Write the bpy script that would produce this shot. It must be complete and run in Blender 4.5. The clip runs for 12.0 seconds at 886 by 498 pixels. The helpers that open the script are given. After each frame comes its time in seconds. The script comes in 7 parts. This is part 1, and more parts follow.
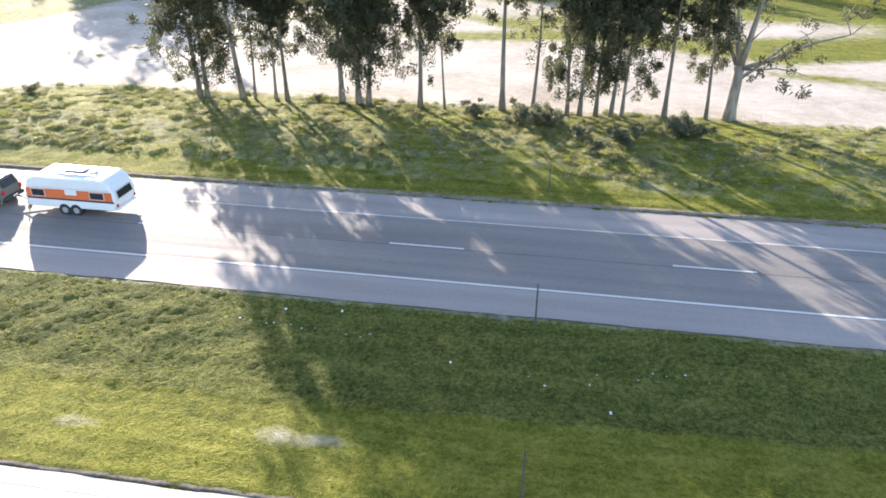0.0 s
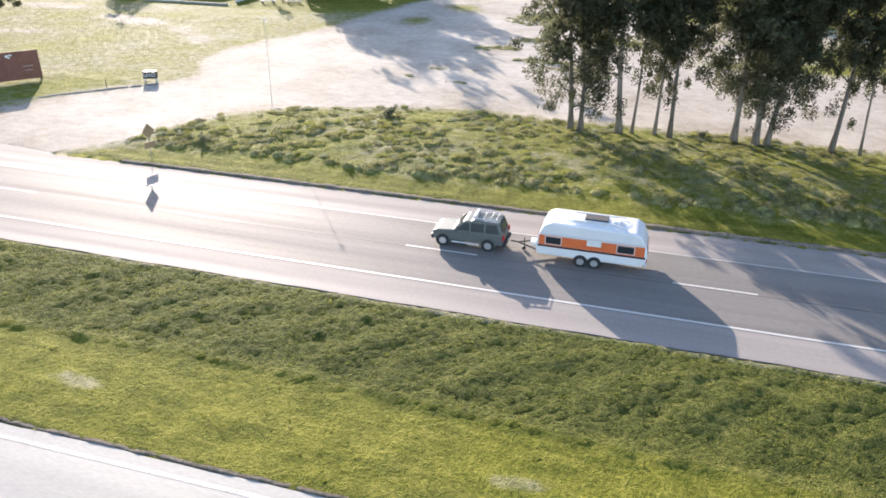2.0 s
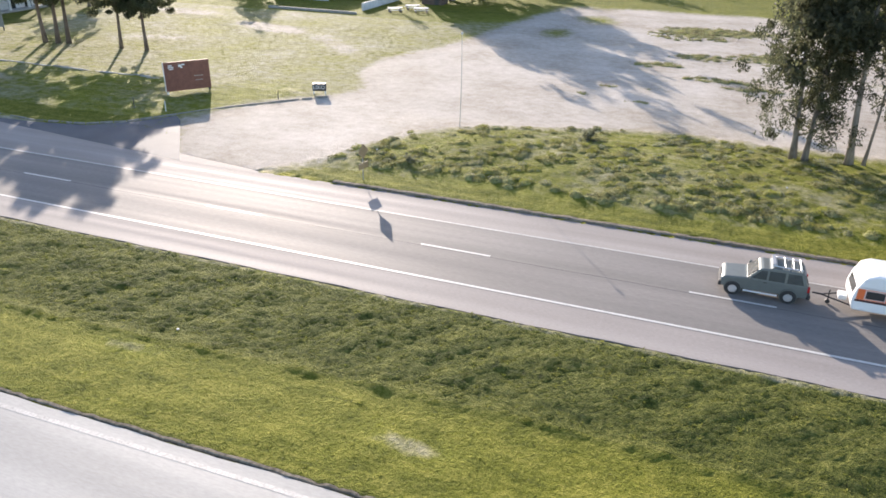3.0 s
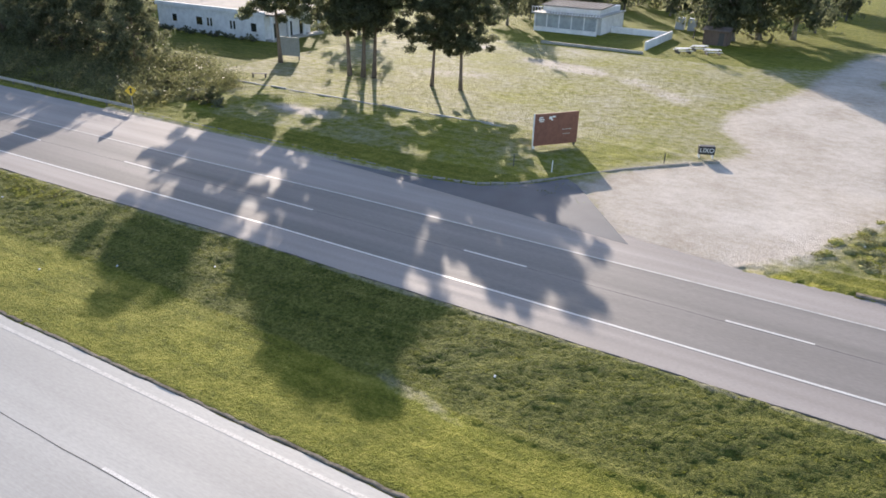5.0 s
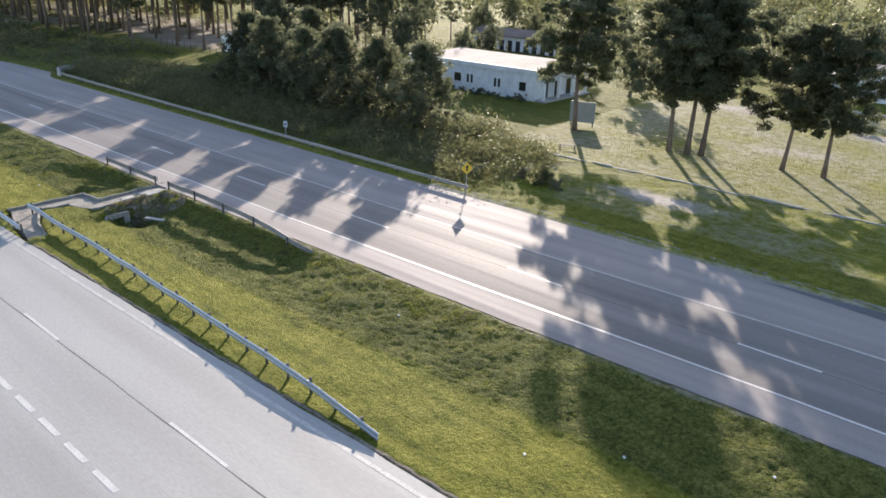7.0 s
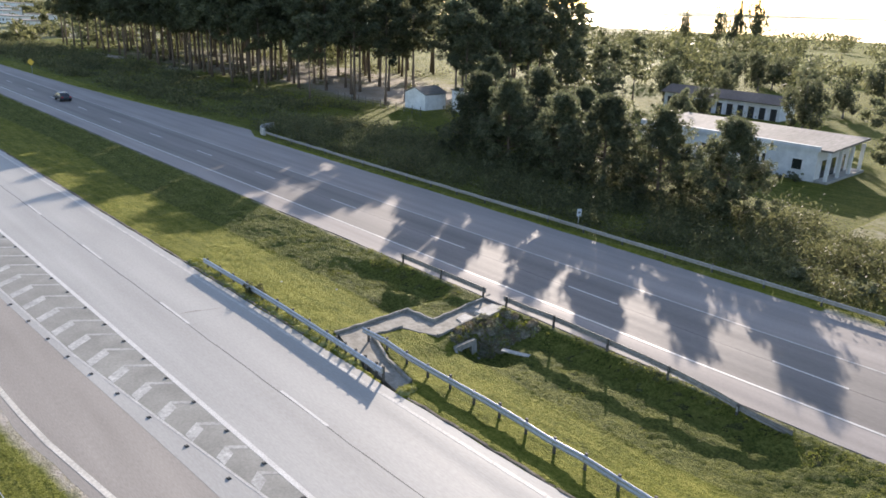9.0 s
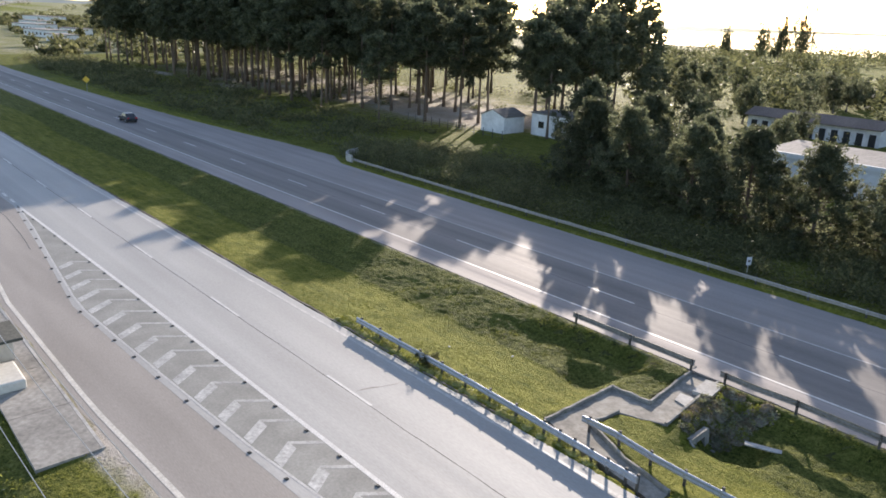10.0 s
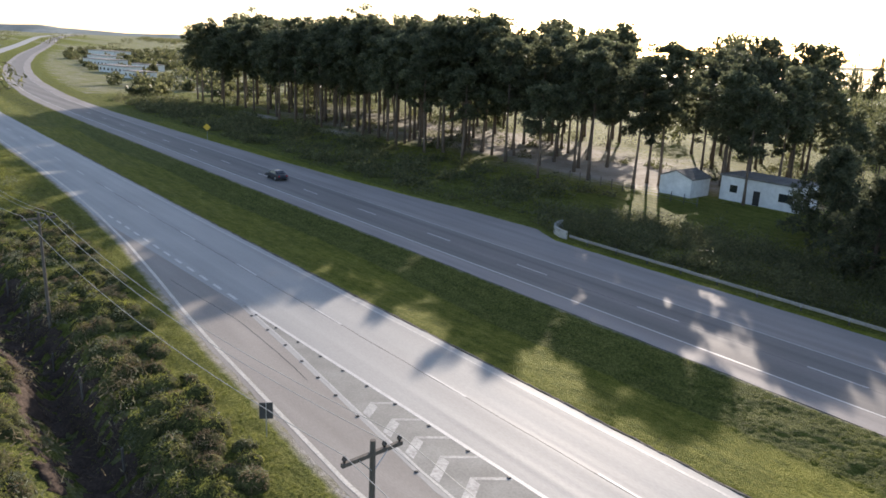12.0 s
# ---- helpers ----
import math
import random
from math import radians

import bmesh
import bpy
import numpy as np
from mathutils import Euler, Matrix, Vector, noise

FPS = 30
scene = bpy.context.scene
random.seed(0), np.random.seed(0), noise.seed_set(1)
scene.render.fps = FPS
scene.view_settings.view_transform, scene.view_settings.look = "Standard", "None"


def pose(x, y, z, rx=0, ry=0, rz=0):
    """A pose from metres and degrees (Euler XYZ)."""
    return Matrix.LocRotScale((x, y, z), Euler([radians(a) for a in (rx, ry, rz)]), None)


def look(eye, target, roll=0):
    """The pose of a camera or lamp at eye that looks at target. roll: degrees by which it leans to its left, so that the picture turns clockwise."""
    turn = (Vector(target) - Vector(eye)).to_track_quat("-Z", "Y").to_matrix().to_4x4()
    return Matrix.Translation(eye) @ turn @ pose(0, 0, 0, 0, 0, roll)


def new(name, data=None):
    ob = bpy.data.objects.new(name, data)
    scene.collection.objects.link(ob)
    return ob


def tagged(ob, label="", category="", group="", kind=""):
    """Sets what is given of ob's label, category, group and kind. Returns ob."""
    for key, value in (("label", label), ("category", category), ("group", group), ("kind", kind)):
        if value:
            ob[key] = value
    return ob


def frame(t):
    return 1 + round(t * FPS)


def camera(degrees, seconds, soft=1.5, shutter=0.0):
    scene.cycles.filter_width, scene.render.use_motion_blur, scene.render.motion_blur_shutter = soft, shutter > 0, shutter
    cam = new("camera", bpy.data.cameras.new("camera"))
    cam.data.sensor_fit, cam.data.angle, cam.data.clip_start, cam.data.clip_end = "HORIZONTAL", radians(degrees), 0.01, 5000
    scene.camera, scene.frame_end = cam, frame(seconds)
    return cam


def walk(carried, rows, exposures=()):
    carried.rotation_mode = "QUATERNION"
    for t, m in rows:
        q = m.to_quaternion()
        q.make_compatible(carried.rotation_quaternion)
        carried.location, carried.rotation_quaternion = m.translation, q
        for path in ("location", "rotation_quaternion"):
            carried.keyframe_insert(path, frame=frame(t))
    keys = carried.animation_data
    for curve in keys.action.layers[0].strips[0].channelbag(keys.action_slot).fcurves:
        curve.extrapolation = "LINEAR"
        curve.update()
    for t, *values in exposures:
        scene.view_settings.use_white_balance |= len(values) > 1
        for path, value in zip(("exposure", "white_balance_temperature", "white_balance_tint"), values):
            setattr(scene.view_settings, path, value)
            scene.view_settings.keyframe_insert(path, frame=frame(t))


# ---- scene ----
cam = camera(62.5, 12.0, soft=1.7)
METRES, EYE, TILT, LEAN, TURN = 152.54, 18.0, 0.0, 0.0, 10.0
ROWS = [
    (0.0, 0.0, 0.0, 0.0, -0.02, -27.47, 0.04),
    (0.5, -0.0429, 0.0061, 0.0003, 1.2, -27.08, -0.15),
    (1.0, -0.0855, 0.0128, 0.0001, 2.66, -26.78, -0.36),
    (1.5, -0.1276, 0.0199, 0.0001, 4.31, -26.57, -0.53),
    (2.0, -0.1693, 0.0273, 0.0002, 6.25, -26.47, -0.71),
    (2.5, -0.2103, 0.0348, 0.0, 8.33, -26.29, -0.84),
    (3.0, -0.2509, 0.0424, -0.0005, 10.57, -26.06, -0.95),
    (5.0, -0.4107, 0.0705, 0.0005, 21.01, -24.64, -1.39),
    (5.5, -0.4492, 0.0772, 0.0003, 23.52, -23.93, -1.45),
    (6.0, -0.4888, 0.0835, 0.0003, 26.16, -23.19, -1.47),
    (6.5, -0.5286, 0.0887, 0.0005, 28.69, -22.53, -1.49),
    (7.0, -0.5688, 0.0927, 0.0009, 31.26, -21.8, -1.52),
    (9.0, -0.7345, 0.0902, 0.005, 37.39, -18.83, -1.95),
    (9.5, -0.7768, 0.0872, 0.006, 37.93, -18.46, -2.04),
    (10.0, -0.8188, 0.0831, 0.0072, 38.64, -17.88, -2.13),
    (10.5, -0.8607, 0.0783, 0.0092, 39.38, -17.17, -2.22),
    (11.0, -0.9029, 0.0725, 0.012, 40.09, -16.59, -2.28),
    (11.5, -0.9462, 0.0661, 0.0149, 40.69, -16.04, -2.37),
    (12.0, -0.9898, 0.0592, 0.018, 41.13, -15.57, -2.44),
]
walk(cam, [(t, pose(0, 0, EYE, TILT, LEAN, TURN) @ pose(METRES * x, METRES * y, METRES * z, 90 + pitch, roll, yaw)) for t, x, y, z, yaw, pitch, roll in ROWS],
     exposures=[(0.0, 2.25, 6870, 17), (1.0, 2.1, 6870, 17), (2.5, 1.72, 6870, 17), (5.0, 1.52, 6870, 17), (7.0, 1.5, 6870, 17), (9.5, 1.38, 6870, 17), (12.0, 1.1, 6870, 17)])

# ---- world, sun ----
SUN_AZ, SUN_EL = 125.5, 15.0          # degrees, azimuth counted from +x towards +y
world = bpy.data.worlds.new("sky")
scene.world = world
world.use_nodes = True
wn = world.node_tree
wn.nodes.clear()
sky = wn.nodes.new("ShaderNodeTexSky")
sky.sky_type = "NISHITA"
sky.sun_disc = False
sky.sun_elevation = radians(SUN_EL)
sky.sun_rotation = radians(90 - SUN_AZ)
sky.air_density, sky.dust_density, sky.ozone_density = 0.85, 0.6, 1.5
bg = wn.nodes.new("ShaderNodeBackground")
bg.inputs["Strength"].default_value = 0.13
wout = wn.nodes.new("ShaderNodeOutputWorld")
wn.links.new(sky.outputs[0], bg.inputs[0])
wn.links.new(bg.outputs[0], wout.inputs[0])
sun = new("sun", bpy.data.lights.new("sun", "SUN"))
sun.data.energy, sun.data.angle, sun.data.color = 3.45, radians(0.45), (1.0, 0.93, 0.82)
sd = Vector((math.cos(radians(SUN_AZ)) * math.cos(radians(SUN_EL)), math.sin(radians(SUN_AZ)) * math.cos(radians(SUN_EL)), math.sin(radians(SUN_EL))))
sun.matrix_world = look(sd * 300, (0, 0, 0))


# ---- materials ----
def mat(name, a, b, scale=6.0, rough=0.7, metal=0.0, bump=0.0, big=0.0, bigscale=0.25, rnd=0.0, spec=0.5, bdist=0.02, stretch=(1, 1, 1), coords="Object", streak=0.0, tracks=None):
    """Two-scale procedural surface: a and b mixed by fine grain, darkened and lightened by broad stains."""
    m = bpy.data.materials.new(name)
    m.use_nodes = True
    nt = m.node_tree
    bs = nt.nodes["Principled BSDF"]
    tc = nt.nodes.new("ShaderNodeTexCoord")
    mp = nt.nodes.new("ShaderNodeMapping")
    mp.inputs["Scale"].default_value = stretch
    nt.links.new(tc.outputs[coords], mp.inputs[0])
    n1 = nt.nodes.new("ShaderNodeTexNoise")
    n1.inputs["Scale"].default_value, n1.inputs["Detail"].default_value = scale, 6
    n1.inputs["Roughness"].default_value = 0.65
    nt.links.new(mp.outputs[0], n1.inputs["Vector"])
    r1 = nt.nodes.new("ShaderNodeValToRGB")
    r1.color_ramp.elements[0].position, r1.color_ramp.elements[1].position = 0.32, 0.68
    r1.color_ramp.elements[0].color, r1.color_ramp.elements[1].color = (*a, 1), (*b, 1)
    nt.links.new(n1.outputs["Fac"], r1.inputs[0])
    col = r1.outputs[0]
    if big:
        n2 = nt.nodes.new("ShaderNodeTexNoise")
        n2.inputs["Scale"].default_value, n2.inputs["Detail"].default_value = bigscale, 4
        nt.links.new(mp.outputs[0], n2.inputs["Vector"])
        mr = nt.nodes.new("ShaderNodeMapRange")
        mr.inputs[1].default_value, mr.inputs[2].default_value = 0.3, 0.7
        mr.inputs[3].default_value, mr.inputs[4].default_value = 1 - big, 1 + big
        nt.links.new(n2.outputs["Fac"], mr.inputs[0])
        hs = nt.nodes.new("ShaderNodeHueSaturation")
        nt.links.new(mr.outputs[0], hs.inputs["Value"])
        nt.links.new(col, hs.inputs["Color"])
        col = hs.outputs[0]
    if rnd:
        oi = nt.nodes.new("ShaderNodeObjectInfo")
        mr2 = nt.nodes.new("ShaderNodeMapRange")
        mr2.inputs[3].default_value, mr2.inputs[4].default_value = 1 - rnd, 1 + rnd
        nt.links.new(oi.outputs["Random"], mr2.inputs[0])
        hs2 = nt.nodes.new("ShaderNodeHueSaturation")
        nt.links.new(mr2.outputs[0], hs2.inputs["Value"])
        nt.links.new(col, hs2.inputs["Color"])
        col = hs2.outputs[0]
    bs.inputs["Roughness"].default_value, bs.inputs["Metallic"].default_value = rough, metal
    if streak:
        sp = nt.nodes.new("ShaderNodeMapping")
        sp.inputs["Scale"].default_value = (0.012, 1.0, 1.0)
        nt.links.new(tc.outputs[coords], sp.inputs[0])
        n3 = nt.nodes.new("ShaderNodeTexNoise")
        n3.inputs["Scale"].default_value, n3.inputs["Detail"].default_value = 1.1, 5
        nt.links.new(sp.outputs[0], n3.inputs["Vector"])
        for lo, hi, kind in ((1 - streak, 1 + streak, "v"), (rough + 0.06, rough - 0.06, "r")):
            mr3 = nt.nodes.new("ShaderNodeMapRange")
            mr3.inputs[1].default_value, mr3.inputs[2].default_value, mr3.inputs[3].default_value, mr3.inputs[4].default_value = 0.32, 0.68, lo, hi
            nt.links.new(n3.outputs["Fac"], mr3.inputs[0])
            if kind == "r":
                nt.links.new(mr3.outputs[0], bs.inputs["Roughness"])
            else:
                hs3 = nt.nodes.new("ShaderNodeHueSaturation")
                nt.links.new(mr3.outputs[0], hs3.inputs["Value"])
                nt.links.new(col, hs3.inputs["Color"])
                col = hs3.outputs[0]
    if tracks:
        # darker wheel tracks that run along x, repeated lane by lane: width of a lane, offset, strength
        sx = nt.nodes.new("ShaderNodeSeparateXYZ")
        nt.links.new(tc.outputs[coords], sx.inputs[0])
        ph = nt.nodes.new("ShaderNodeMath")
        ph.operation = "MULTIPLY_ADD"
        ph.inputs[1].default_value, ph.inputs[2].default_value = 2 * math.pi / tracks[0], tracks[1]
        nt.links.new(sx.outputs[1], ph.inputs[0])
        sn = nt.nodes.new("ShaderNodeMath")
        sn.operation = "SINE"
        nt.links.new(ph.outputs[0], sn.inputs[0])
        mt = nt.nodes.new("ShaderNodeMapRange")
        mt.inputs[1].default_value, mt.inputs[2].default_value = -1, 1
        mt.inputs[3].default_value, mt.inputs[4].default_value = 1 - tracks[2], 1 + tracks[2]
        nt.links.new(sn.outputs[0], mt.inputs[0])
        ht = nt.nodes.new("ShaderNodeHueSaturation")
        nt.links.new(mt.outputs[0], ht.inputs["Value"])
        nt.links.new(col, ht.inputs["Color"])
        col = ht.outputs[0]
    nt.links.new(col, bs.inputs["Base Color"])
    bs.inputs["Specular IOR Level"].default_value = spec
    if bump:
        bp = nt.nodes.new("ShaderNodeBump")
        bp.inputs["Strength"].default_value, bp.inputs["Distance"].default_value = bump, bdist
        nt.links.new(n1.outputs["Fac"], bp.inputs["Height"])
        nt.links.new(bp.outputs[0], bs.inputs["Normal"])
    return m


def leaf_mat(name, a, b, shine=0.45, trans=0.35, rnd=0.2):
    """Foliage: colour varies leaf by leaf and plant by plant; some light passes through."""
    m = bpy.data.materials.new(name)
    m.use_nodes = True
    nt = m.node_tree
    bs, out = nt.nodes["Principled BSDF"], nt.nodes["Material Output"]
    ge = nt.nodes.new("ShaderNodeNewGeometry")
    rp = nt.nodes.new("ShaderNodeValToRGB")
    rp.color_ramp.elements[0].color, rp.color_ramp.elements[1].color = (*a, 1), (*b, 1)
    nt.links.new(ge.outputs["Random Per Island"], rp.inputs[0])
    oi = nt.nodes.new("ShaderNodeObjectInfo")
    mr = nt.nodes.new("ShaderNodeMapRange")
    mr.inputs[3].default_value, mr.inputs[4].default_value = 1 - rnd, 1 + rnd
    nt.links.new(oi.outputs["Random"], mr.inputs[0])
    tc = nt.nodes.new("ShaderNodeTexCoord")
    nz = nt.nodes.new("ShaderNodeTexNoise")
    nz.inputs["Scale"].default_value, nz.inputs["Detail"].default_value = 0.75, 2
    nt.links.new(tc.outputs["Object"], nz.inputs["Vector"])
    mz = nt.nodes.new("ShaderNodeMapRange")
    mz.inputs[1].default_value, mz.inputs[2].default_value, mz.inputs[3].default_value, mz.inputs[4].default_value = 0.3, 0.7, 0.65, 1.35
    nt.links.new(nz.outputs["Fac"], mz.inputs[0])
    ml = nt.nodes.new("ShaderNodeMath")
    ml.operation = "MULTIPLY"
    nt.links.new(mr.outputs[0], ml.inputs[0])
    nt.links.new(mz.outputs[0], ml.inputs[1])
    hs = nt.nodes.new("ShaderNodeHueSaturation")
    nt.links.new(ml.outputs[0], hs.inputs["Value"])
    nt.links.new(rp.outputs[0], hs.inputs["Color"])
    nt.links.new(hs.outputs[0], bs.inputs["Base Color"])
    bs.inputs["Roughness"].default_value = shine
    bs.inputs["Specular IOR Level"].default_value = 0.25
    tr = nt.nodes.new("ShaderNodeBsdfTranslucent")
    nt.links.new(hs.outputs[0], tr.inputs[0])
    mx = nt.nodes.new("ShaderNodeMixShader")
    mx.inputs[0].default_value = trans
    nt.links.new(bs.outputs[0], mx.inputs[1])
    nt.links.new(tr.outputs[0], mx.inputs[2])
    nt.links.new(mx.outputs[0], out.inputs[0])
    return m


def plain(name, c, rough=0.5, metal=0.0, v=0.12, scale=3.0, **k):
    d = tuple(min(1, x * (1 + v)) for x in c)
    return mat(name, tuple(x * (1 - v) for x in c), d, scale, rough, metal, **k)


def ground_mat():
    """Turf mixed with bare soil (attribute 'bare') and with lush or dry growth (attribute 'lush')."""
    m = bpy.data.materials.new("turf_and_soil")
    m.use_nodes = True
    nt = m.node_tree
    bs = nt.nodes["Principled BSDF"]
    tc = nt.nodes.new("ShaderNodeTexCoord")

    def noise_tex(scale, detail=5, rough=0.6):
        n = nt.nodes.new("ShaderNodeTexNoise")
        n.inputs["Scale"].default_value, n.inputs["Detail"].default_value, n.inputs["Roughness"].default_value = scale, detail, rough
        nt.links.new(tc.outputs["Object"], n.inputs["Vector"])
        return n.outputs["Fac"]

    def ramp(fac, *stops):
        r = nt.nodes.new("ShaderNodeValToRGB")
        r.color_ramp.elements[0].position, r.color_ramp.elements[0].color = stops[0][0], (*stops[0][1], 1)
        r.color_ramp.elements[1].position, r.color_ramp.elements[1].color = stops[-1][0], (*stops[-1][1], 1)
        for p, c in stops[1:-1]:
            r.color_ramp.elements.new(p).color = (*c, 1)
        nt.links.new(fac, r.inputs[0])
        return r.outputs[0]

    def mix(fac, a, b):
        x = nt.nodes.new("ShaderNodeMix")
        x.data_type = "RGBA"
        nt.links.new(fac, x.inputs[0])
        nt.links.new(a, x.inputs[6])
        nt.links.new(b, x.inputs[7])
        return x.outputs[2]

    def add(a, b, ka=1.0, kb=1.0, lo=0.0, hi=1.0):
        q = nt.nodes.new("ShaderNodeMath")
        q.operation = "MULTIPLY"
        nt.links.new(b, q.inputs[0])
        q.inputs[1].default_value = kb
        s = nt.nodes.new("ShaderNodeMath")
        s.operation = "MULTIPLY_ADD"
        nt.links.new(a, s.inputs[0])
        s.inputs[1].default_value = ka
        nt.links.new(q.outputs[0], s.inputs[2])
        mr = nt.nodes.new("ShaderNodeMapRange")
        mr.inputs[1].default_value, mr.inputs[2].default_value = lo, hi
        nt.links.new(s.outputs[0], mr.inputs[0])
        return mr.outputs[0]

    mp = nt.nodes.new("ShaderNodeMapping")
    mp.inputs["Scale"].default_value = (0.12, 1.0, 1.0)
    nt.links.new(tc.outputs["Object"], mp.inputs[0])
    st = nt.nodes.new("ShaderNodeTexNoise")
    st.inputs["Scale"].default_value, st.inputs["Detail"].default_value = 1.6, 5
    nt.links.new(mp.outputs[0], st.inputs["Vector"])
    fine, mid, broad = add(noise_tex(5.0, 4, 0.65), noise_tex(17.0, 2), 0.6, 0.4, 0.32, 0.68), noise_tex(1.1), noise_tex(0.13, 4)
    tone = add(mid, st.outputs["Fac"], 0.5, 0.5, 0.3, 0.7)
    dry = ramp(add(fine, tone, 0.5, 0.55), (0.12, (0.075, 0.095, 0.012)), (0.46, (0.235, 0.255, 0.026)), (0.84, (0.46, 0.43, 0.085)))
    lush = ramp(add(fine, tone, 0.7, 0.35), (0.2, (0.04, 0.055, 0.012)), (0.48, (0.145, 0.168, 0.032)), (0.84, (0.34, 0.33, 0.09)))
    al = nt.nodes.new("ShaderNodeAttribute")
    al.attribute_name = "lush"
    grass = mix(add(al.outputs["Fac"], broad, 1.0, 0.9, 0.25, 1.2), dry, lush)
    soil = ramp(add(add(fine, mid, 0.35, 0.65), broad, 0.55, 0.6, 0.1, 0.9), (0.2, (0.17, 0.14, 0.10)), (0.45, (0.36, 0.31, 0.25)), (0.8, (0.56, 0.51, 0.45)))
    ab = nt.nodes.new("ShaderNodeAttribute")
    ab.attribute_name = "bare"
    nt.links.new(mix(add(ab.outputs["Fac"], add(mid, broad, 0.6, 0.5), 1.0, 0.8, 0.62, 0.98), grass, soil), bs.inputs["Base Color"])
    bs.inputs["Roughness"].default_value = 0.85
    bs.inputs["Specular IOR Level"].default_value = 0.1
    bp = nt.nodes.new("ShaderNodeBump")
    bp.inputs["Distance"].default_value = 0.4
    sm = nt.nodes.new("ShaderNodeMapRange")
    sm.inputs[3].default_value, sm.inputs[4].default_value = 1.0, 0.25
    nt.links.new(ab.outputs["Fac"], sm.inputs[0])
    nt.links.new(sm.outputs[0], bp.inputs["Strength"])
    nt.links.new(fine, bp.inputs["Height"])
    nt.links.new(bp.outputs[0], bs.inputs["Normal"])
    return m


M_GROUND = ground_mat()
M_ROAD = mat("weathered_asphalt", (0.165, 0.15, 0.138), (0.225, 0.207, 0.19), 18, 0.74, bump=0.2, big=0.1, bigscale=0.5, bdist=0.006, stretch=(0.15, 1, 1), spec=0.3, streak=0.09, tracks=(3.55, 0.0, 0.07))
M_SHOULDER = mat("pale_shoulder_asphalt", (0.24, 0.212, 0.193), (0.32, 0.287, 0.263), 25, 0.78, spec=0.36, bump=0.3, big=0.12, bigscale=0.4, bdist=0.006, stretch=(0.2, 1, 1), streak=0.08)
M_NEARROAD = mat("light_concrete_road", (0.315, 0.305, 0.28), (0.385, 0.372, 0.345), 12, 0.66, spec=0.45, bump=0.15, big=0.07, bigscale=0.4, bdist=0.005, stretch=(0.25, 1, 1), streak=0.03, tracks=(3.75, 1.2, 0.05))
M_SHADEDAPRON = mat("shade_darkened_asphalt", (0.075, 0.08, 0.09), (0.115, 0.12, 0.13), 16, 0.75, spec=0.3, bump=0.25, big=0.15, bigscale=0.4, bdist=0.006)
M_LANE = mat("pinkish_asphalt_lane", (0.25, 0.222, 0.192), (0.335, 0.30, 0.263), 22, 0.75, spec=0.35, bump=0.25, big=0.14, bigscale=0.5, bdist=0.006, stretch=(0.15, 1, 1))
M_LINE = mat("worn_white_road_paint", (0.42, 0.40, 0.36), (0.70, 0.68, 0.64), 14, 0.55, big=0.1, bigscale=1.5)
M_FAINT = mat("faded_road_paint", (0.33, 0.31, 0.285), (0.56, 0.54, 0.50), 9, 0.6, big=0.15, bigscale=1.5)
M_GORE = mat("dull_hatched_asphalt", (0.19, 0.188, 0.165), (0.27, 0.262, 0.235), 7, 0.75, bump=0.3, big=0.2, bigscale=0.5, bdist=0.006)
M_CHEV = mat("half_worn_paint", (0.26, 0.25, 0.23), (0.5, 0.49, 0.46), 5, 0.65, big=0.25, bigscale=0.8)
M_CRACK = plain("tar_joint", (0.045, 0.043, 0.04), 0.7)
M_CONC = mat("weathered_concrete", (0.30, 0.285, 0.26), (0.46, 0.44, 0.40), 5, 0.8, bump=0.3, big=0.2, bigscale=0.7, rnd=0.08)
M_SLAB = mat("grey_paving_concrete", (0.20, 0.185, 0.16), (0.33, 0.305, 0.265), 4, 0.85, bump=0.3, big=0.25, bigscale=0.5, rnd=0.1)
M_WHITEWALL = mat("white_painted_plaster", (0.66, 0.66, 0.65), (0.82, 0.82, 0.81), 1.2, 0.75, bump=0.1, big=0.08, bigscale=0.3)
M_ROOF = mat("grey_fibre_cement_roof", (0.14, 0.13, 0.12), (0.25, 0.235, 0.22), 3, 0.88, bump=0.3, big=0.2, stretch=(1, 0.2, 1))
M_TILE = mat("brown_roof_tiles", (0.10, 0.075, 0.06), (0.20, 0.15, 0.12), 4, 0.75, bump=0.4, big=0.2)
M_GALV = mat("galvanised_steel", (0.42, 0.44, 0.46), (0.58, 0.60, 0.62), 7, 0.42, 0.75, bump=0.05, big=0.12)
M_POST = mat("dark_rail_post", (0.05, 0.045, 0.04), (0.11, 0.10, 0.09), 9, 0.7, bump=0.2, rnd=0.15)
M_POLE = mat("grey_weathered_wood_pole", (0.09, 0.075, 0.06), (0.18, 0.155, 0.13), 12, 0.85, bump=0.4, big=0.15, stretch=(1, 1, 0.1))
M_WIRE = plain("aluminium_wire", (0.40, 0.40, 0.38), 0.45, 0.5)
M_INSUL = plain("dark_insulator", (0.05, 0.035, 0.03), 0.25)
M_BARK = mat("pale_eucalyptus_bark", (0.13, 0.11, 0.09), (0.29, 0.25, 0.205), 3.5, 0.85, bump=0.4, big=0.25, bigscale=0.8, rnd=0.25, stretch=(1, 1, 0.25), bdist=0.04)
M_PINEBARK = mat("pine_bark", (0.10, 0.07, 0.05), (0.22, 0.165, 0.125), 5, 0.9, bump=0.6, big=0.2, rnd=0.2, stretch=(1, 1, 0.3), bdist=0.04)
M_EULEAF = leaf_mat("eucalyptus_leaves", (0.055, 0.062, 0.034), (0.125, 0.13, 0.075), 0.6, 0.5)
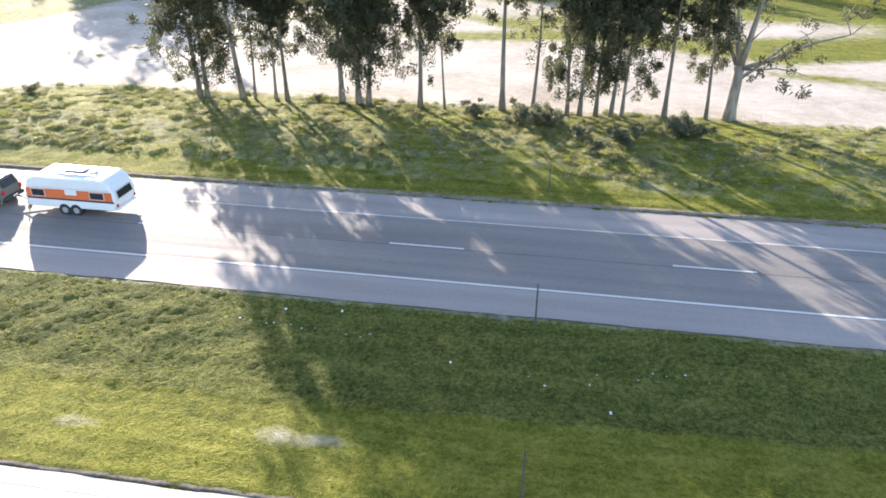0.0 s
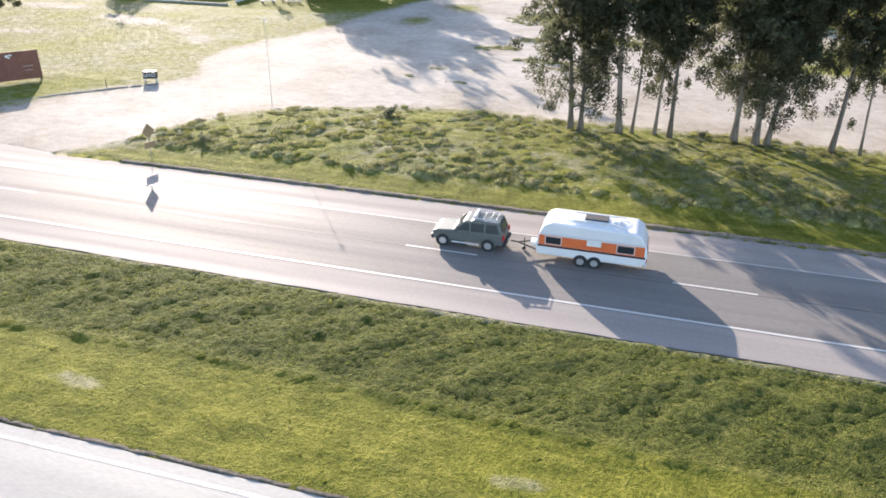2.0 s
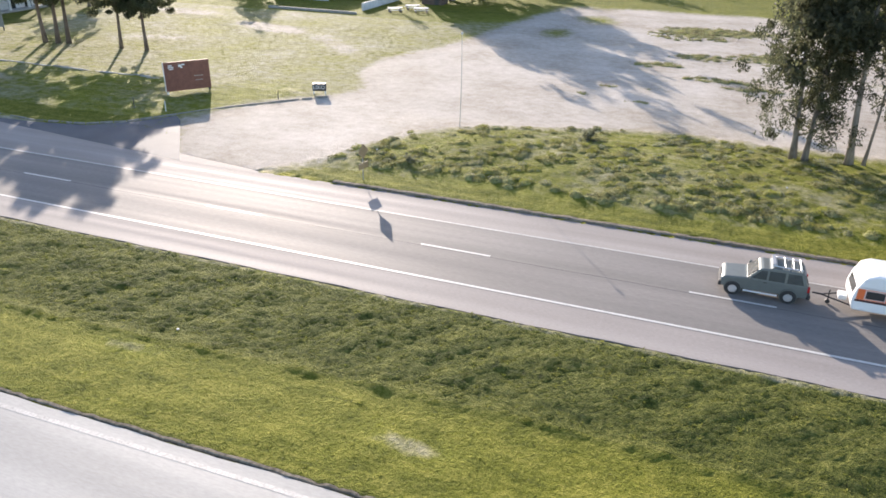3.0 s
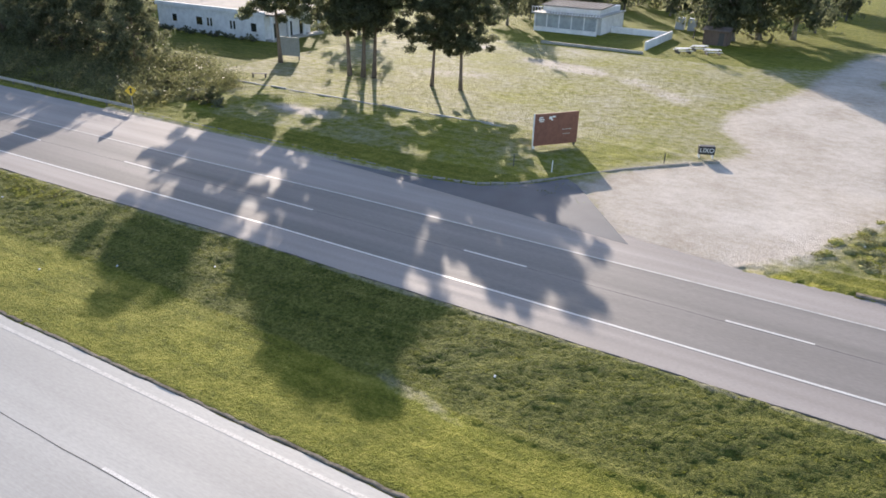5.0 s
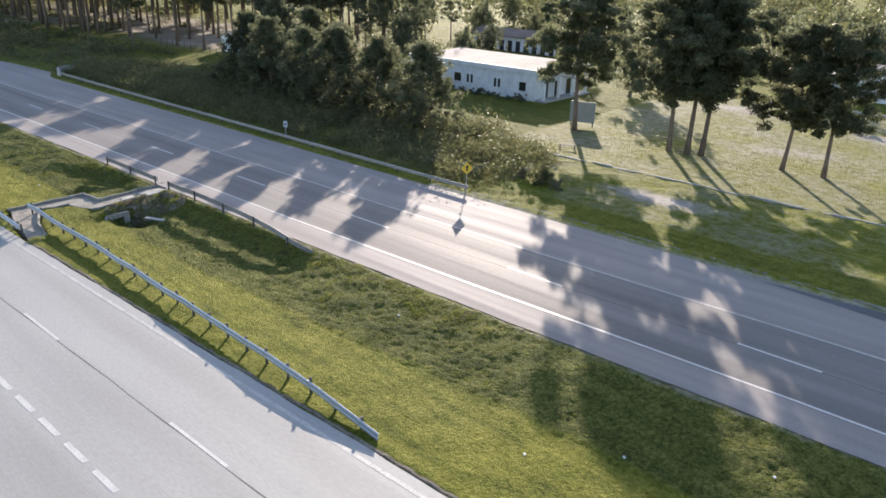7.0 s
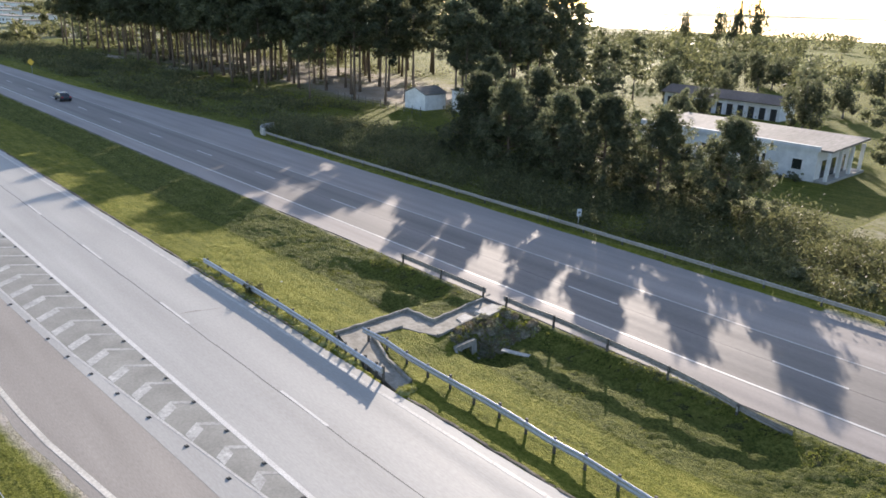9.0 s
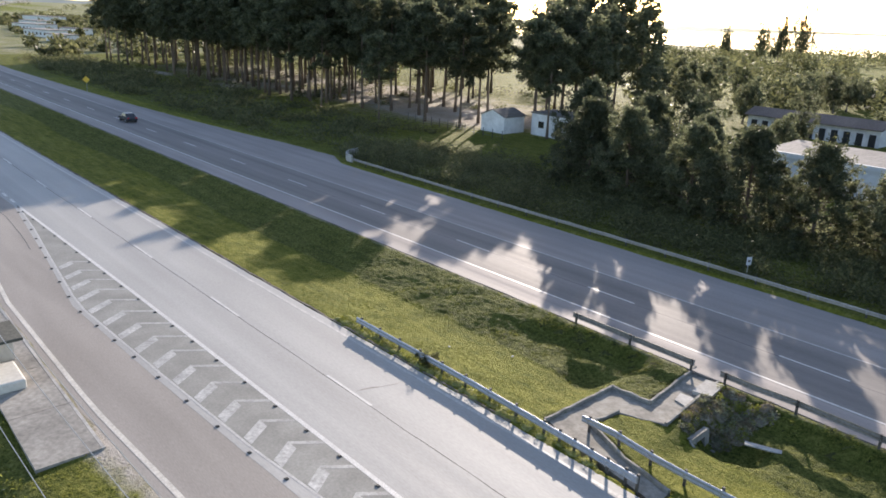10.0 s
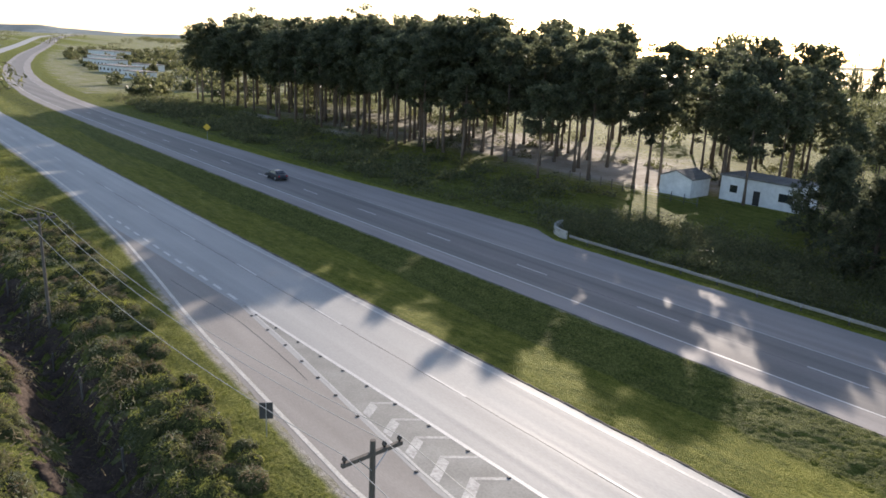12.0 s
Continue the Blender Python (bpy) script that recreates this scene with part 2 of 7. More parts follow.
M_PINELEAF = leaf_mat("pine_needles", (0.085, 0.1, 0.055), (0.19, 0.2, 0.115), 0.5, 0.65)
M_BUSHLEAF = leaf_mat("shrub_leaves", (0.08, 0.09, 0.04), (0.19, 0.19, 0.09), 0.5, 0.6)
M_GREYLEAF = leaf_mat("grey_green_scrub_leaves", (0.13, 0.14, 0.085), (0.26, 0.265, 0.17), 0.6, 0.5)
M_RUSSET = leaf_mat("russet_dying_scrub", (0.13, 0.09, 0.05), (0.24, 0.175, 0.11), 0.7, 0.4, 0.0)
# brownish steel, darkened further for the shade on the rails' backs
M_SHADEDRAIL = mat("brownish_rail_steel_in_shade", (0.19, 0.175, 0.155), (0.33, 0.305, 0.275), 5, 0.6, 0.3, bump=0.1, big=0.15)
M_GRASS = leaf_mat("grass_blades", (0.16, 0.18, 0.034), (0.27, 0.275, 0.07), 0.6, 0.6, 0.0)
M_WEED = leaf_mat("rough_weeds", (0.15, 0.155, 0.05), (0.31, 0.29, 0.13), 0.6, 0.5, 0.0)
M_SCRUB = leaf_mat("wild_scrub_leaves", (0.12, 0.14, 0.028), (0.36, 0.35, 0.085), 0.65, 0.4, 0.0)
M_STRAW = leaf_mat("dry_stalks", (0.16, 0.125, 0.07), (0.32, 0.26, 0.16), 0.7, 0.3, 0.0)
M_CVWHITE = plain("caravan_white_enamel", (0.80, 0.80, 0.79), 0.28, v=0.03, scale=1.5, big=0.03, bigscale=0.6)
M_ORANGE = plain("orange_enamel", (0.78, 0.17, 0.055), 0.3, v=0.06)
M_STRIPE = plain("dark_maroon_stripe", (0.07, 0.025, 0.025), 0.35)
M_GLASS = plain("dark_tinted_glass", (0.025, 0.028, 0.03), 0.06, v=0.1, spec=0.8)
M_RUBBER = plain("tyre_rubber", (0.03, 0.03, 0.03), 0.8)
M_RIM = plain("alloy_rim", (0.62, 0.62, 0.62), 0.35, 0.7)
M_SUV = plain("grey_green_car_paint", (0.135, 0.15, 0.142), 0.38, 0.25, spec=0.4, v=0.06)
M_SEDAN = plain("dark_car_paint", (0.035, 0.04, 0.048), 0.25, 0.3, v=0.08)
M_TRIM = plain("black_plastic_trim", (0.025, 0.025, 0.026), 0.5)
M_SILVER = plain("silver_rack", (0.66, 0.66, 0.66), 0.35, 0.6)
M_RED = plain("red_lamp_lens", (0.45, 0.02, 0.02), 0.2)
M_LAMP = plain("clear_lamp_lens", (0.7, 0.7, 0.68), 0.12)
M_BROWN = mat("brown_sign_board", (0.17, 0.065, 0.045), (0.25, 0.10, 0.07), 2.5, 0.6, big=0.12)
M_YELLOW = plain("yellow_sign_face", (0.72, 0.45, 0.04), 0.4, v=0.05)
M_AMBER = plain("sun_faded_amber_face", (0.36, 0.25, 0.14), 0.6, v=0.15)
# cover beneath loose leaves, coloured near black for the shadow between them
M_SHADECOVER = mat("scrub_cover_dark_as_shade", (0.022, 0.026, 0.01), (0.11, 0.11, 0.038), 4.5, 0.9, bump=1.0, big=0.45, bigscale=0.5, bdist=0.12, spec=0.1)
M_VERGECOVER = mat("matted_verge_weeds", (0.13, 0.14, 0.046), (0.33, 0.315, 0.13), 5.5, 0.9, bump=1.0, big=0.25, bigscale=0.7, bdist=0.08, spec=0.1)
M_SIGNWHITE = plain("white_sign_face", (0.78, 0.78, 0.76), 0.45, v=0.05)
M_SIGNBACK = plain("dull_sign_back", (0.06, 0.06, 0.062), 0.6)
M_BLACK = plain("plain_black", (0.02, 0.02, 0.02), 0.5)
# white shelter wall with its outer shade put into the colour as blue-grey
M_SHADEDWHITE = mat("white_concrete_in_blue_shade", (0.12, 0.20, 0.25), (0.19, 0.28, 0.335), 4, 0.7, bump=0.15, big=0.15)
M_CREAM = mat("cream_painted_concrete", (0.58, 0.54, 0.46), (0.72, 0.68, 0.60), 4, 0.75, bump=0.15, big=0.1)
M_WATER = plain("lagoon_water", (0.03, 0.045, 0.05), 0.12, v=0.1, scale=0.02)
M_RUBBLE = plain("pale_litter", (0.6, 0.6, 0.58), 0.6)
M_VERANDA = plain("milky_window_glass", (0.34, 0.37, 0.38), 0.2, v=0.2, scale=1.0)
M_PALEBLUE = plain("pale_blue_grey_enamel", (0.45, 0.48, 0.52), 0.5, v=0.08)
M_EDGEPAINT = mat("dusty_cream_road_paint", (0.42, 0.38, 0.32), (0.66, 0.62, 0.54), 6, 0.65, big=0.15, bigscale=0.6)
M_CHEVFAINT = mat("nearly_gone_paint", (0.25, 0.242, 0.22), (0.42, 0.41, 0.38), 5, 0.65, big=0.2, bigscale=0.8)
M_SHELTERROOF = mat("dark_mossy_slab", (0.06, 0.058, 0.045), (0.12, 0.115, 0.09), 5, 0.85, bump=0.2, big=0.25)
M_CARGLASS = plain("grey_car_glass", (0.05, 0.06, 0.065), 0.12, v=0.25, scale=2.0)
M_PINK = plain("pale_pink_frame", (0.74, 0.52, 0.46), 0.4, v=0.05)
M_STAIN = mat("brown_road_stain", (0.17, 0.155, 0.13), (0.33, 0.31, 0.28), 5, 0.75, big=0.2, bigscale=1.5)
M_DULLCONC = mat("mossy_dull_concrete", (0.17, 0.16, 0.135), (0.32, 0.30, 0.26), 5, 0.85, bump=0.4, big=0.3, bigscale=0.8)
M_DRAIN = mat("silted_drain_concrete", (0.17, 0.152, 0.122), (0.35, 0.325, 0.275), 3, 0.85, bump=0.3, big=0.3, bigscale=0.9)
M_PALERAIL = mat("weathered_beige_rail", (0.26, 0.24, 0.21), (0.40, 0.375, 0.33), 5, 0.6, 0.15, bump=0.1, big=0.15)
# the board's shaded look is put into this grey
M_SHADEDBOARD = plain("board_greyed_as_shade", (0.27, 0.28, 0.27), 0.7, v=0.15)
M_HUTWOOD = mat("dark_brown_boards", (0.09, 0.06, 0.045), (0.17, 0.115, 0.085), 6, 0.8, bump=0.3, big=0.2, stretch=(1, 1, 0.2))
M_SOILSHADE = mat("brown_soil_with_edge_shade", (0.11, 0.092, 0.068), (0.25, 0.215, 0.165), 6, 0.95, bump=0.8, big=0.3, bigscale=0.8, bdist=0.04, spec=0.1)
M_DITCHSOIL = mat("dark_brown_ditch_soil", (0.035, 0.024, 0.018), (0.11, 0.076, 0.055), 6, 0.9, bump=0.8, big=0.3, bigscale=0.8, bdist=0.05, spec=0.15)
# distance haze is painted in here as a pale blue-grey base colour
M_HAZEHILL = mat("far_hills_tinted_as_haze", (0.22, 0.25, 0.24), (0.34, 0.36, 0.34), 0.02, 0.95, big=0.15, bigscale=0.004, spec=0.0)
M_STUD = plain("road_stud", (0.05, 0.045, 0.035), 0.5)


# ---- mesh helpers ----
class Build:
    """Collects vertices and faces; mesh() hands them over."""

    def __init__(self):
        self.v, self.f = [], []

    def add(self, v, f):
        k = len(self.v)
        self.v += [tuple(p) for p in v]
        self.f += [tuple(i + k for i in q) for q in f]
        return self

    def box(self, x0, y0, z0, x1, y1, z1, m=None):
        v = [(x, y, z) for z in (z0, z1) for x, y in ((x0, y0), (x1, y0), (x1, y1), (x0, y1))]
        if m is not None:
            v = [m @ Vector(p) for p in v]
        return self.add(v, [(3, 2, 1, 0), (4, 5, 6, 7), (0, 1, 5, 4), (1, 2, 6, 5), (2, 3, 7, 6), (3, 0, 4, 7)])

    def prism(self, pts, z0, z1, m=None):
        n = len(pts)
        v = [(x, y, z0) for x, y in pts] + [(x, y, z1) for x, y in pts]
        if m is not None:
            v = [m @ Vector(p) for p in v]
        return self.add(v, [tuple(range(n))[::-1], tuple(range(n, 2 * n))] + [(i, (i + 1) % n, n + (i + 1) % n, n + i) for i in range(n)])

    def tube(self, pts, radii, n=7):
        pts = [Vector(p) for p in pts]
        v, f = [], []
        for i, p in enumerate(pts):
            d = (pts[min(i + 1, len(pts) - 1)] - pts[max(i - 1, 0)]).normalized()
            a = d.orthogonal().normalized() if i == 0 else (a - d * a.dot(d)).normalized()
            b = d.cross(a)
            for k in range(n):
                w = 2 * math.pi * k / n
                v.append(p + (a * math.cos(w) + b * math.sin(w)) * radii[i])
        for i in range(len(pts) - 1):
            for k in range(n):
                f.append((i * n + k, i * n + (k + 1) % n, (i + 1) * n + (k + 1) % n, (i + 1) * n + k))
        f += [tuple(range(n))[::-1], tuple(range((len(pts) - 1) * n, len(pts) * n))]
        return self.add(v, f)

    def strip(self, left, right):
        """A ribbon between two lines of points."""
        n = len(left)
        return self.add(list(left) + list(right), [(i, n + i, n + i + 1, i + 1) for i in range(n - 1)])

    def mesh(self, name, smooth=False):
        me = bpy.data.meshes.new(name)
        me.from_pydata(self.v, [], self.f)
        if smooth:
            me.polygons.foreach_set("use_smooth", [True] * len(me.polygons))
        me.update()
        return me


def rounded(x0, y0, z0, x1, y1, z1, r, seg=2):
    """A box whose edges are all rounded."""
    bm = bmesh.new()
    bmesh.ops.create_cube(bm, size=1.0, matrix=Matrix.Translation(((x0 + x1) / 2, (y0 + y1) / 2, (z0 + z1) / 2)) @ Matrix.Diagonal((x1 - x0, y1 - y0, z1 - z0, 1)))
    bmesh.ops.bevel(bm, geom=bm.edges[:], offset=r, segments=seg, profile=0.5, affect="EDGES")
    return bm


def part(name, shape, material, parent, label="", m=None, smooth=False):
    """One mesh object: a part under a thing, or a thing of its own when parent is None."""
    if isinstance(shape, Build):
        me = shape.mesh(name, smooth)
    elif isinstance(shape, bpy.types.Mesh):
        me = shape
    else:
        me = bpy.data.meshes.new(name)
        shape.to_mesh(me)
        shape.free()
        if smooth:
            me.polygons.foreach_set("use_smooth", [True] * len(me.polygons))
    if not me.materials:
        me.materials.append(material)
    ob = new(name, me)
    if parent:
        ob.parent = parent
    if m is not None:
        ob.matrix_basis = m
    if label:
        ob["label"] = label
    return ob


def thing(name, m, label, category, group="", kind=""):
    ob = new(name)
    ob.empty_display_size = 0.2
    ob.matrix_basis = m
    return tagged(ob, label, category, group, kind)


def cloud(name, v, f, material):
    """A mesh from arrays of corners and of four-cornered or three-cornered faces."""
    me = bpy.data.meshes.new(name)
    v, f = np.asarray(v, dtype=np.float32).reshape(-1, 3), np.asarray(f, dtype=np.int32)
    me.vertices.add(len(v))
    me.vertices.foreach_set("co", v.ravel())
    me.loops.add(f.size)
    me.loops.foreach_set("vertex_index", f.ravel())
    me.polygons.add(len(f))
    me.polygons.foreach_set("loop_start", np.arange(0, f.size, f.shape[1], dtype=np.int32))
    me.update(calc_edges=True)
    me.materials.append(material)
    return me


def leaves(centres, size, width, rng, droop=0.0, up=0.0):
    """Pointed leaves with random turns at the given points."""
    n = len(centres)
    d = rng.normal(size=(n, 3))
    d[:, 2] = d[:, 2] * (1 - abs(up)) - droop + up * 1.5
    d /= np.linalg.norm(d, axis=1)[:, None]
    s = np.cross(d, rng.normal(size=(n, 3)))
    s /= np.linalg.norm(s, axis=1)[:, None]
    ln = (size * rng.uniform(0.6, 1.4, n))[:, None]
    wd = (width * rng.uniform(0.6, 1.4, n))[:, None]
    a = centres - d * ln * 0.5
    v = np.stack([a - s * wd * 0.5, a + s * wd * 0.5, centres + d * ln * 0.5], axis=1)
    return v.reshape(-1, 3), np.arange(3 * n).reshape(-1, 3)


# ---- the lie of the land ----
def lerp(x, xs, ys):
    return float(np.interp(x, xs, ys))


def bend(x):
    """The highway leaves the straight line far ahead."""
    return np.interp(x, [-2500, -1316, -1000, -800, -724, -635, -545, -490, -437, -396, -360], [520, 195, 118, 66, 49.5, 30.5, 15.8, 8.2, 2.8, 0.7, 0])


def near_shift(x):
    return np.interp(x, [-360, -270, -230, -190, -140, -90, 0], [-2.3, -2.1, -1.8, -1.3, -0.9, -0.3, 0.25])


def far_shift(x):
    """The far carriageway drifts a little towards the median."""
    return np.interp(x, [-420, -300, -260, -200, -160, -130, -112, -95], [-2.2, -2.0, -1.75, -1.3, -0.95, -0.8, -0.45, 0])


def smooth01(u):
    u = np.clip(u, 0, 1)
    return u * u * (3 - 2 * u)


def far_edge(x):
    """Where the far carriageway's outer pavement ends."""
    return np.interp(x, [-360, -305, -270, -247, -230, -221, -209, -204, -125, -95, -86, -68, -66], [38.9, 40.0, 41.1, 42.4, 43.8, 45.0, 45.6, 43.5, 43.4, 43.6, 43.4, 40.9, 40.8])


def near_edge(x):
    """The outer pavement edge of the near carriageway."""
    return np.interp(x, [-400, -300, -274, -255, -240, -225, -213.5, -204, -196.6, -190, -177, -160, -145, -136, -118, -110, 60], [4.2, 4.7, 4.7, 4.4, 3.8, 2.85, 1.75, 0.75, 0.1, -0.3, -1.15, -1.1, -0.3, 1.0, 3.8, 3.9, 4.0])


def land(x, y):
    """Height of the ground, for arrays."""
    x, y = np.asarray(x, float), np.asarray(y, float)
    yb = y - bend(x)
    m0, m1 = 15.7 + near_shift(x), 28.1 + far_shift(x)
    u = np.clip((yb - m0) / (m1 - m0), 0, 1)
    depth = np.interp(x, [-330, -150, -125, -90, 40], [0.65, 0.72, 0.7, 0.5, 0.45])
    depth = depth * (1 - 0.8 * np.exp(-((x + 143.3) / 2.9) ** 8))
    # gentle rise towards the near carriageway, flat bottom, short steep bank under the far one
    bank = np.interp(x, [-157, -151, -124, -119], [0.5, 0.15, 0.15, 0.6])
    z = -depth * smooth01(u / 0.6) * smooth01((1 - u) / bank)
    # hollow before the pipe mouth and a smaller one on the other side of the channel
    z -= 0.75 * np.exp(-(((x + 138.9) / 1.7) ** 2 + ((yb - 22.7) / 1.3) ** 2) ** 2)
    z -= 0.35 * np.exp(-(((x + 147.9) / 1.3) ** 2 + ((yb - 22.6) / 1.4) ** 2) ** 2)
    v = np.clip((yb - far_edge(x) - 0.6) / 18, 0, 1)
    z += np.interp(x, [-128, -110, -68, -54], [0.1, 0.05, 0.03, 0.42]) * np.sin(np.pi * v)
    onroad = ((yb > near_edge(x) + 0.45) & (yb < m0 + 0.0)) | ((yb > m1) & (yb < far_edge(x)))
    z = np.where(onroad, -0.09, z)
    w = np.clip((near_edge(x) - 1.2 - yb) / 10, 0, 1)
    z -= 0.5 * smooth01(w)
    z -= 2.4 * smooth01((-150 - x) / 8) * np.exp(-((yb + 9.5 + 0.5 * np.sin(x * 0.13) + 0.35 * np.sin(x * 0.41)) / (1.8 + 0.4 * np.sin(x * 0.23))) ** 2)
    rough = np.where(y > 64, 0.015, 0.06) * smooth01(-inside(x, y, YARD) / 3.0) * np.sin(x * 1.7 + 2 * np.sin(y * 0.6)) * np.sin(y * 1.3 + 1.5 * np.sin(x * 0.45))
    z += np.where(onroad | (x < -322), 0, rough * np.clip(np.minimum(np.minimum(np.abs(yb - m0), np.abs(yb - m1)), np.minimum(np.abs(yb - near_edge(x)), np.abs(yb - far_edge(x)))) - 0.5, 0, 1) - 0.03)
    z += 0.028 * np.exp(-((yb - near_edge(x)) / 0.7) ** 2) * (x > -330)
    z += np.where((yb < m1) & (yb > m1 - 3) & (x > -330), 0.045 * np.exp(-((yb - m1) / 0.45) ** 2), 0)
    z += 9 * smooth01((-x - 620) / 900) * smooth01((700 - y) / 400)
    z -= 4 * smooth01((y - 520) / 300) * smooth01((x + 1500) / 600)
    return z


def gz(x, y):
    return float(land(x, y))


# outline of the dirt yard beside the highway
YARD = [(-68.5, 40.6), (-65.0, 45.7), (-61.5, 53.6), (-56.0, 58.1), (-48.0, 61.3), (-40.0, 62.6), (-15.0, 61.4), (5.0, 60.9), (25.0, 60.2), (70, 59), (70, 88), (40, 86),
        (22, 80), (8, 86), (-10, 96), (-26, 110), (-32, 138), (-62, 141), (-67, 122), (-70, 104), (-72, 90), (-76, 80), (-75, 72), (-71.5, 66), (-73, 61.5), (-76, 58.5), (-79.5, 53.5), (-81.2, 49.2), (-74.2, 40.6)]


def inside(x, y, poly):
    """How far inside a polygon, in metres (negative outside), for arrays."""
    p = np.array(poly)
    q = np.roll(p, -1, axis=0)
    best = np.full(x.shape, 1e9)
    odd = np.zeros(x.shape, bool)
    for (ax, ay), (bx, by) in zip(p, q):
        dx, dy = bx - ax, by - ay
        t = np.clip(((x - ax) * dx + (y - ay) * dy) / (dx * dx + dy * dy), 0, 1)
        best = np.minimum(best, np.hypot(x - ax - t * dx, y - ay - t * dy))
        if ay != by:
            odd ^= ((ay > y) != (by > y)) & (x < ax + (y - ay) / (by - ay) * dx)
    return np.where(odd, best, -best)


def blob(x, y, cx, cy, rx, ry, turn=0.0):
    c, s = math.cos(radians(turn)), math.sin(radians(turn))
    u, w = (x - cx) * c + (y - cy) * s, -(x - cx) * s + (y - cy) * c
    return np.exp(-(u / rx) ** 2 - (w / ry) ** 2)


def axis(spans):
    out = []
    for a, b, step in spans:
        out += list(np.arange(a, b, step))
    return np.array(out + [spans[-1][1]])


# outline of the drain channel across the median
CHANNEL = [(-138.2, 14.9), (-138.3, 16.1), (-141.0, 16.7), (-144.0, 17.9), (-143.8, 20.2), (-141.6, 21.1), (-142.3, 28.0), (-143.8, 28.0), (-143.1, 22.1), (-145.4, 21.9), (-145.4, 16.6), (-143.4, 15.6)]
gx = axis([(-4500, -1000, 250), (-1000, -450, 25), (-450, -330, 4), (-330, -272, 0.8), (-272, 26, 0.26), (26, 60, 0.8), (60, 200, 14), (200, 3000, 280)])
gy = axis([(-3000, -300, 300), (-300, -50, 12.5), (-50, -10, 1.6), (-10, 5, 0.36), (5, 15, 0.9), (15, 28.4, 0.2), (28.4, 41, 0.9), (41, 62, 0.36), (62, 130, 1.3), (130, 330, 10), (330, 900, 30), (900, 4500, 300)])
GX, GY = np.meshgrid(gx, gy, indexing="ij")
GZ = land(GX, GY)
# lumpy turf: small uneven rises on the median and the verge, and a ragged lip along the pavement
lump = np.random.default_rng(91)
GB = GY - bend(GX)
turf = (GX > -273) & (GX < 27) & (((GB > 15.75 + near_shift(GX)) & (GB < 28.0 + far_shift(GX))) | ((GB > far_edge(GX) + 0.1) & (GY < 62) & (inside(GX, GY, YARD) < 0)))
soft = lump.random(GX.shape)
soft = soft * (0.65 + 0.35 * smooth01(0.8 * np.sin(GX * 0.9 + 2 * np.sin(GY * 0.7)) * np.sin(GY * 1.1 + np.sin(GX * 0.5)) + 0.7))
GZ += np.where(turf, soft * np.where(GB < 21.35 + 0.5 * np.sin(GX * 0.11), 0.058, np.where(GB < 28.1, 0.12, 0.08)), 0)
GZ += np.where(turf & (GB < 28.1), 0.05 * lump.uniform(0.0, 1.0, GX.shape) * np.exp(-((GB - 16.0 - near_shift(GX)) / 0.18) ** 2), 0)
GZ += np.where(turf & (GB > 40), 0.12 * lump.uniform(0.8, 1.0, GX.shape) * np.exp(-((GB - far_edge(GX) - 0.8) / 0.5) ** 2), 0)
GZ += np.where(turf & (GX > -75), 0.09 * lump.uniform(0.5, 1.0, GX.shape) * np.exp(-((GB - 21.5 - 0.5 * np.sin(GX * 0.11)) / 0.3) ** 2), 0)
MOUTH = [(-100, 43.3), (-74.4, 40.6), (-81.0, 49.0), (-82.2, 50.0), (-84.2, 47.2), (-87.0, 44.8), (-92, 43.75)]
GZ = np.where(inside(GX, GY, MOUTH) > -0.25, np.minimum(GZ, -0.05), GZ)
GZ = np.where(inside(GX, GY, CHANNEL) > -0.12, np.minimum(GZ, -0.55), GZ)
nx, ny = GX.shape
ids = np.arange(nx * ny).reshape(nx, ny)
quads = np.stack([ids[:-1, :-1], ids[1:, :-1], ids[1:, 1:], ids[:-1, 1:]], axis=-1).reshape(-1, 4)
gme = cloud("ground", np.stack([GX, GY, GZ], axis=-1).reshape(-1, 3), quads, M_GROUND)
gme.polygons.foreach_set("use_smooth", [True] * len(gme.polygons))
X, Y = GX.ravel(), GY.ravel()
YB = Y - bend(X)
bare = np.clip(inside(X, Y, YARD) / 3.0 * 0.5 + 0.5, 0, 1)
bare = np.where((X < -330) | (X > 90) | (Y < 38) | (Y > 130), 0, bare)
for cx, cy, rx, ry, turn, k in ((-8.5, 19.0, 2.8, 0.5, 0, 0.36), (-17.0, 18.4, 1.3, 0.5, 0, 0.38), (-22.5, 18.25, 1.4, 0.4, 0, 0.34), (-28.7, 18.3, 1.3, 0.6, 0, 0.38), (-47, 18.8, 1.8, 0.6, 0, 0.36), (-61, 20.3, 2.0, 0.6, 0, 0.34), (-77, 21.0, 4, 0.6, -14, 0.33), (-85, 85, 16, 3.2, -42, 0.5),
                                (-100, 93, 10, 3, -20, 0.8), (-108, 80, 9, 3, 10, 0.45), (-112, 54, 7, 2.0, 0, 0.6), (-126, 56, 3, 2.0, 0, 0.55), (-233, 92, 24, 13, 10, 0.95), (-262, 90, 16, 9, 0, 0.8), (-205, 92, 10, 6, 0, 0.8),
                                (-300, 84, 75, 9, 2, 0.5), (-285, 104, 90, 16, 0, 0.6), (-340, 72, 14, 3, 0, 0.6), (-30, 110, 40, 9, 4, 0.8), (20, 100, 22, 6, 8, 0.8), (-170, 100, 20, 4, 0, 0.7), (-120, 100, 12, 5, 0, 0.55), (-300, 74, 14, 5, 0, 0.5), (-156, -1.6, 6, 0.6, 2, 0.5)):
    bare = np.maximum(bare, k * blob(X, Y, cx, cy, rx, ry, turn))
bare = np.where((X > -66) & (X < 30) & (Y > 43.5) & (Y < 62), np.maximum(bare, 0.2), bare)
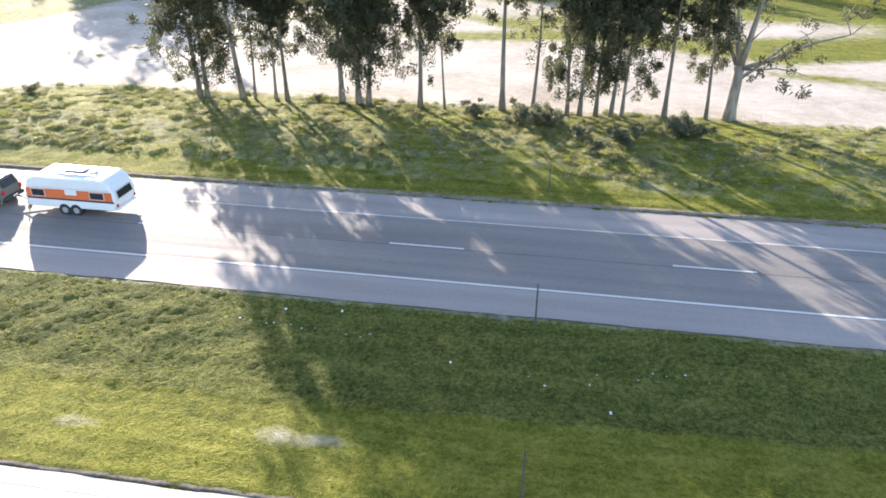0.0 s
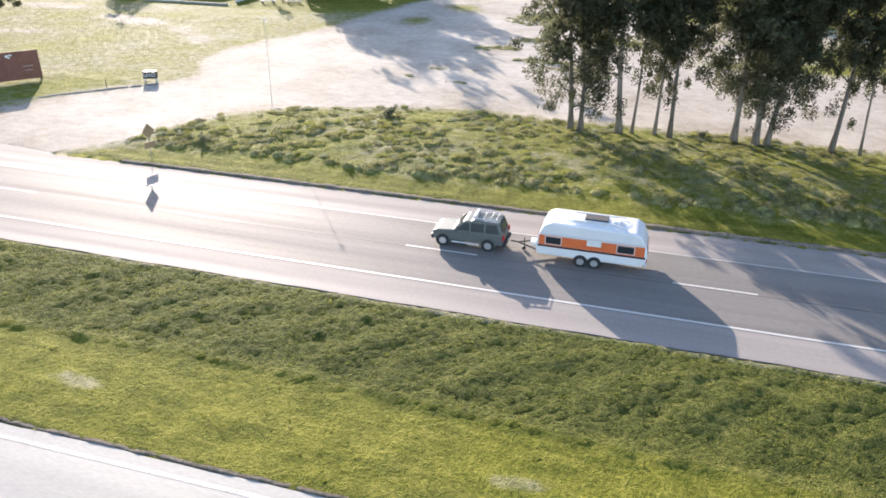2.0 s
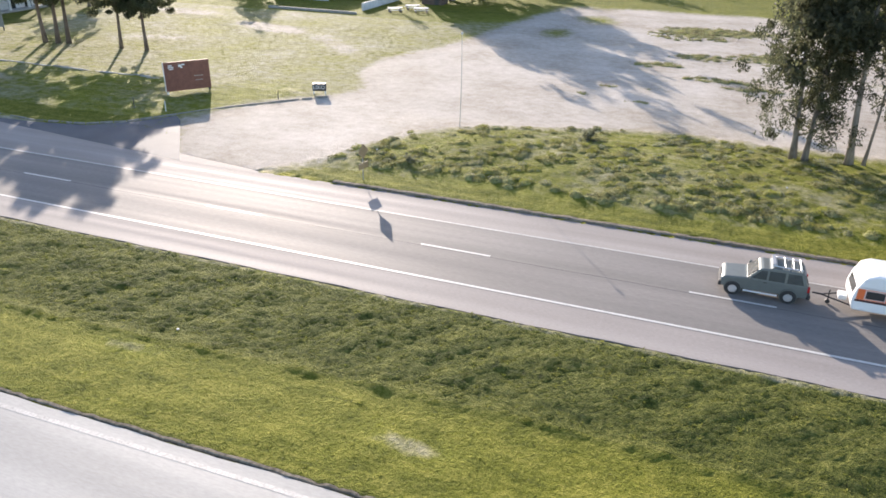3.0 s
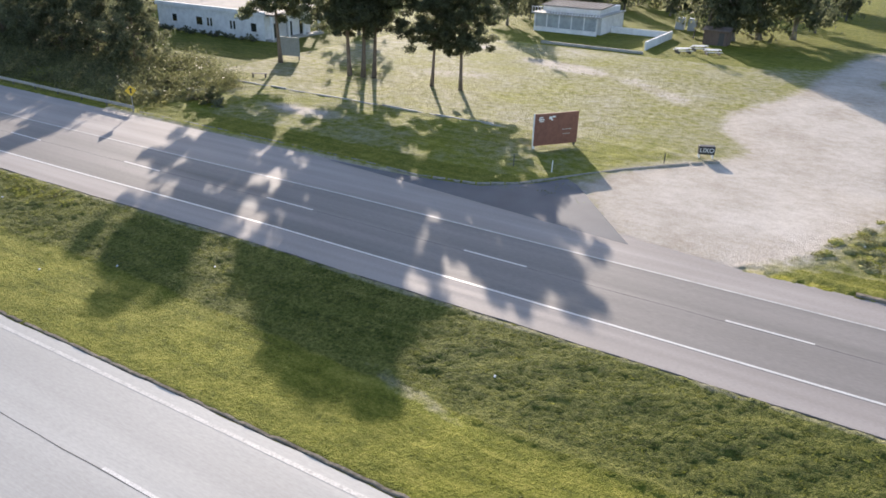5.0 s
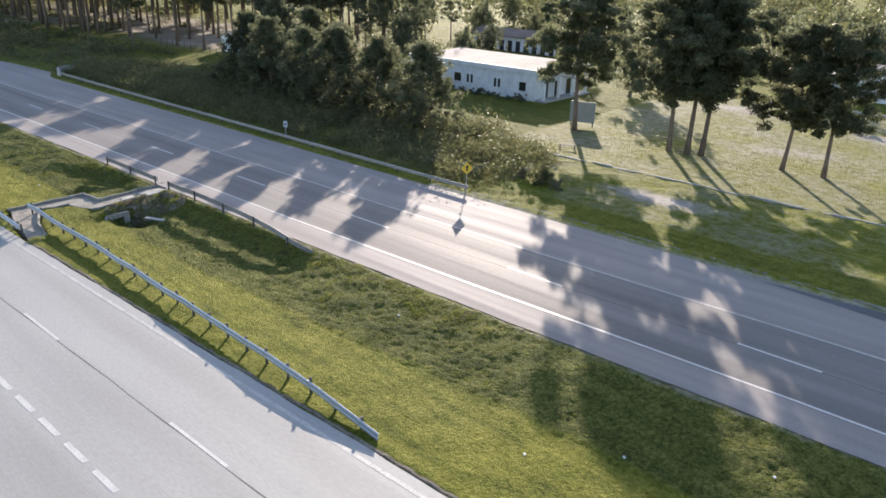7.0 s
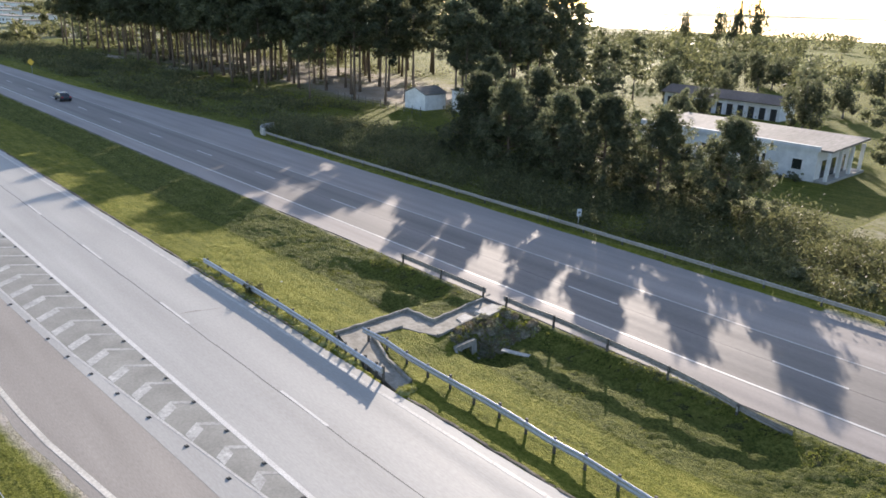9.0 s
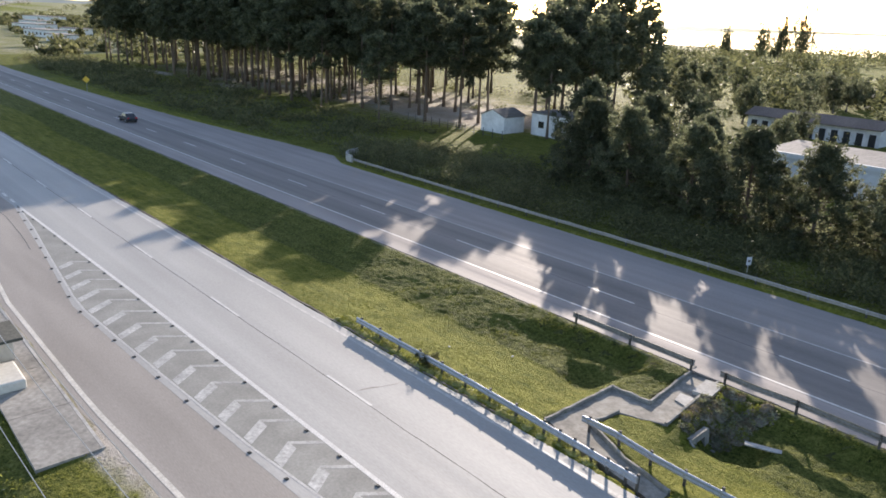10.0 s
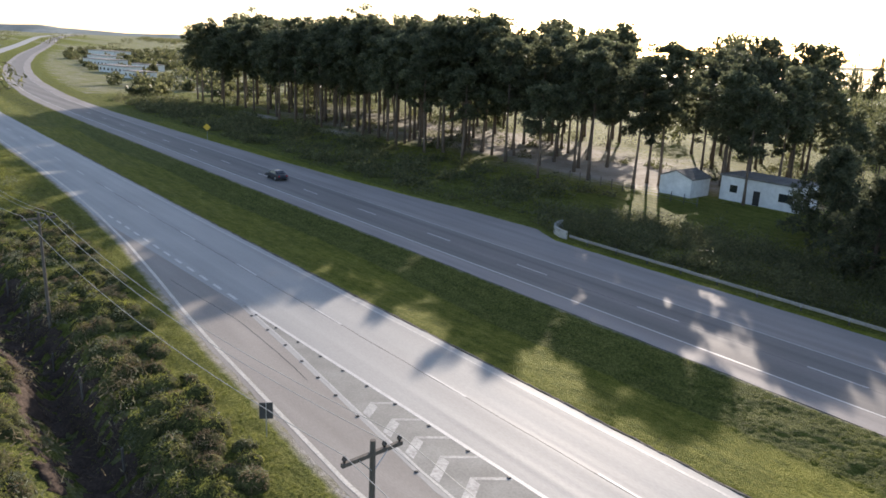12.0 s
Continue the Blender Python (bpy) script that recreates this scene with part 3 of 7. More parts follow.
bare = np.where((X < -70) & (X > -134) & (Y > 48) & (Y < 108), np.maximum(bare, np.where(Y > 61, 0.31, 0.22)), bare)
for cx, cy, rx, ry, turn in ((-14, 89, 14, 3.4, 4), (24, 76, 10, 2.0, -12), (34, 71, 10, 2.0, -14), (-41.5, 97, 4, 2.5, 0), (-30, 99, 8, 4.0, 10), (-38, 118, 9, 4, 0), (-58, 122, 5, 7, 20), (-6, 92, 12, 3, 0), (-43, 115, 6, 5, 0), (-45.5, 90.5, 3.5, 1.6, 0), (-39, 84.5, 4.5, 1.2, 0), (-35, 82, 4, 1.0, 0), (-61, 107, 3.5, 6, 0)):
    bare = bare * (1 - 0.8 * blob(X, Y, cx, cy, rx, ry, turn))
# worn strip along the pavement edges
bare = np.maximum(bare, np.where((X > -68) | (X < -128), 0.15, 0.5) * np.exp(-((YB - far_edge(X) - 0.15) / 0.45) ** 2))
bare = np.maximum(bare, 0.3 * np.exp(-((YB - 27.9 - far_shift(X)) / 0.3) ** 2))
bare = np.maximum(bare, 0.55 * np.exp(-((YB - near_edge(X) + 0.1) / 0.5) ** 2))
uu = (YB - 15.6) / 12.5
lushv = 0.05 + 0.9 * np.where((uu > 0) & (uu < 1), 0.1 * smooth01((uu - 0.2) / 0.5) + 0.9 * smooth01((uu - 0.46 - 0.04 * np.sin(X * 0.11)) / 0.03), 0)
lushv = np.where(YB > 41, np.where(YB < 44.4, 0.0, 0.15), lushv)
lushv = np.where((X < -68) & (Y > 44) & (X > -134), 0.0, lushv)
lushv = np.where((X < -134) & (Y > 44), np.where(Y > 64, 0.35, 0.6), lushv)
lushv = np.where((Y < near_edge(X)), np.where(Y < near_edge(X) - 3.2, 0.95, 0.45), lushv)
bare = np.where((Y < near_edge(X) - 4) & (X < -150) & (Y > -40), np.maximum(bare, 0.16), bare)
lushv = np.where((X < -330), 0.5, lushv)
# beyond here extra soil tone greys the fields in place of distance haze
lushv = np.where((X < -420) & (np.abs(YB - 21) > 24), 0.45, lushv)
bare = np.where((X < -420) & (np.abs(YB - 21) > 24), np.maximum(bare, 0.3), bare)
for nm, vals in (("bare", bare), ("lush", np.clip(lushv, 0, 1))):
    gme.attributes.new(nm, "FLOAT", "POINT").data.foreach_set("value", vals.astype(np.float32))
ground = tagged(new("ground", gme), "mown roadside turf with bare patches and a pale dirt yard", "ground", kind="structure")


# ---- roads ----
xs_road = list(np.concatenate([np.arange(-2400, -420, 60), np.arange(-420, 60.1, 10), np.arange(100, 400, 60)]))


def ribbon(y0, y1, top, thick, name, material, label, category="road", xs=None, parent=None):
    """A slab along the highway between two lines y0(x), y1(x)."""
    b = Build()
    pts = xs if xs is not None else xs_road
    lift = [9 * float(smooth01((-x - 620) / 900)) for x in pts]
    a0 = [(x, y0(x) + float(bend(x)), top + l) for x, l in zip(pts, lift)]
    a1 = [(x, y1(x) + float(bend(x)), top + l) for x, l in zip(pts, lift)]
    b.strip(a1, a0)
    low = lambda ps: [(x, y, z - thick) for x, y, z in ps]
    b.strip(low(a1), a1)
    b.strip(a0, low(a0))
    b.strip([a0[0], a1[0]], low([a0[0], a1[0]]))
    b.strip(low([a0[-1], a1[-1]]), [a0[-1], a1[-1]])
    ob = part(name, b, material, parent)
    return ob if parent else tagged(ob, label, category, kind="structure")


def rag(k, s, x):
    """A slightly crumbling pavement edge."""
    return s * (math.sin(x * 0.9 + k) + 0.6 * math.sin(x * 2.3 + 2 * k) + 0.5 * math.sin(x * 0.31 + k))


xs_fine = list(np.concatenate([np.arange(-2400, -420, 60), np.arange(-420, -330, 5), np.arange(-330, 60.1, 0.6), np.arange(100, 400, 60)]))
ribbon(lambda x: 28.2 + float(far_shift(x)) + rag(1, 0.03, x), lambda x: 30.55 + float(far_shift(x)), 0.0, 0.12, "pavement", M_SHOULDER, "pale worn asphalt shoulder beside the median", "shoulder", xs_fine)
road = ribbon(lambda x: 30.55 + float(far_shift(x)), lambda x: 37.75 + float(far_shift(x)), 0.002, 0.12, "road", M_ROAD, "two-lane highway carriageway of grey weathered asphalt", xs=xs_fine)
ribbon(lambda x: 37.75 + float(far_shift(x)), lambda x: float(far_edge(x)) + rag(2, 0.035, x), 0.0, 0.12, "pavement", M_SHOULDER, "pale worn asphalt shoulder beside the verge", "shoulder", xs_fine)
ribbon(lambda x: lerp(x, [-400, -300, -274, -255, -240, -203, -186, -174, -162, -152, -144, -133, -118, -110], [4.15, 4.65, 4.65, 4.35, 3.75, 5.3, 3.7, 2.4, 2.9, 3.4, 3.9, 4.5, 3.6, 4.0]), lambda x: 15.65 + float(near_shift(x)) + rag(3, 0.03, x),
       0.004, 0.12, "road", M_NEARROAD, "light sun-bleached carriageway with long worn wheel tracks", xs=xs_fine)
ribbon(lambda x: float(near_edge(x)) + rag(4, 0.04, x), lambda x: lerp(x, [-240, -203, -186, -174, -162, -152, -144, -133, -118], [3.85, 5.4, 3.8, 2.5, 3.0, 3.5, 4.0, 4.6, 3.7]),
       0.0, 0.12, "road", M_LANE, "pinkish asphalt slip lane joining the carriageway", xs=list(np.arange(-240, -117.9, 0.8)))
# paved mouth of the side road, its shade put into the asphalt colour
b = Build()
b.prism(MOUTH, -0.1, 0.006)
tagged(part("pavement", b, M_SHADEDAPRON, None), "asphalt apron where the dirt yard meets the highway, shade painted into it", "apron", kind="structure")

# painted lines
lines = thing("road_markings", pose(0, 0, 0), "white painted edge lines and lane dashes", "road marking", kind="structure")


def paint(name, yc, w, x0, x1, top, material=M_LINE, step=6.0, wob=0.0):
    pts = list(np.arange(x0, x1, step)) + [x1]
    ribbon(lambda x: yc(x) - w / 2 + rag(5, wob, x), lambda x: yc(x) + w / 2 + rag(5.2, wob, x), top, 0.004, name, material, "", xs=pts, parent=lines)


paint("edge_line", lambda x: 30.7 + float(far_shift(x)), 0.16, -700, 60, 0.007)
paint("edge_line", lambda x: 37.7 + float(far_shift(x)), 0.13, -700, 60, 0.007, M_FAINT)
paint("edge_line", lambda x: 15.05 + float(near_shift(x)), 0.2, -420, 60, 0.010, M_FAINT)
paint("edge_line", lambda x: lerp(x, [-203, -175, -128, -100], [5.6, 6.35, 7.15, 7.35]), 0.24, -203, -127, 0.010)
paint("edge_line", lambda x: lerp(x, [-203, -194, -186, -174, -162, -152, -144.7, -137.4, -133, -128], [5.6, 4.9, 4.0, 2.75, 3.3, 3.85, 4.6, 5.4, 5.9, 6.9]), 0.13, -203, -128, 0.010, M_FAINT, 3.0)
paint("edge_line", lambda x: lerp(x, [-420, -300, -274, -255, -240, -225, -213.5, -204, -196.6, -190, -177, -160, -145, -136, -119], [4.6, 5.15, 5.15, 4.85, 4.25, 3.3, 2.2, 1.2, 0.55, 0.15, -0.7, -0.6, 0.25, 1.5, 4.6]), 0.26, -420, -119, 0.010, M_EDGEPAINT, 3.0)
dash_b = Build().box(0, -0.075, 0.003, 4.1, 0.075, 0.007).mesh("dash")
for x in [-82.4, -67.4, -52.8, -38.2, -23.8, -9.0, 5.9, 20.5] + [-98 - 14.5 * k for k in range(19)]:
    part("dash", dash_b, M_LINE, lines, m=pose(x, 34.3 + float(bend(x) + far_shift(x)), 0))
for k in range(-8, 20):
    x = -98.3 - 14.4 * k
    part("dash", dash_b, M_LINE, lines, m=pose(x, 11.35 + float(near_shift(x)), 0.003))
short_b = Build().box(0, -0.12, 0.003, 1.7, 0.12, 0.007).mesh("dash")
for k in range(14):
    part("dash", short_b, M_LINE, lines, m=pose(-126.5 + 2.42 * k, 7.3, 0.003))
for k in range(12):
    part("dash", short_b, M_LINE, lines, m=pose(-239 + 3.0 * k, 5.15 + 0.045 * k, 0.003))
# chevrons in the painted wedge
ribbon(lambda x: lerp(x, [-203, -194, -186, -174, -162, -152, -144.7, -137.4, -133, -128], [5.6, 4.9, 4.0, 2.75, 3.3, 3.85, 4.6, 5.4, 5.9, 6.9]), lambda x: lerp(x, [-203, -175, -128, -100], [5.6, 6.35, 7.15, 7.35]), 0.0065, 0.004, "wedge", M_GORE, "",
       xs=list(np.arange(-202.8, -128.2, 2.0)), parent=lines)
for k in range(21):
    x = -133.5 - 2.45 * k
    lo = lerp(x, [-203, -194, -186, -174, -162, -152, -144.7, -137.4, -133], [5.6, 4.9, 4.0, 2.75, 3.3, 3.85, 4.6, 5.4, 5.9])
    hi = lerp(x, [-203, -175, -128], [5.6, 6.35, 7.15])
    h = (hi - lo) * 0.5
    part("chevron", Build().prism([(x, lo + 0.15), (x + 0.75, lo + 0.15), (x - h * 0.65 + 0.75, lo + h), (x - h * 0.65, lo + h)], 0.005, 0.0102), M_CHEV, lines)
    part("chevron", Build().prism([(x - h * 0.65, lo + h), (x - h * 0.65 + 0.3, lo + h), (x + 0.3, hi - 0.15), (x, hi - 0.15)], 0.005, 0.0104), M_CHEVFAINT, lines)
ribbon(lambda x: lerp(x, [-212, -205, -200, -193, -186, -176, -166], [2.9, 3.45, 3.85, 3.6, 3.0, 1.9, 1.7]) + rag(9, 0.02, x), lambda x: lerp(x, [-212, -205, -200, -193, -186, -176, -166], [2.94, 3.49, 3.89, 3.64, 3.04, 1.94, 1.74]) + rag(9.2, 0.02, x), 0.0095, 0.004, "joint", M_CRACK, "", xs=list(np.arange(-212, -187, 1.0)), parent=lines)
ribbon(lambda x: 11.5 + 3.2 * (x + 153.2) + rag(6, 0.1, 4 * x), lambda x: 11.5 + 3.2 * (x + 153.2) + 0.35 + 0.2 * math.sin(9 * x), 0.0082, 0.003, "stain", M_STAIN, "", xs=list(np.arange(-153.5, -152.85, 0.05)), parent=lines)
# tar joint between the lanes of the light carriageway
ribbon(lambda x: 11.22 + float(near_shift(x)) + rag(7, 0.02, x), lambda x: 11.255 + float(near_shift(x)) + rag(7.3, 0.02, x), 0.0085, 0.004, "joint", M_CRACK, "", xs=list(np.arange(-260, 40, 1.5)), parent=lines)
ribbon(lambda x: 34.16 + float(far_shift(x)) + rag(8, 0.02, x), lambda x: 34.19 + float(far_shift(x)) + rag(8.3, 0.02, x), 0.0062, 0.004, "joint", M_CRACK, "", xs=list(np.arange(-200, 40, 1.5)), parent=lines)
stud = Build().prism([(-0.13, -0.1), (0.13, -0.1), (0.13, 0.1), (-0.13, 0.1)], 0.0, 0.02)
stud.add([(-0.13, -0.1, 0.02), (0.13, -0.1, 0.02), (0.13, 0.1, 0.02), (-0.13, 0.1, 0.02), (-0.06, -0.07, 0.075), (0.06, -0.07, 0.075), (0.06, 0.07, 0.075), (-0.06, 0.07, 0.075)],
         [(4, 5, 6, 7), (0, 1, 5, 4), (1, 2, 6, 5), (2, 3, 7, 6), (3, 0, 4, 7)])
stud_me = stud.mesh("road_stud")
for k in range(24):
    x = -131 - 3.0 * k
    for yy in (lerp(x, [-203, -175, -128], [5.6, 6.35, 7.15]) - 0.22, lerp(x, [-203, -194, -186, -174, -162, -152, -144.7, -137.4, -133, -128], [5.6, 4.9, 4.0, 2.75, 3.3, 3.85, 4.6, 5.4, 5.9, 6.9]) - 0.28):
        o = part("road_stud", stud_me, M_STUD, None, m=pose(x + 0.3 * math.sin(k), yy, 0.004) @ Matrix.Scale(0.8, 4))
        tagged(o, "small dark reflector stud fixed beside the painted wedge", "road stud", "studs round the wedge")


# ---- trees and undergrowth ----
def trunk_shape(rng, height, r0, lean, limbs, first, spread, top=0.12):
    """A tapered trunk with limbs; returns the shape and the limb ends."""
    b = Build()
    n = 9
    bow = rng.uniform(-1, 1, 2) * height * 0.02
    pts = [Vector((lean[0] * (i / n) ** 1.2 + bow[0] * math.sin(3.1 * i / n), lean[1] * (i / n) ** 1.2 + bow[1] * math.sin(3.1 * i / n), height * i / n - 0.15)) for i in range(n + 1)]
    rad = [r0 * (1.35 if i == 0 else 1 - (1 - top) * (i / n) ** 0.9) for i in range(n + 1)]
    b.tube(pts, rad, 8)
    ends = [(pts[-1], 0.5)]
    for k in range(limbs):
        f = first + (0.95 - first) * (k + rng.uniform(0, 0.8)) / limbs
        i = min(int(f * n), n - 1)
        p = pts[i].lerp(pts[i + 1], f * n - i)
        w = rng.uniform(0, 2 * math.pi)
        ln = spread * (1.15 - 0.55 * f) * rng.uniform(0.7, 1.2)
        rise = rng.uniform(0.35, 0.9)
        d = Vector((math.cos(w), math.sin(w), rise)).normalized()
        q1 = p + d * ln * 0.5 + Vector((0, 0, -0.04 * ln))
        q2 = p + d * ln + Vector((0, 0, 0.12 * ln))
        rr = r0 * (1 - 0.85 * f) * 0.45
        b.tube([p, q1, q2], [rr, rr * 0.65, rr * 0.2], 5)
        ends += [(q1, f), (q2, f)]
        if rng.random() < 0.6:
            q3 = q1 + Vector((rng.uniform(-1, 1), rng.uniform(-1, 1), rng.uniform(-0.1, 0.7))).normalized() * ln * 0.55
            b.tube([q1, q3], [rr * 0.5, rr * 0.12], 4)
            ends.append((q3, f))
    return b, ends


def clumps(rng, ends, per_end, clump_r, count, flat=0.8, drop=0.0, loose=0.75):
    """Points of foliage gathered in loose clumps round the limb ends."""
    out = []
    for p, f in ends:
        for _ in range(per_end):
            c = np.array(p) + rng.normal(size=3) * clump_r * loose * np.array([1, 1, flat]) - np.array([0, 0, drop * rng.random()])
            r = clump_r * rng.uniform(0.4, 0.85)
            q = rng.normal(size=(count, 3))
            q /= np.linalg.norm(q, axis=1)[:, None]
            q *= r * (rng.random(count) ** 0.45 * rng.uniform(0.85, 1.2, count))[:, None] * rng.uniform(0.7, 1.25, 3)
            out.append(c + q * np.array([1, 1, flat]))
    return np.concatenate(out)


def gum_meshes(seed, height, r0, lean, limbs, first, spread, per_end, count, clump_r, size=0.3, width=0.1, leaf=M_EULEAF):
    rng = np.random.default_rng(seed)
    b, ends = trunk_shape(rng, height, r0, lean, limbs, first, spread)
    pts = clumps(rng, ends, per_end + 1, clump_r * 0.78, int(count * 2.3), 1.3, clump_r * 1.3, 0.95)
    pts = pts[pts[:, 2] > height * 0.09]
    v, f = leaves(pts, size, width, rng, droop=0.75)
    # the upper crown closes into a thick mass
    high = [e for e in ends if e[0][2] > height * 0.54]
    if high and count > 20:
        v2, f2 = leaves(clumps(rng, high, per_end + 1, clump_r * 1.0, int(count * 1.25), 1.0, 0.2, 1.1), size * 1.5, width * 2.4, rng, droop=0.7)
        v, f = np.concatenate([v, v2]), np.concatenate([f, f2 + len(v)])
    return b.mesh("trunk", True), cloud("crown", v, f, leaf)


def gum(x, y, label, **k):
    t, c = gum_meshes(**k)
    o = thing("eucalyptus_tree", pose(x, y, gz(x, y)), label, "tree", "eucalyptus row beside the yard")
    part("trunk", t, M_BARK, o)
    part("crown", c, M_EULEAF, o)
    return o


DENSE = "tall eucalyptus with a dense drooping olive crown on rough grass"
THIN = "slender eucalyptus with a bare pale trunk and sparse high crown"
gum(-32.2, 59.0, DENSE, seed=1, height=15.5, r0=0.24, lean=(-1.6, 0.4), limbs=13, first=0.12, spread=3.0, per_end=2, count=55, clump_r=1.25)
gum(-31.4, 58.8, DENSE, seed=2, height=14.5, r0=0.22, lean=(0.5, 0.2), limbs=11, first=0.14, spread=2.6, per_end=2, count=50, clump_r=1.2)
gum(-28.3, 59.3, THIN, seed=3, height=16.5, r0=0.27, lean=(-0.9, 0.3), limbs=9, first=0.38, spread=2.6, per_end=2, count=36, clump_r=1.1)
gum(-27.3, 59.5, THIN, seed=4, height=13.5, r0=0.13, lean=(-0.2, 0.3), limbs=6, first=0.42, spread=1.7, per_end=2, count=30, clump_r=0.9)
gum(-25.5, 59.8, THIN, seed=5, height=14.0, r0=0.15, lean=(-0.4, 0.1), limbs=8, first=0.34, spread=1.9, per_end=2, count=36, clump_r=1.0)
gum(-24.3, 59.5, DENSE, seed=6, height=16.0, r0=0.2, lean=(-0.6, 0.3), limbs=11, first=0.26, spread=2.5, per_end=2, count=46, clump_r=1.15)
gum(-19.4, 59.7, DENSE, seed=7, height=17.0, r0=0.27, lean=(-0.7, 0.0), limbs=15, first=0.16, spread=3.3, per_end=3, count=52, clump_r=1.3)
gum(-17.8, 59.4, DENSE, seed=8, height=17.5, r0=0.27, lean=(-0.3, 0.2), limbs=15, first=0.18, spread=3.2, per_end=3, count=52, clump_r=1.3)
gum(-17.0, 59.5, DENSE, seed=9, height=16.5, r0=0.24, lean=(0.8, 0.2), limbs=13, first=0.18, spread=3.0, per_end=3, count=50, clump_r=1.3)
gum(-12.4, 59.2, THIN, seed=10, height=16.0, r0=0.22, lean=(-0.5, 0.2), limbs=11, first=0.24, spread=2.0, per_end=2, count=40, clump_r=1.0)
gum(-10.3, 59.4, THIN, seed=11, height=14.5, r0=0.11, lean=(-0.3, 0.2), limbs=8, first=0.38, spread=1.7, per_end=2, count=34, clump_r=0.9)
gum(-5.5, 59.8, THIN, seed=12, height=17.5, r0=0.25, lean=(0.2, 0.2), limbs=9, first=0.5, spread=2.6, per_end=2, count=36, clump_r=1.1)
gum(-3.0, 59.9, THIN, seed=13, height=13.0, r0=0.17, lean=(0.3, 0.2), limbs=8, first=0.36, spread=2.0, per_end=1, count=16, clump_r=0.8)
gum(-0.1, 59.4, DENSE, seed=14, height=14.5, r0=0.17, lean=(-1.2, 0.2), limbs=12, first=0.10, spread=2.2, per_end=2, count=42, clump_r=1.0)
gum(0.9, 59.5, THIN, seed=15, height=16.5, r0=0.19, lean=(0.2, 0.2), limbs=10, first=0.3, spread=2.2, per_end=2, count=36, clump_r=1.0)
gum(2.2, 59.5, DENSE, seed=16, height=15.0, r0=0.18, lean=(0.1, 0.2), limbs=11, first=0.24, spread=2.3, per_end=2, count=46, clump_r=1.05)
gum(3.4, 59.6, DENSE, seed=17, height=15.5, r0=0.18, lean=(0.5, 0.2), limbs=12, first=0.16, spread=2.4, per_end=2, count=50, clump_r=1.05)
gum(4.3, 59.7, DENSE, seed=18, height=14.5, r0=0.16, lean=(0.7, 0.2), limbs=12, first=0.12, spread=2.3, per_end=2, count=46, clump_r=1.0)
gum(7.7, 60.0, THIN, seed=19, height=15.5, r0=0.2, lean=(0.4, 0.2), limbs=9, first=0.44, spread=2.2, per_end=2, count=32, clump_r=1.0)
gum(11.0, 60.1, THIN, seed=20, height=14.0, r0=0.16, lean=(-0.3, 0.2), limbs=9, first=0.3, spread=1.8, per_end=2, count=34, clump_r=0.9)

# the broad old tree at the end of the row, with long level limbs
rng = np.random.default_rng(77)
b = Build()
b.tube([(0, 0, -0.2), (0, 0, 1.2), (0.1, 0.1, 3.2), (0.1, 0.1, 4.4)], [0.62, 0.48, 0.42, 0.4], 10)
ends = []
for d, ln, rise, r in (((1, -0.1), 7.6, 0.42, 0.2), ((0.9, 0.5), 6.5, 0.55, 0.17), ((-0.6, 0.5), 5.5, 1.3, 0.2), ((0.15, -0.4), 6.5, 1.6, 0.24), ((0.7, -0.7), 4.4, 0.12, 0.12), ((-0.2, 0.8), 6.0, 1.1, 0.2), ((-0.5, -0.3), 7.5, 2.4, 0.22), ((0.4, 0.3), 8.0, 2.2, 0.24)):
    dv = Vector((d[0], d[1], rise)).normalized()
    p0 = Vector((0.1, 0.1, 3.0 + rng.uniform(0, 1.4)))
    p1, p2, p3 = p0 + dv * ln * 0.35, p0 + dv * ln * 0.7 + Vector((0, 0, 0.25)), p0 + dv * ln + Vector((0.3, 0, 0.1))
    b.tube([p0, p1, p2, p3], [r, r * 0.75, r * 0.5, r * 0.2], 7)
    for p in (p1, p2, p3):
        for _ in range(2):
            q = p + Vector((rng.uniform(-1, 1), rng.uniform(-1, 1), rng.uniform(-0.5, 1.0))) * 1.5
            b.tube([p, q], [r * 0.3, r * 0.06], 4)
            if p is not p1:
                ends.append((q, 0.6))
o = thing("eucalyptus_tree", pose(12.8, 60.3, gz(12.8, 60.3)), "broad old eucalyptus with a forked grey trunk and long level limbs", "tree", "eucalyptus row beside the yard")
part("trunk", b, M_BARK, o, smooth=True)
v, f = leaves(clumps(rng, ends, 2, 0.95, 34, 0.9, 1.0), 0.36, 0.13, rng, droop=0.8)
part("crown", cloud("crown", v, f, M_EULEAF), M_EULEAF, o)


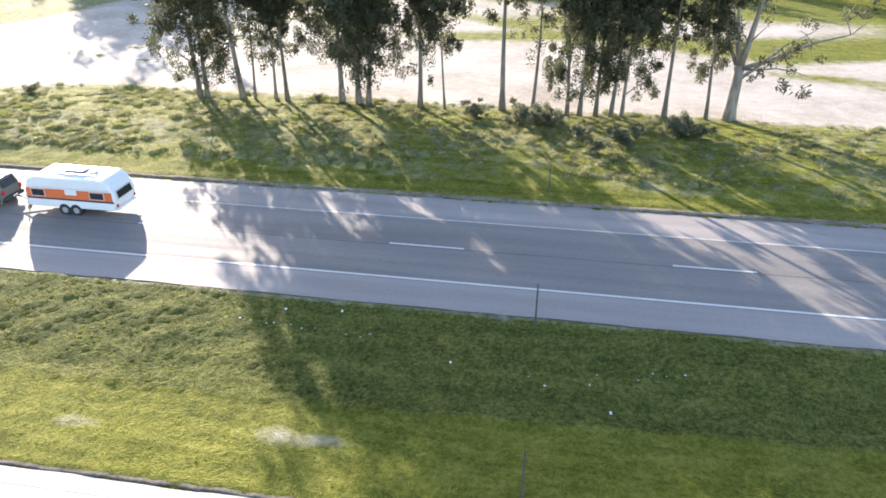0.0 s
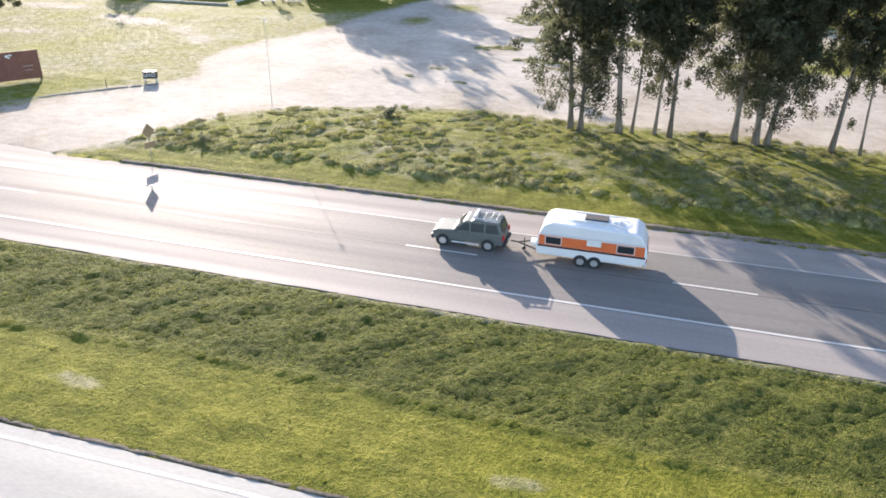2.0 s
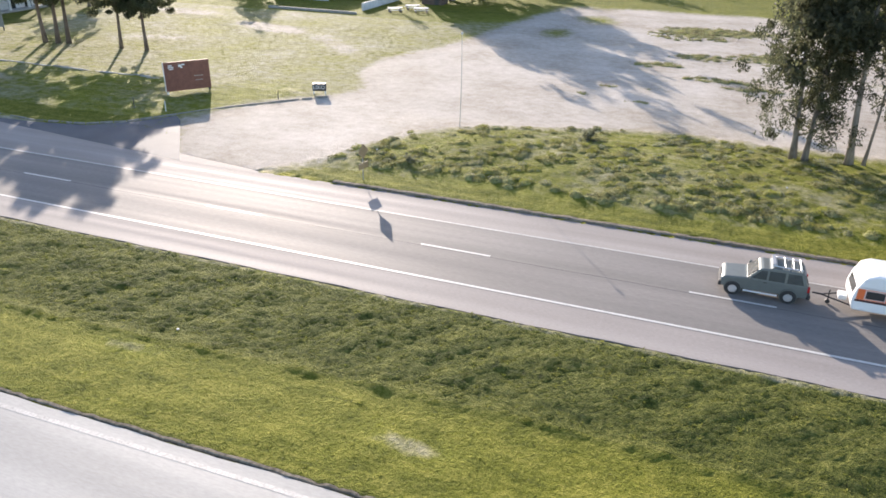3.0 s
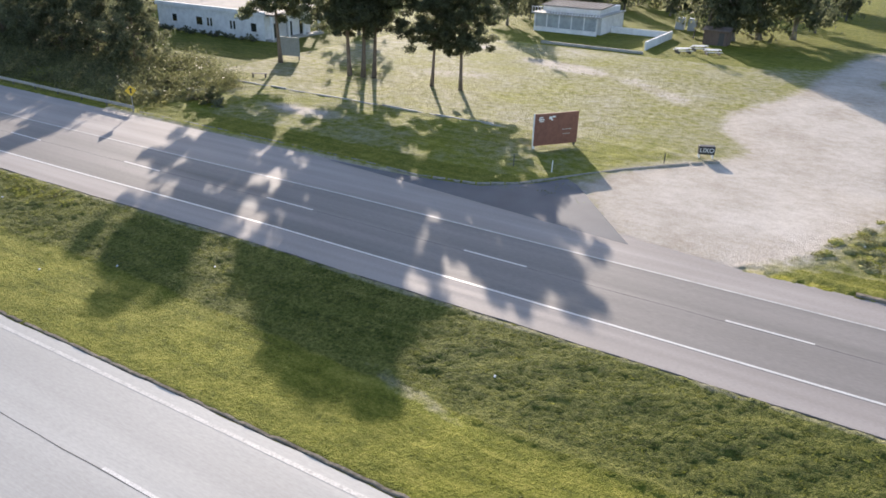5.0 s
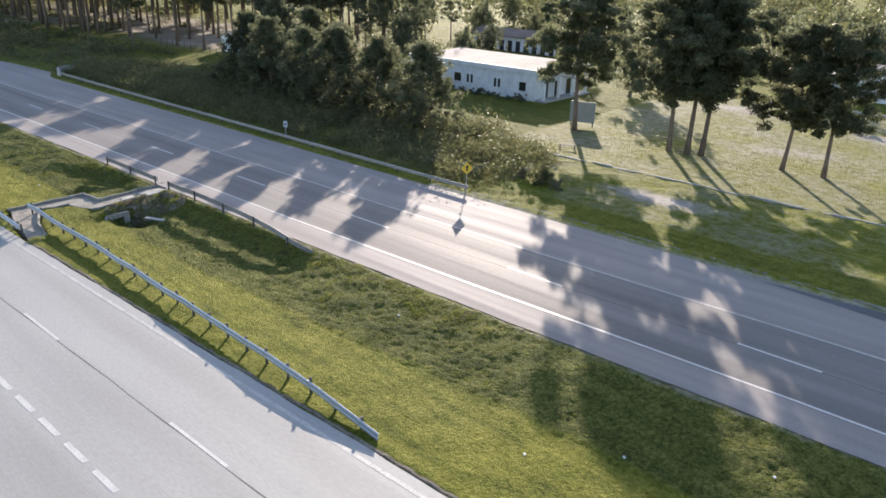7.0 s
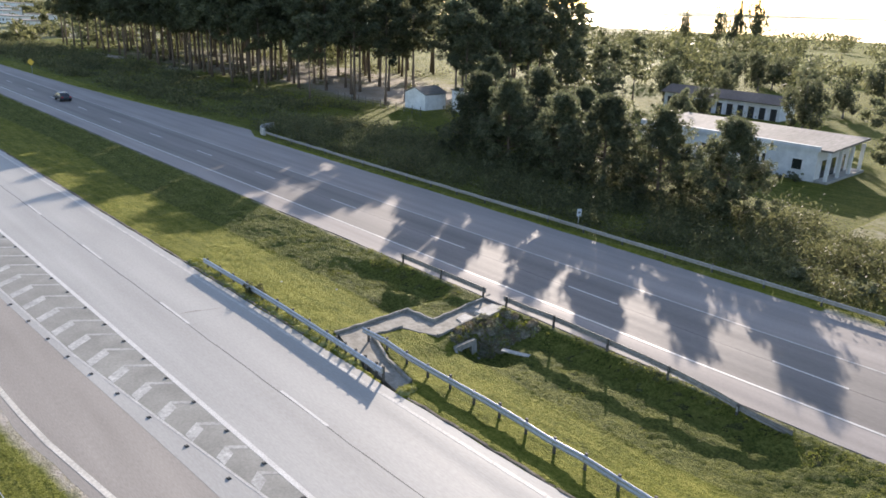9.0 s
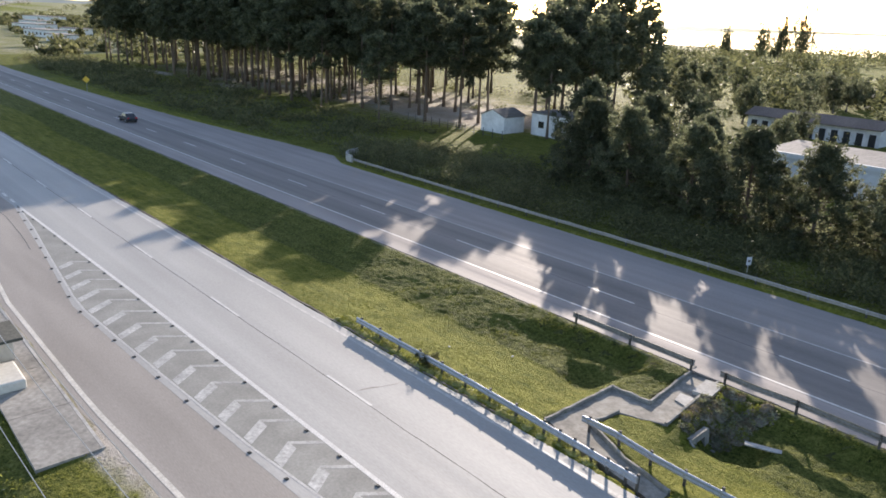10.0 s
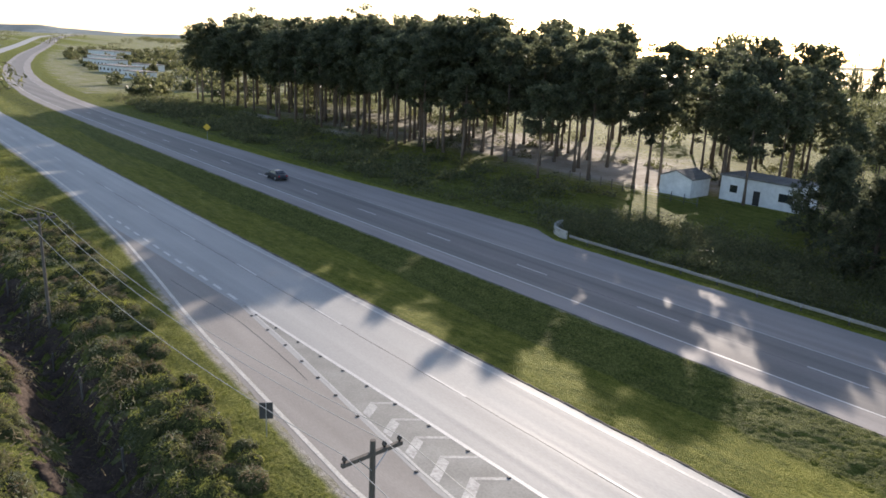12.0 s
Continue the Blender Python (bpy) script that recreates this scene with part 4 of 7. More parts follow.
def pine_meshes(seed, height, r0, limbs, first, spread, per_end, count, clump_r, size=0.42, width=0.12, flat=0.6, cone=0.0, loose=0.75, tips=0.0):
    """A straight trunk with level limbs; tips sets upright shoots on the limb ends."""
    rng = np.random.default_rng(seed)
    b = Build()
    shoots = []
    n = 7
    sx, sy = rng.uniform(-0.4, 0.4, 2)
    pts = [Vector((sx * math.sin(2.5 * i / n), sy * math.sin(2.0 * i / n), height * i / n - 0.15)) for i in range(n + 1)]
    b.tube(pts, [r0 * (1.3 if i == 0 else 1 - 0.88 * (i / n)) for i in range(n + 1)], 7)
    ends = [(pts[-1] - Vector((0, 0, 0.4)), 1.0)]
    for k in range(limbs):
        f = first + (0.97 - first) * (k + rng.uniform(0, 0.9)) / limbs
        i = min(int(f * n), n - 1)
        p = pts[i].lerp(pts[i + 1], f * n - i)
        w = k * 2.4 + rng.uniform(-0.6, 0.6)
        t = (f - first) / (1 - first)
        ln = spread * ((1 - t) * cone + (1 - cone) * math.sin(math.pi * min(0.97, 0.25 + 0.72 * t))) * rng.uniform(0.65, 1.15) + 0.25
        q = p + Vector((math.cos(w), math.sin(w), rng.uniform(0.05, 0.45))) * ln
        b.tube([p, p.lerp(q, 0.5) - Vector((0, 0, 0.05 * ln)), q], [r0 * 0.3 * (1 - 0.7 * f), r0 * 0.2 * (1 - 0.7 * f), 0.015], 4)
        ends += [(q, f), (p.lerp(q, 0.62), f)]
        if tips:
            for _ in range(3):
                w0 = q + Vector((rng.uniform(-0.5, 0.5), rng.uniform(-0.5, 0.5), rng.uniform(-0.1, 0.3)))
                shoots.append(np.array(w0) + np.outer(np.linspace(0, tips, 9), (rng.uniform(-0.15, 0.15), rng.uniform(-0.15, 0.15), 1)) + rng.normal(size=(9, 3)) * 0.04)
    pts = clumps(rng, ends, per_end, clump_r, count, flat, 0.0, loose)
    v, f = leaves(pts, size, width, rng, up=0.25)
    if shoots:
        v2, f2 = leaves(np.concatenate(shoots), 0.3, 0.08, rng, up=0.75)
        v, f = np.concatenate([v, v2]), np.concatenate([f, f2 + len(v)])
    return b.mesh("trunk", True), cloud("crown", v, f, M_PINELEAF)


def pine(x, y, meshes, label, group, scale=1.0, turn=0.0):
    o = thing("pine_tree", pose(x, y, gz(x, y), 0, 0, turn), label, "tree", group)
    part("trunk", meshes[0], M_PINEBARK, o)
    part("crown", meshes[1], M_PINELEAF, o)
    o.scale = (scale, scale, scale)
    return o


LAWNPINE = [pine_meshes(30 + k, 16.0, 0.27, 34, 0.33, 3.6, 3, 190, 1.25, 0.36, 0.165, 0.6, 0.0, 0.95) for k in range(3)]
for x, y, k, s, t in ((-119.0, 70.8, 0, 1.0, 10), (-117.2, 71.1, 1, 1.04, 130), (-115.8, 71.4, 2, 1.0, 220), (-107.9, 71.8, 1, 0.81, 40), (-104.2, 72.0, 0, 0.83, 300), (-131.2, 72.0, 2, 1.03, 80)):
    pine(x, y, LAWNPINE[k], "tall pine with a bare straight trunk standing on a mown lawn", "pines on the lawn", s, t)
YOUNG = [pine_meshes(40 + k, 9.6, 0.22, 62, 0.03, 5.0, 3, 54, 0.78, 0.36, 0.13, 0.95, 0.86, 0.55, 0.65) for k in range(3)]
for x, y, k, s, t in ((-143.6, 59.3, 0, 0.98, 0), (-150.4, 59.0, 1, 0.94, 100), (-156.6, 58.5, 2, 1.05, 200), (-163.0, 58.5, 0, 1.0, 20), (-170.5, 58.8, 1, 1.02, 150), (-177.0, 60.0, 2, 1.08, 90),
                      (-167.0, 68.0, 2, 0.98, 170), (-176.0, 70.0, 0, 1.12, 30), (-187.0, 72.0, 1, 1.15, 10)):
    pine(x, y, YOUNG[k], "bushy dark young pine with branches down to the ground", "young pines behind the guardrail", s, t)

FOREST = [pine_meshes(50 + k, 21.5, 0.27, 24, 0.43, 4.3, 2, 84, 1.5, 0.66, 0.27, 0.7, 0.0, 0.55) for k in range(5)]
BEHIND = [pine_meshes(56 + k, 21.5, 0.27, 22, 0.38, 4.0, 2, 30, 1.55, 0.92, 0.4, 0.75, 0.0, 0.5) for k in range(4)]
rng = np.random.default_rng(5)
spots = [(-225.5, 75.5), (-232.0, 79.0), (-241.0, 76.5), (-247.0, 81.0)]
for _ in range(6000):
    x, y = rng.uniform(-395, -168), rng.uniform(72, 132)
    if x > -220 and y < 93 and x < -193:
        continue
    if x > -222 and y < 74 + (x + 222) * 1.05:
        continue
    if abs((x + 229) * 0.81 + (y - 86) * 0.58) < 1.5 and y > 90:
        continue
    if blob(np.array(x), np.array(y), -229, 84, 9, 6) > 0.5 or (x > -195 and 108 < y < 140):
        continue
    if y > 88 and any(abs((x - a) * 0.81 + (y - c) * 0.58) < 4.2 for a, c in ((-208, 62), (-248, 66), (-271, 67), (-297, 66), (-180, 35), (-320, 68))):
        continue
    if all((x - a) ** 2 + (y - c) ** 2 > 6.3 ** 2 for a, c in spots):
        spots.append((x, y))
    if len(spots) > 150:
        break
thick = np.random.default_rng(15)
for _ in range(900):
    x, y = thick.uniform(-330, -257), thick.uniform(75, 84)
    if all((x - a) ** 2 + (y - c) ** 2 > 3.9 ** 2 for a, c in spots):
        spots.append((x, y))
    if len(spots) > 172:
        break
for x, y, s in ((-229.0, 78.6, 1.0), (-249.7, 79.2, 1.06), (-236.0, 83.0, 1.02), (-243.6, 82.0, 1.02), (-220.5, 79.5, 0.9), (-222.5, 86.0, 0.98), (-209.0, 86.5, 0.9), (-204.0, 84.0, 0.8)):
    pine(x, y, FOREST[int(-y) % 5], "tall dark forest pine with a bare trunk and flat-topped crown", "pine wood", s, x * 31)
for x, y in spots[4:]:
    pine(x, y, FOREST[rng.integers(5)] if y < 90 else BEHIND[rng.integers(4)], "tall dark forest pine with a bare trunk and flat-topped crown", "pine wood", (rng.uniform(0.48, 0.62) if x > -193 - (y - 85) * 0.47 else min(1.2, max(0.98, 0.0152 * (y - 3))) * rng.uniform(0.9, 1.08) if x < -258 else min(1.12, 0.329 * (y - 12) / 22.8) * rng.uniform(0.8, 1.04)), rng.uniform(0, 360))


def scatter(name, pts, size, width, material, label, category, per, r, seed, up=0.35, flat=0.7):
    """Low growth that nobody could count: small leaf clumps sitting on the ground."""
    rng = np.random.default_rng(seed)
    pts = np.asarray(pts, float)
    q = rng.normal(size=(len(pts), per, 3)) * np.array([0.55, 0.55, 0.0])
    q[:, :, 2] = np.abs(rng.normal(size=(len(pts), per))) * flat * 0.5
    c = pts[:, None, :3] + q * pts[:, None, 3:4] * r
    c = c.reshape(-1, 3)
    c[:, 2] = np.maximum(c[:, 2], land(c[:, 0], c[:, 1]) + 0.02)
    v, f = leaves(c, size, width, rng, up=up)
    return tagged(new(name, cloud(name, v, f, material)), label, category, kind="stuff")


def field(n, x0, x1, y0, y1, seed, keep=None, lo=0.6, hi=1.3):
    rng = np.random.default_rng(seed)
    x, y = rng.uniform(x0, x1, n), rng.uniform(y0, y1, n)
    if keep is not None:
        k = keep(x, y, rng)
        x, y = x[k], y[k]
    return np.stack([x, y, land(x, y), rng.uniform(lo, hi, len(x))], axis=1)


def patch(x, y, s, k):
    """Uneven cover, as value noise of a few sine waves."""
    return np.sin(x * s + k) * np.sin(y * s * 1.7 + 2 * k) + 0.6 * np.sin(x * s * 2.3 + y * s * 1.1 + k) + 0.5 * np.sin(x * s * 5.1 - y * s * 3.7)


on_median = lambda x, y, r: (y > 15.8 + near_shift(x)) & (y < 28.0 + far_shift(x)) & ~((x > -145.5) & (x < -138) & (y < 28))
mow_line = lambda x: 21.35 + 0.5 * np.sin(x * 0.11)
scatter("grass_tufts", field(52000, -165, 24, 15.8, 28.2, 11, lambda x, y, r: on_median(x, y, r) & (patch(x, y, 0.7, 2) + r.normal(size=len(x)) * 0.6 > -0.6) & (r.random(len(x)) < np.where((y > mow_line(x)) & ~((x > -151) & (x < -123) & (y > 22.3) & (y < 26.2)), 0.85, 0.12)), 0.5, 1.2), 0.14, 0.055, M_GRASS, "rough uncut grass tufts on the median strip", "grass", 5, 0.16, 12, up=0.5, flat=0.35)
on_verge = lambda x, y, r: (y > far_edge(x) + 0.7) & (inside(x, y, YARD) < -0.3)
scatter("grass_tufts", field(9000, -68, 28, 41, 62.5, 15, lambda x, y, r: on_verge(x, y, r) & (r.random(len(x)) < np.where(x > -24, 1, 0.45))), 0.12, 0.045, M_GRASS, "grass tufts on the roadside verge", "grass", 6, 0.4, 16, up=0.3, flat=0.14)
scatter("grass_tufts", field(7000, -126, -72, 44, 100, 21, lambda x, y, r: (y > 45.5) & (inside(x, y, YARD) < -0.5)), 0.13, 0.05, M_GRASS, "short grass tufts on the lawn", "grass", 4, 0.3, 22, up=0.3, flat=0.1)
scatter("undergrowth", field(1500, -210, -125.5, 46.2, 62, 23, lambda x, y, r: (y > 46.4) & (patch(x, y, 0.3, 2) > -0.5), 0.7, 1.7), 0.28, 0.1, M_BUSHLEAF, "dark tangled undergrowth behind the guardrail", "undergrowth", 120, 1.1, 24, up=0.2, flat=1.0)
scatter("undergrowth", field(1500, -400, -205, 45.5, 76, 25, lambda x, y, r: (y > np.maximum(far_edge(x) + 2.2, 45.5) + bend(x)) & (y < 71) & (patch(x, y, 0.21, 4) > -0.1) & (blob(x, y, -208, 63, 9, 6) < 0.3), 0.6, 1.6), 0.5, 0.19, M_BUSHLEAF, "dark scrub between the highway and the pine wood", "undergrowth", 50, 1.2, 26, up=0.2, flat=0.9)
scatter("bushes", field(260, -400, -208, 46, 70, 41, lambda x, y, r: (y > 46 + bend(x)) & (y < 66) & (patch(x, y, 0.11, 7) > np.where(x < -300, -0.6, 0.2)) & (blob(x, y, -208, 62, 9, 6) < 0.3), 1.3, 2.8), 0.6, 0.24, M_BUSHLEAF, "man-high dark bushes along the pine wood's edge", "bushes", 170, 0.9, 42, up=0.1, flat=1.1)
scatter("bushes", field(150, -396, -172, 76, 134, 51, lambda x, y, r: (blob(x, y, -229, 86, 16, 9) < 0.4) & ((x < -222) | (y > 96)), 1.0, 2.8), 0.6, 0.26, M_BUSHLEAF, "shrubby growth between the pine trunks", "bushes", 90, 0.9, 52, up=0.1, flat=1.0)
scatter("bushes", field(120, -205, -134, 49, 66, 43, lambda x, y, r: (patch(x, y, 0.16, 5) > 0.1) & (y > 50), 1.2, 2.4), 0.3, 0.12, M_BUSHLEAF, "dark bushes between the young pines", "bushes", 320, 0.9, 44, up=0.1, flat=1.1)
scatter("weeds", field(700, -140, -124, 46, 58, 27, None, 0.6, 1.2), 0.22, 0.06, M_WEED, "sunlit rough weeds beside the pines", "weeds", 60, 0.8, 28, flat=0.5)
off_road = lambda x, y, r: y < near_edge(x) - 2.6
scatter("scrub", field(6000, -330, -150, -50, 1, 29, lambda x, y, r: off_road(x, y, r) & ((x < -240) | (y < -26) | (x > -160)) & (y < near_edge(x) - 4.5) & (patch(x, y, 0.35, 6) > -0.35) & (np.abs(y + 9.5 + 0.5 * np.sin(x * 0.13)) > 1.5), 0.6, 1.5), 0.24, 0.075, M_SCRUB, "wild green scrub beside the slip lane", "scrub", 44, 0.9, 30, up=0.3, flat=0.9)
scatter("scrub", field(1400, -330, -150, -50, 1, 31, lambda x, y, r: off_road(x, y, r) & (y < near_edge(x) - 5) & (patch(x, y, 0.3, 9) > 0.4) & (np.abs(y + 9.5 + 0.5 * np.sin(x * 0.13)) > 1.5), 0.5, 1.3), 0.22, 0.07, M_GREYLEAF, "grey-green shrubs beside the slip lane", "scrub", 60, 1.0, 32, up=0.2, flat=1.1)
scatter("dry_stalks", field(1500, -330, -150, -50, 1, 33, lambda x, y, r: off_road(x, y, r) & (y < near_edge(x) - 5) & (patch(x, y, 0.26, 12) > 0.25), 0.6, 1.4), 0.5, 0.06, M_STRAW, "dry brown stalks among the scrub", "scrub", 24, 0.8, 34, up=0.6, flat=1.2)
scatter("dry_stalks", field(1900, -240, -160, -26, -5, 49, lambda x, y, r: (y < -6.0) & (np.abs(y + 9.5 + 0.5 * np.sin(x * 0.13)) > 1.6) & (patch(x, y, 0.3, 11) > 0.25), 0.6, 1.5), 0.4, 0.07, M_STRAW, "brown dry stalks along the ditch", "scrub", 26, 0.8, 50, up=0.6, flat=1.3)
scatter("grass_tufts", field(16000, -330, -108, -9, 3.4, 35, lambda x, y, r: (y < near_edge(x) - 0.9) & ~((x > -176) & (x < -156) & (y > -4.2))), 0.15, 0.05, M_GRASS, "grass tufts beside the slip lane", "grass", 6, 0.4, 36, up=0.3, flat=0.14)


def hummocks(spots, area, step, cover, label, category, coats, size, width, dense, seed):
    """Matted low growth: rounded tussocks run together into one uneven cover, with loose leaves over it."""
    rng = np.random.default_rng(seed)
    x0, x1, y0, y1 = area
    ax, ay = np.arange(x0, x1, step), np.arange(y0, y1, step)
    top = np.full((len(ax), len(ay)), -0.3)
    for x, y, r, h in spots:
        i0, i1 = max(0, int((x - r - x0) / step)), min(len(ax), int((x + r - x0) / step) + 2)
        j0, j1 = max(0, int((y - r - y0) / step)), min(len(ay), int((y + r - y0) / step) + 2)
        if i1 <= i0 or j1 <= j0:
            continue
        d = ((ax[i0:i1, None] - x) ** 2 + (ay[None, j0:j1] - y) ** 2) / (r * r)
        top[i0:i1, j0:j1] = np.maximum(top[i0:i1, j0:j1], np.where(d < 1, h * np.sqrt(np.clip(1 - d, 0, 1)) - 0.05, -0.3))
    top += np.where(top > -0.2, rng.uniform(-0.12, 0.12, top.shape) * np.clip(top * 2, 0.2, 1), 0)
    px, py = np.meshgrid(ax, ay, indexing="ij")
    px, py = px + rng.uniform(-0.3, 0.3, px.shape) * step, py + rng.uniform(-0.3, 0.3, py.shape) * step
    idx = np.arange(px.size).reshape(px.shape)
    quad = np.stack([idx[:-1, :-1], idx[1:, :-1], idx[1:, 1:], idx[:-1, 1:]], axis=-1).reshape(-1, 4)
    shown = (top > -0.2).ravel()
    quad = quad[shown[quad].any(axis=1)]
    used = np.unique(quad)
    new_id = np.zeros(px.size, np.int64)
    new_id[used] = np.arange(len(used))
    me = cloud(category, np.stack([px, py, land(px, py) + top], axis=-1).reshape(-1, 3)[used], new_id[quad], cover)
    me.polygons.foreach_set("use_smooth", [True] * len(me.polygons))
    tagged(new(category, me), label, category, kind="stuff")
    spots = np.asarray(spots)
    kind = rng.random(len(spots))
    lo = 0.0
    for share, material, text in coats:
        sel = spots[(kind >= lo) & (kind < lo + share)]
        lo += share
        n = np.maximum(4, (dense * sel[:, 2] ** 2)).astype(int)
        who = np.repeat(np.arange(len(sel)), n)
        u, w = np.sqrt(rng.random(len(who))) * 1.02, rng.uniform(0, 2 * np.pi, len(who))
        c = np.stack([sel[who, 0] + np.cos(w) * u * sel[who, 2], sel[who, 1] + np.sin(w) * u * sel[who, 2], sel[who, 3] * np.sqrt(np.clip(1 - u * u, 0, 1)) * rng.uniform(0.85, 1.55, len(who))], axis=1)
        c[:, 2] += land(c[:, 0], c[:, 1]) + 0.02
        v, f = leaves(c, size, width, rng, up=0.3)
        tagged(new(category, cloud(category, v, f, material)), text, category, kind="stuff")


def tussocks(n, x0, x1, y0, y1, seed, keep, r, h):
    p = field(n, x0, x1, y0, y1, seed, keep, 0.0, 1.0)
    rng = np.random.default_rng(seed + 1)
    k = rng.random(len(p)) ** 1.6
    return np.stack([p[:, 0], p[:, 1], r[0] + (r[1] - r[0]) * k, (h[0] + (h[1] - h[0]) * k) * rng.uniform(0.7, 1.2, len(p))], axis=1)


hummocks(tussocks(5200, -246, -158, -28, 0, 45, lambda x, y, r: (y < near_edge(x) - 2.5) & ~((x > -179) & (x < -153) & (y > -5.8)) & (patch(x, y, 0.3, 8) > -0.8) & (np.abs(y + 9.5 + 0.5 * np.sin(x * 0.13)) > 2.0 + 0.8 * r.random(len(x))), (0.22, 0.95), (0.1, 0.72)), (-247, -157, -29, 0), 0.2, M_SHADECOVER,
         "matted wild growth beside the slip lane and its ditch, darkened as leaf shade", "scrub",
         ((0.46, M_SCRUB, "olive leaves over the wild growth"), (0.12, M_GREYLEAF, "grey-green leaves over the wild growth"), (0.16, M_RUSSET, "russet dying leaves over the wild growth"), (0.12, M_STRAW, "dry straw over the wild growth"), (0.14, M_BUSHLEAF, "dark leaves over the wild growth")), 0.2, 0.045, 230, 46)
hummocks(tussocks(2600, -246, -158, -12.6, -6.6, 63, lambda x, y, r: np.abs(y + 9.5 + 0.5 * np.sin(x * 0.13) + 0.35 * np.sin(x * 0.41)) < 2.3, (0.2, 0.6), (0.06, 0.2)), (-247, -157, -13, -6), 0.2, M_DITCHSOIL,
         "dark brown clods and roots along the ditch bed", "soil", ((0.2, M_RUSSET, "dead brown leaves in the ditch"),), 0.2, 0.04, 60, 64)
hummocks(tussocks(7500, -66, 28, 44.6, 61.5, 17, lambda x, y, r: on_verge(x, y, r) & (patch(x, y, 0.3, 3) + r.normal(size=len(x)) * 0.7 > 0.0), (0.1, 0.5), (0.04, 0.2)), (-67, 29, 44, 62), 0.16, M_VERGECOVER,
         "matted knee-high weeds on the verge", "weeds",
         ((0.22, M_GRASS, "grass leaves over the verge weeds"), (0.5, M_WEED, "pale stalks and leaves over the verge weeds"), (0.28, M_GREYLEAF, "grey-green leaves over the verge weeds")), 0.15, 0.04, 600, 18)
hummocks(tussocks(1100, -156, -108, 22.5, 27.2, 55, lambda x, y, r: on_median(x, y, r) & (inside(x, y, CHANNEL) < -0.5) & ((y > 25.6) | (patch(x, y, 0.5, 4) > 0.7)), (0.12, 0.6), (0.03, 0.12)), (-157, -107, 22, 28), 0.18, M_SHADECOVER,
         "matted weeds along the median ditch, darkened as leaf shade", "weeds", ((0.7, M_GRASS, "green leaves over the ditch weeds"), (0.3, M_SCRUB, "olive leaves over the ditch weeds")), 0.11, 0.035, 260, 56)
hummocks(tussocks(520, -62, -12, 44.2, 46.4, 65, lambda x, y, r: on_verge(x, y, r) & (np.abs(y - 45.0 - 0.4 * np.sin(x * 0.31)) < 0.6 * r.random(len(x)) + 0.15) & (patch(x, y, 0.4, 5) > -0.5), (0.15, 0.5), (0.1, 0.34)), (-63, -11, 43.8, 46.8), 0.15, M_VERGECOVER,
         "row of ragged weeds behind the mown edge of the verge", "weeds", ((0.6, M_WEED, "pale leaves over the ragged weeds"), (0.4, M_GREYLEAF, "grey-green leaves over the ragged weeds")), 0.13, 0.045, 320, 66)
hummocks(tussocks(260, -141.6, -138.4, 21.6, 26.8, 61, lambda x, y, r: (inside(x, y, CHANNEL) < -0.35) & (x < -139.6 + 0.25 * (y - 22) + 0.4 * r.random(len(x))) & ~((x > -140.3) & (y < 23.0)), (0.12, 0.4), (0.06, 0.26)), (-142, -138, 21.2, 27.2), 0.12, M_SOILSHADE,
         "dry weeds on the bank beside the drain channel", "weeds", ((0.3, M_STRAW, "dry stalks beside the drain channel"), (0.35, M_GREYLEAF, "grey-green leaves beside the drain channel"), (0.35, M_GRASS, "green blades beside the drain channel")), 0.16, 0.05, 700, 62)
YARDGRASS = ((-41.5, 97, 4, 2.5), (-30, 99, 8, 4), (-38, 118, 9, 4), (-43, 113, 6, 5), (-45.5, 90.5, 3.5, 1.6), (-39, 84.5, 4.5, 1.1), (-35, 81.5, 4, 0.9), (-45.6, 77.4, 1.1, 0.4), (-49.2, 77.2, 1.3, 0.4), (-45.6, 71.7, 1.1, 0.4), (-51.0, 73.0, 0.9, 0.35), (-31.0, 78.5, 1.4, 0.4))
hummocks(tussocks(6500, -52, -16, 71, 124, 57, lambda x, y, r: (np.max([blob(x, y, *g) for g in YARDGRASS], axis=0) > 0.3 + 0.45 * r.random(len(x))), (0.2, 0.6), (0.05, 0.2)), (-53, -15, 70, 125), 0.22, M_VERGECOVER,
         "dry tufted grass on the sandy yard", "grass", ((0.5, M_STRAW, "dry stalks over the yard grass"), (0.5, M_WEED, "pale leaves over the yard grass")), 0.16, 0.05, 110, 58)
hummocks(tussocks(420, -162, -137.5, 15.0, 15.8, 59, lambda x, y, r: inside(x, y, CHANNEL) < -0.2, (0.12, 0.4), (0.13, 0.22)), (-163, -137, 14.6, 16.3), 0.12, M_VERGECOVER,
         "ragged grass creeping under the guardrail", "grass", ((1.0, M_GRASS, "loose blades under the guardrail"),), 0.11, 0.035, 420, 60)


def shrub_mesh(seed, r, material, n=900, flat=0.8):
    rng = np.random.default_rng(seed)
    b = Build()
    ends = []
    for _ in range(9):
        w = rng.uniform(0, 6.28)
        q = Vector((math.cos(w) * r * rng.uniform(0.2, 0.7), math.sin(w) * r * rng.uniform(0.2, 0.7), r * rng.uniform(0.35, 1.1) * flat))
        b.tube([(0, 0, -0.1), q * 0.5, q], [0.06, 0.04, 0.015], 4)
        ends.append((q, 0.5))
    pts = clumps(rng, ends, 3, r * 0.42, n // 27, flat)
    pts[:, 2] = np.maximum(pts[:, 2], 0.03)
    v, f = leaves(pts, 0.19, 0.075, rng, up=0.1)
    return b.mesh("stem"), cloud("foliage", v, f, material)


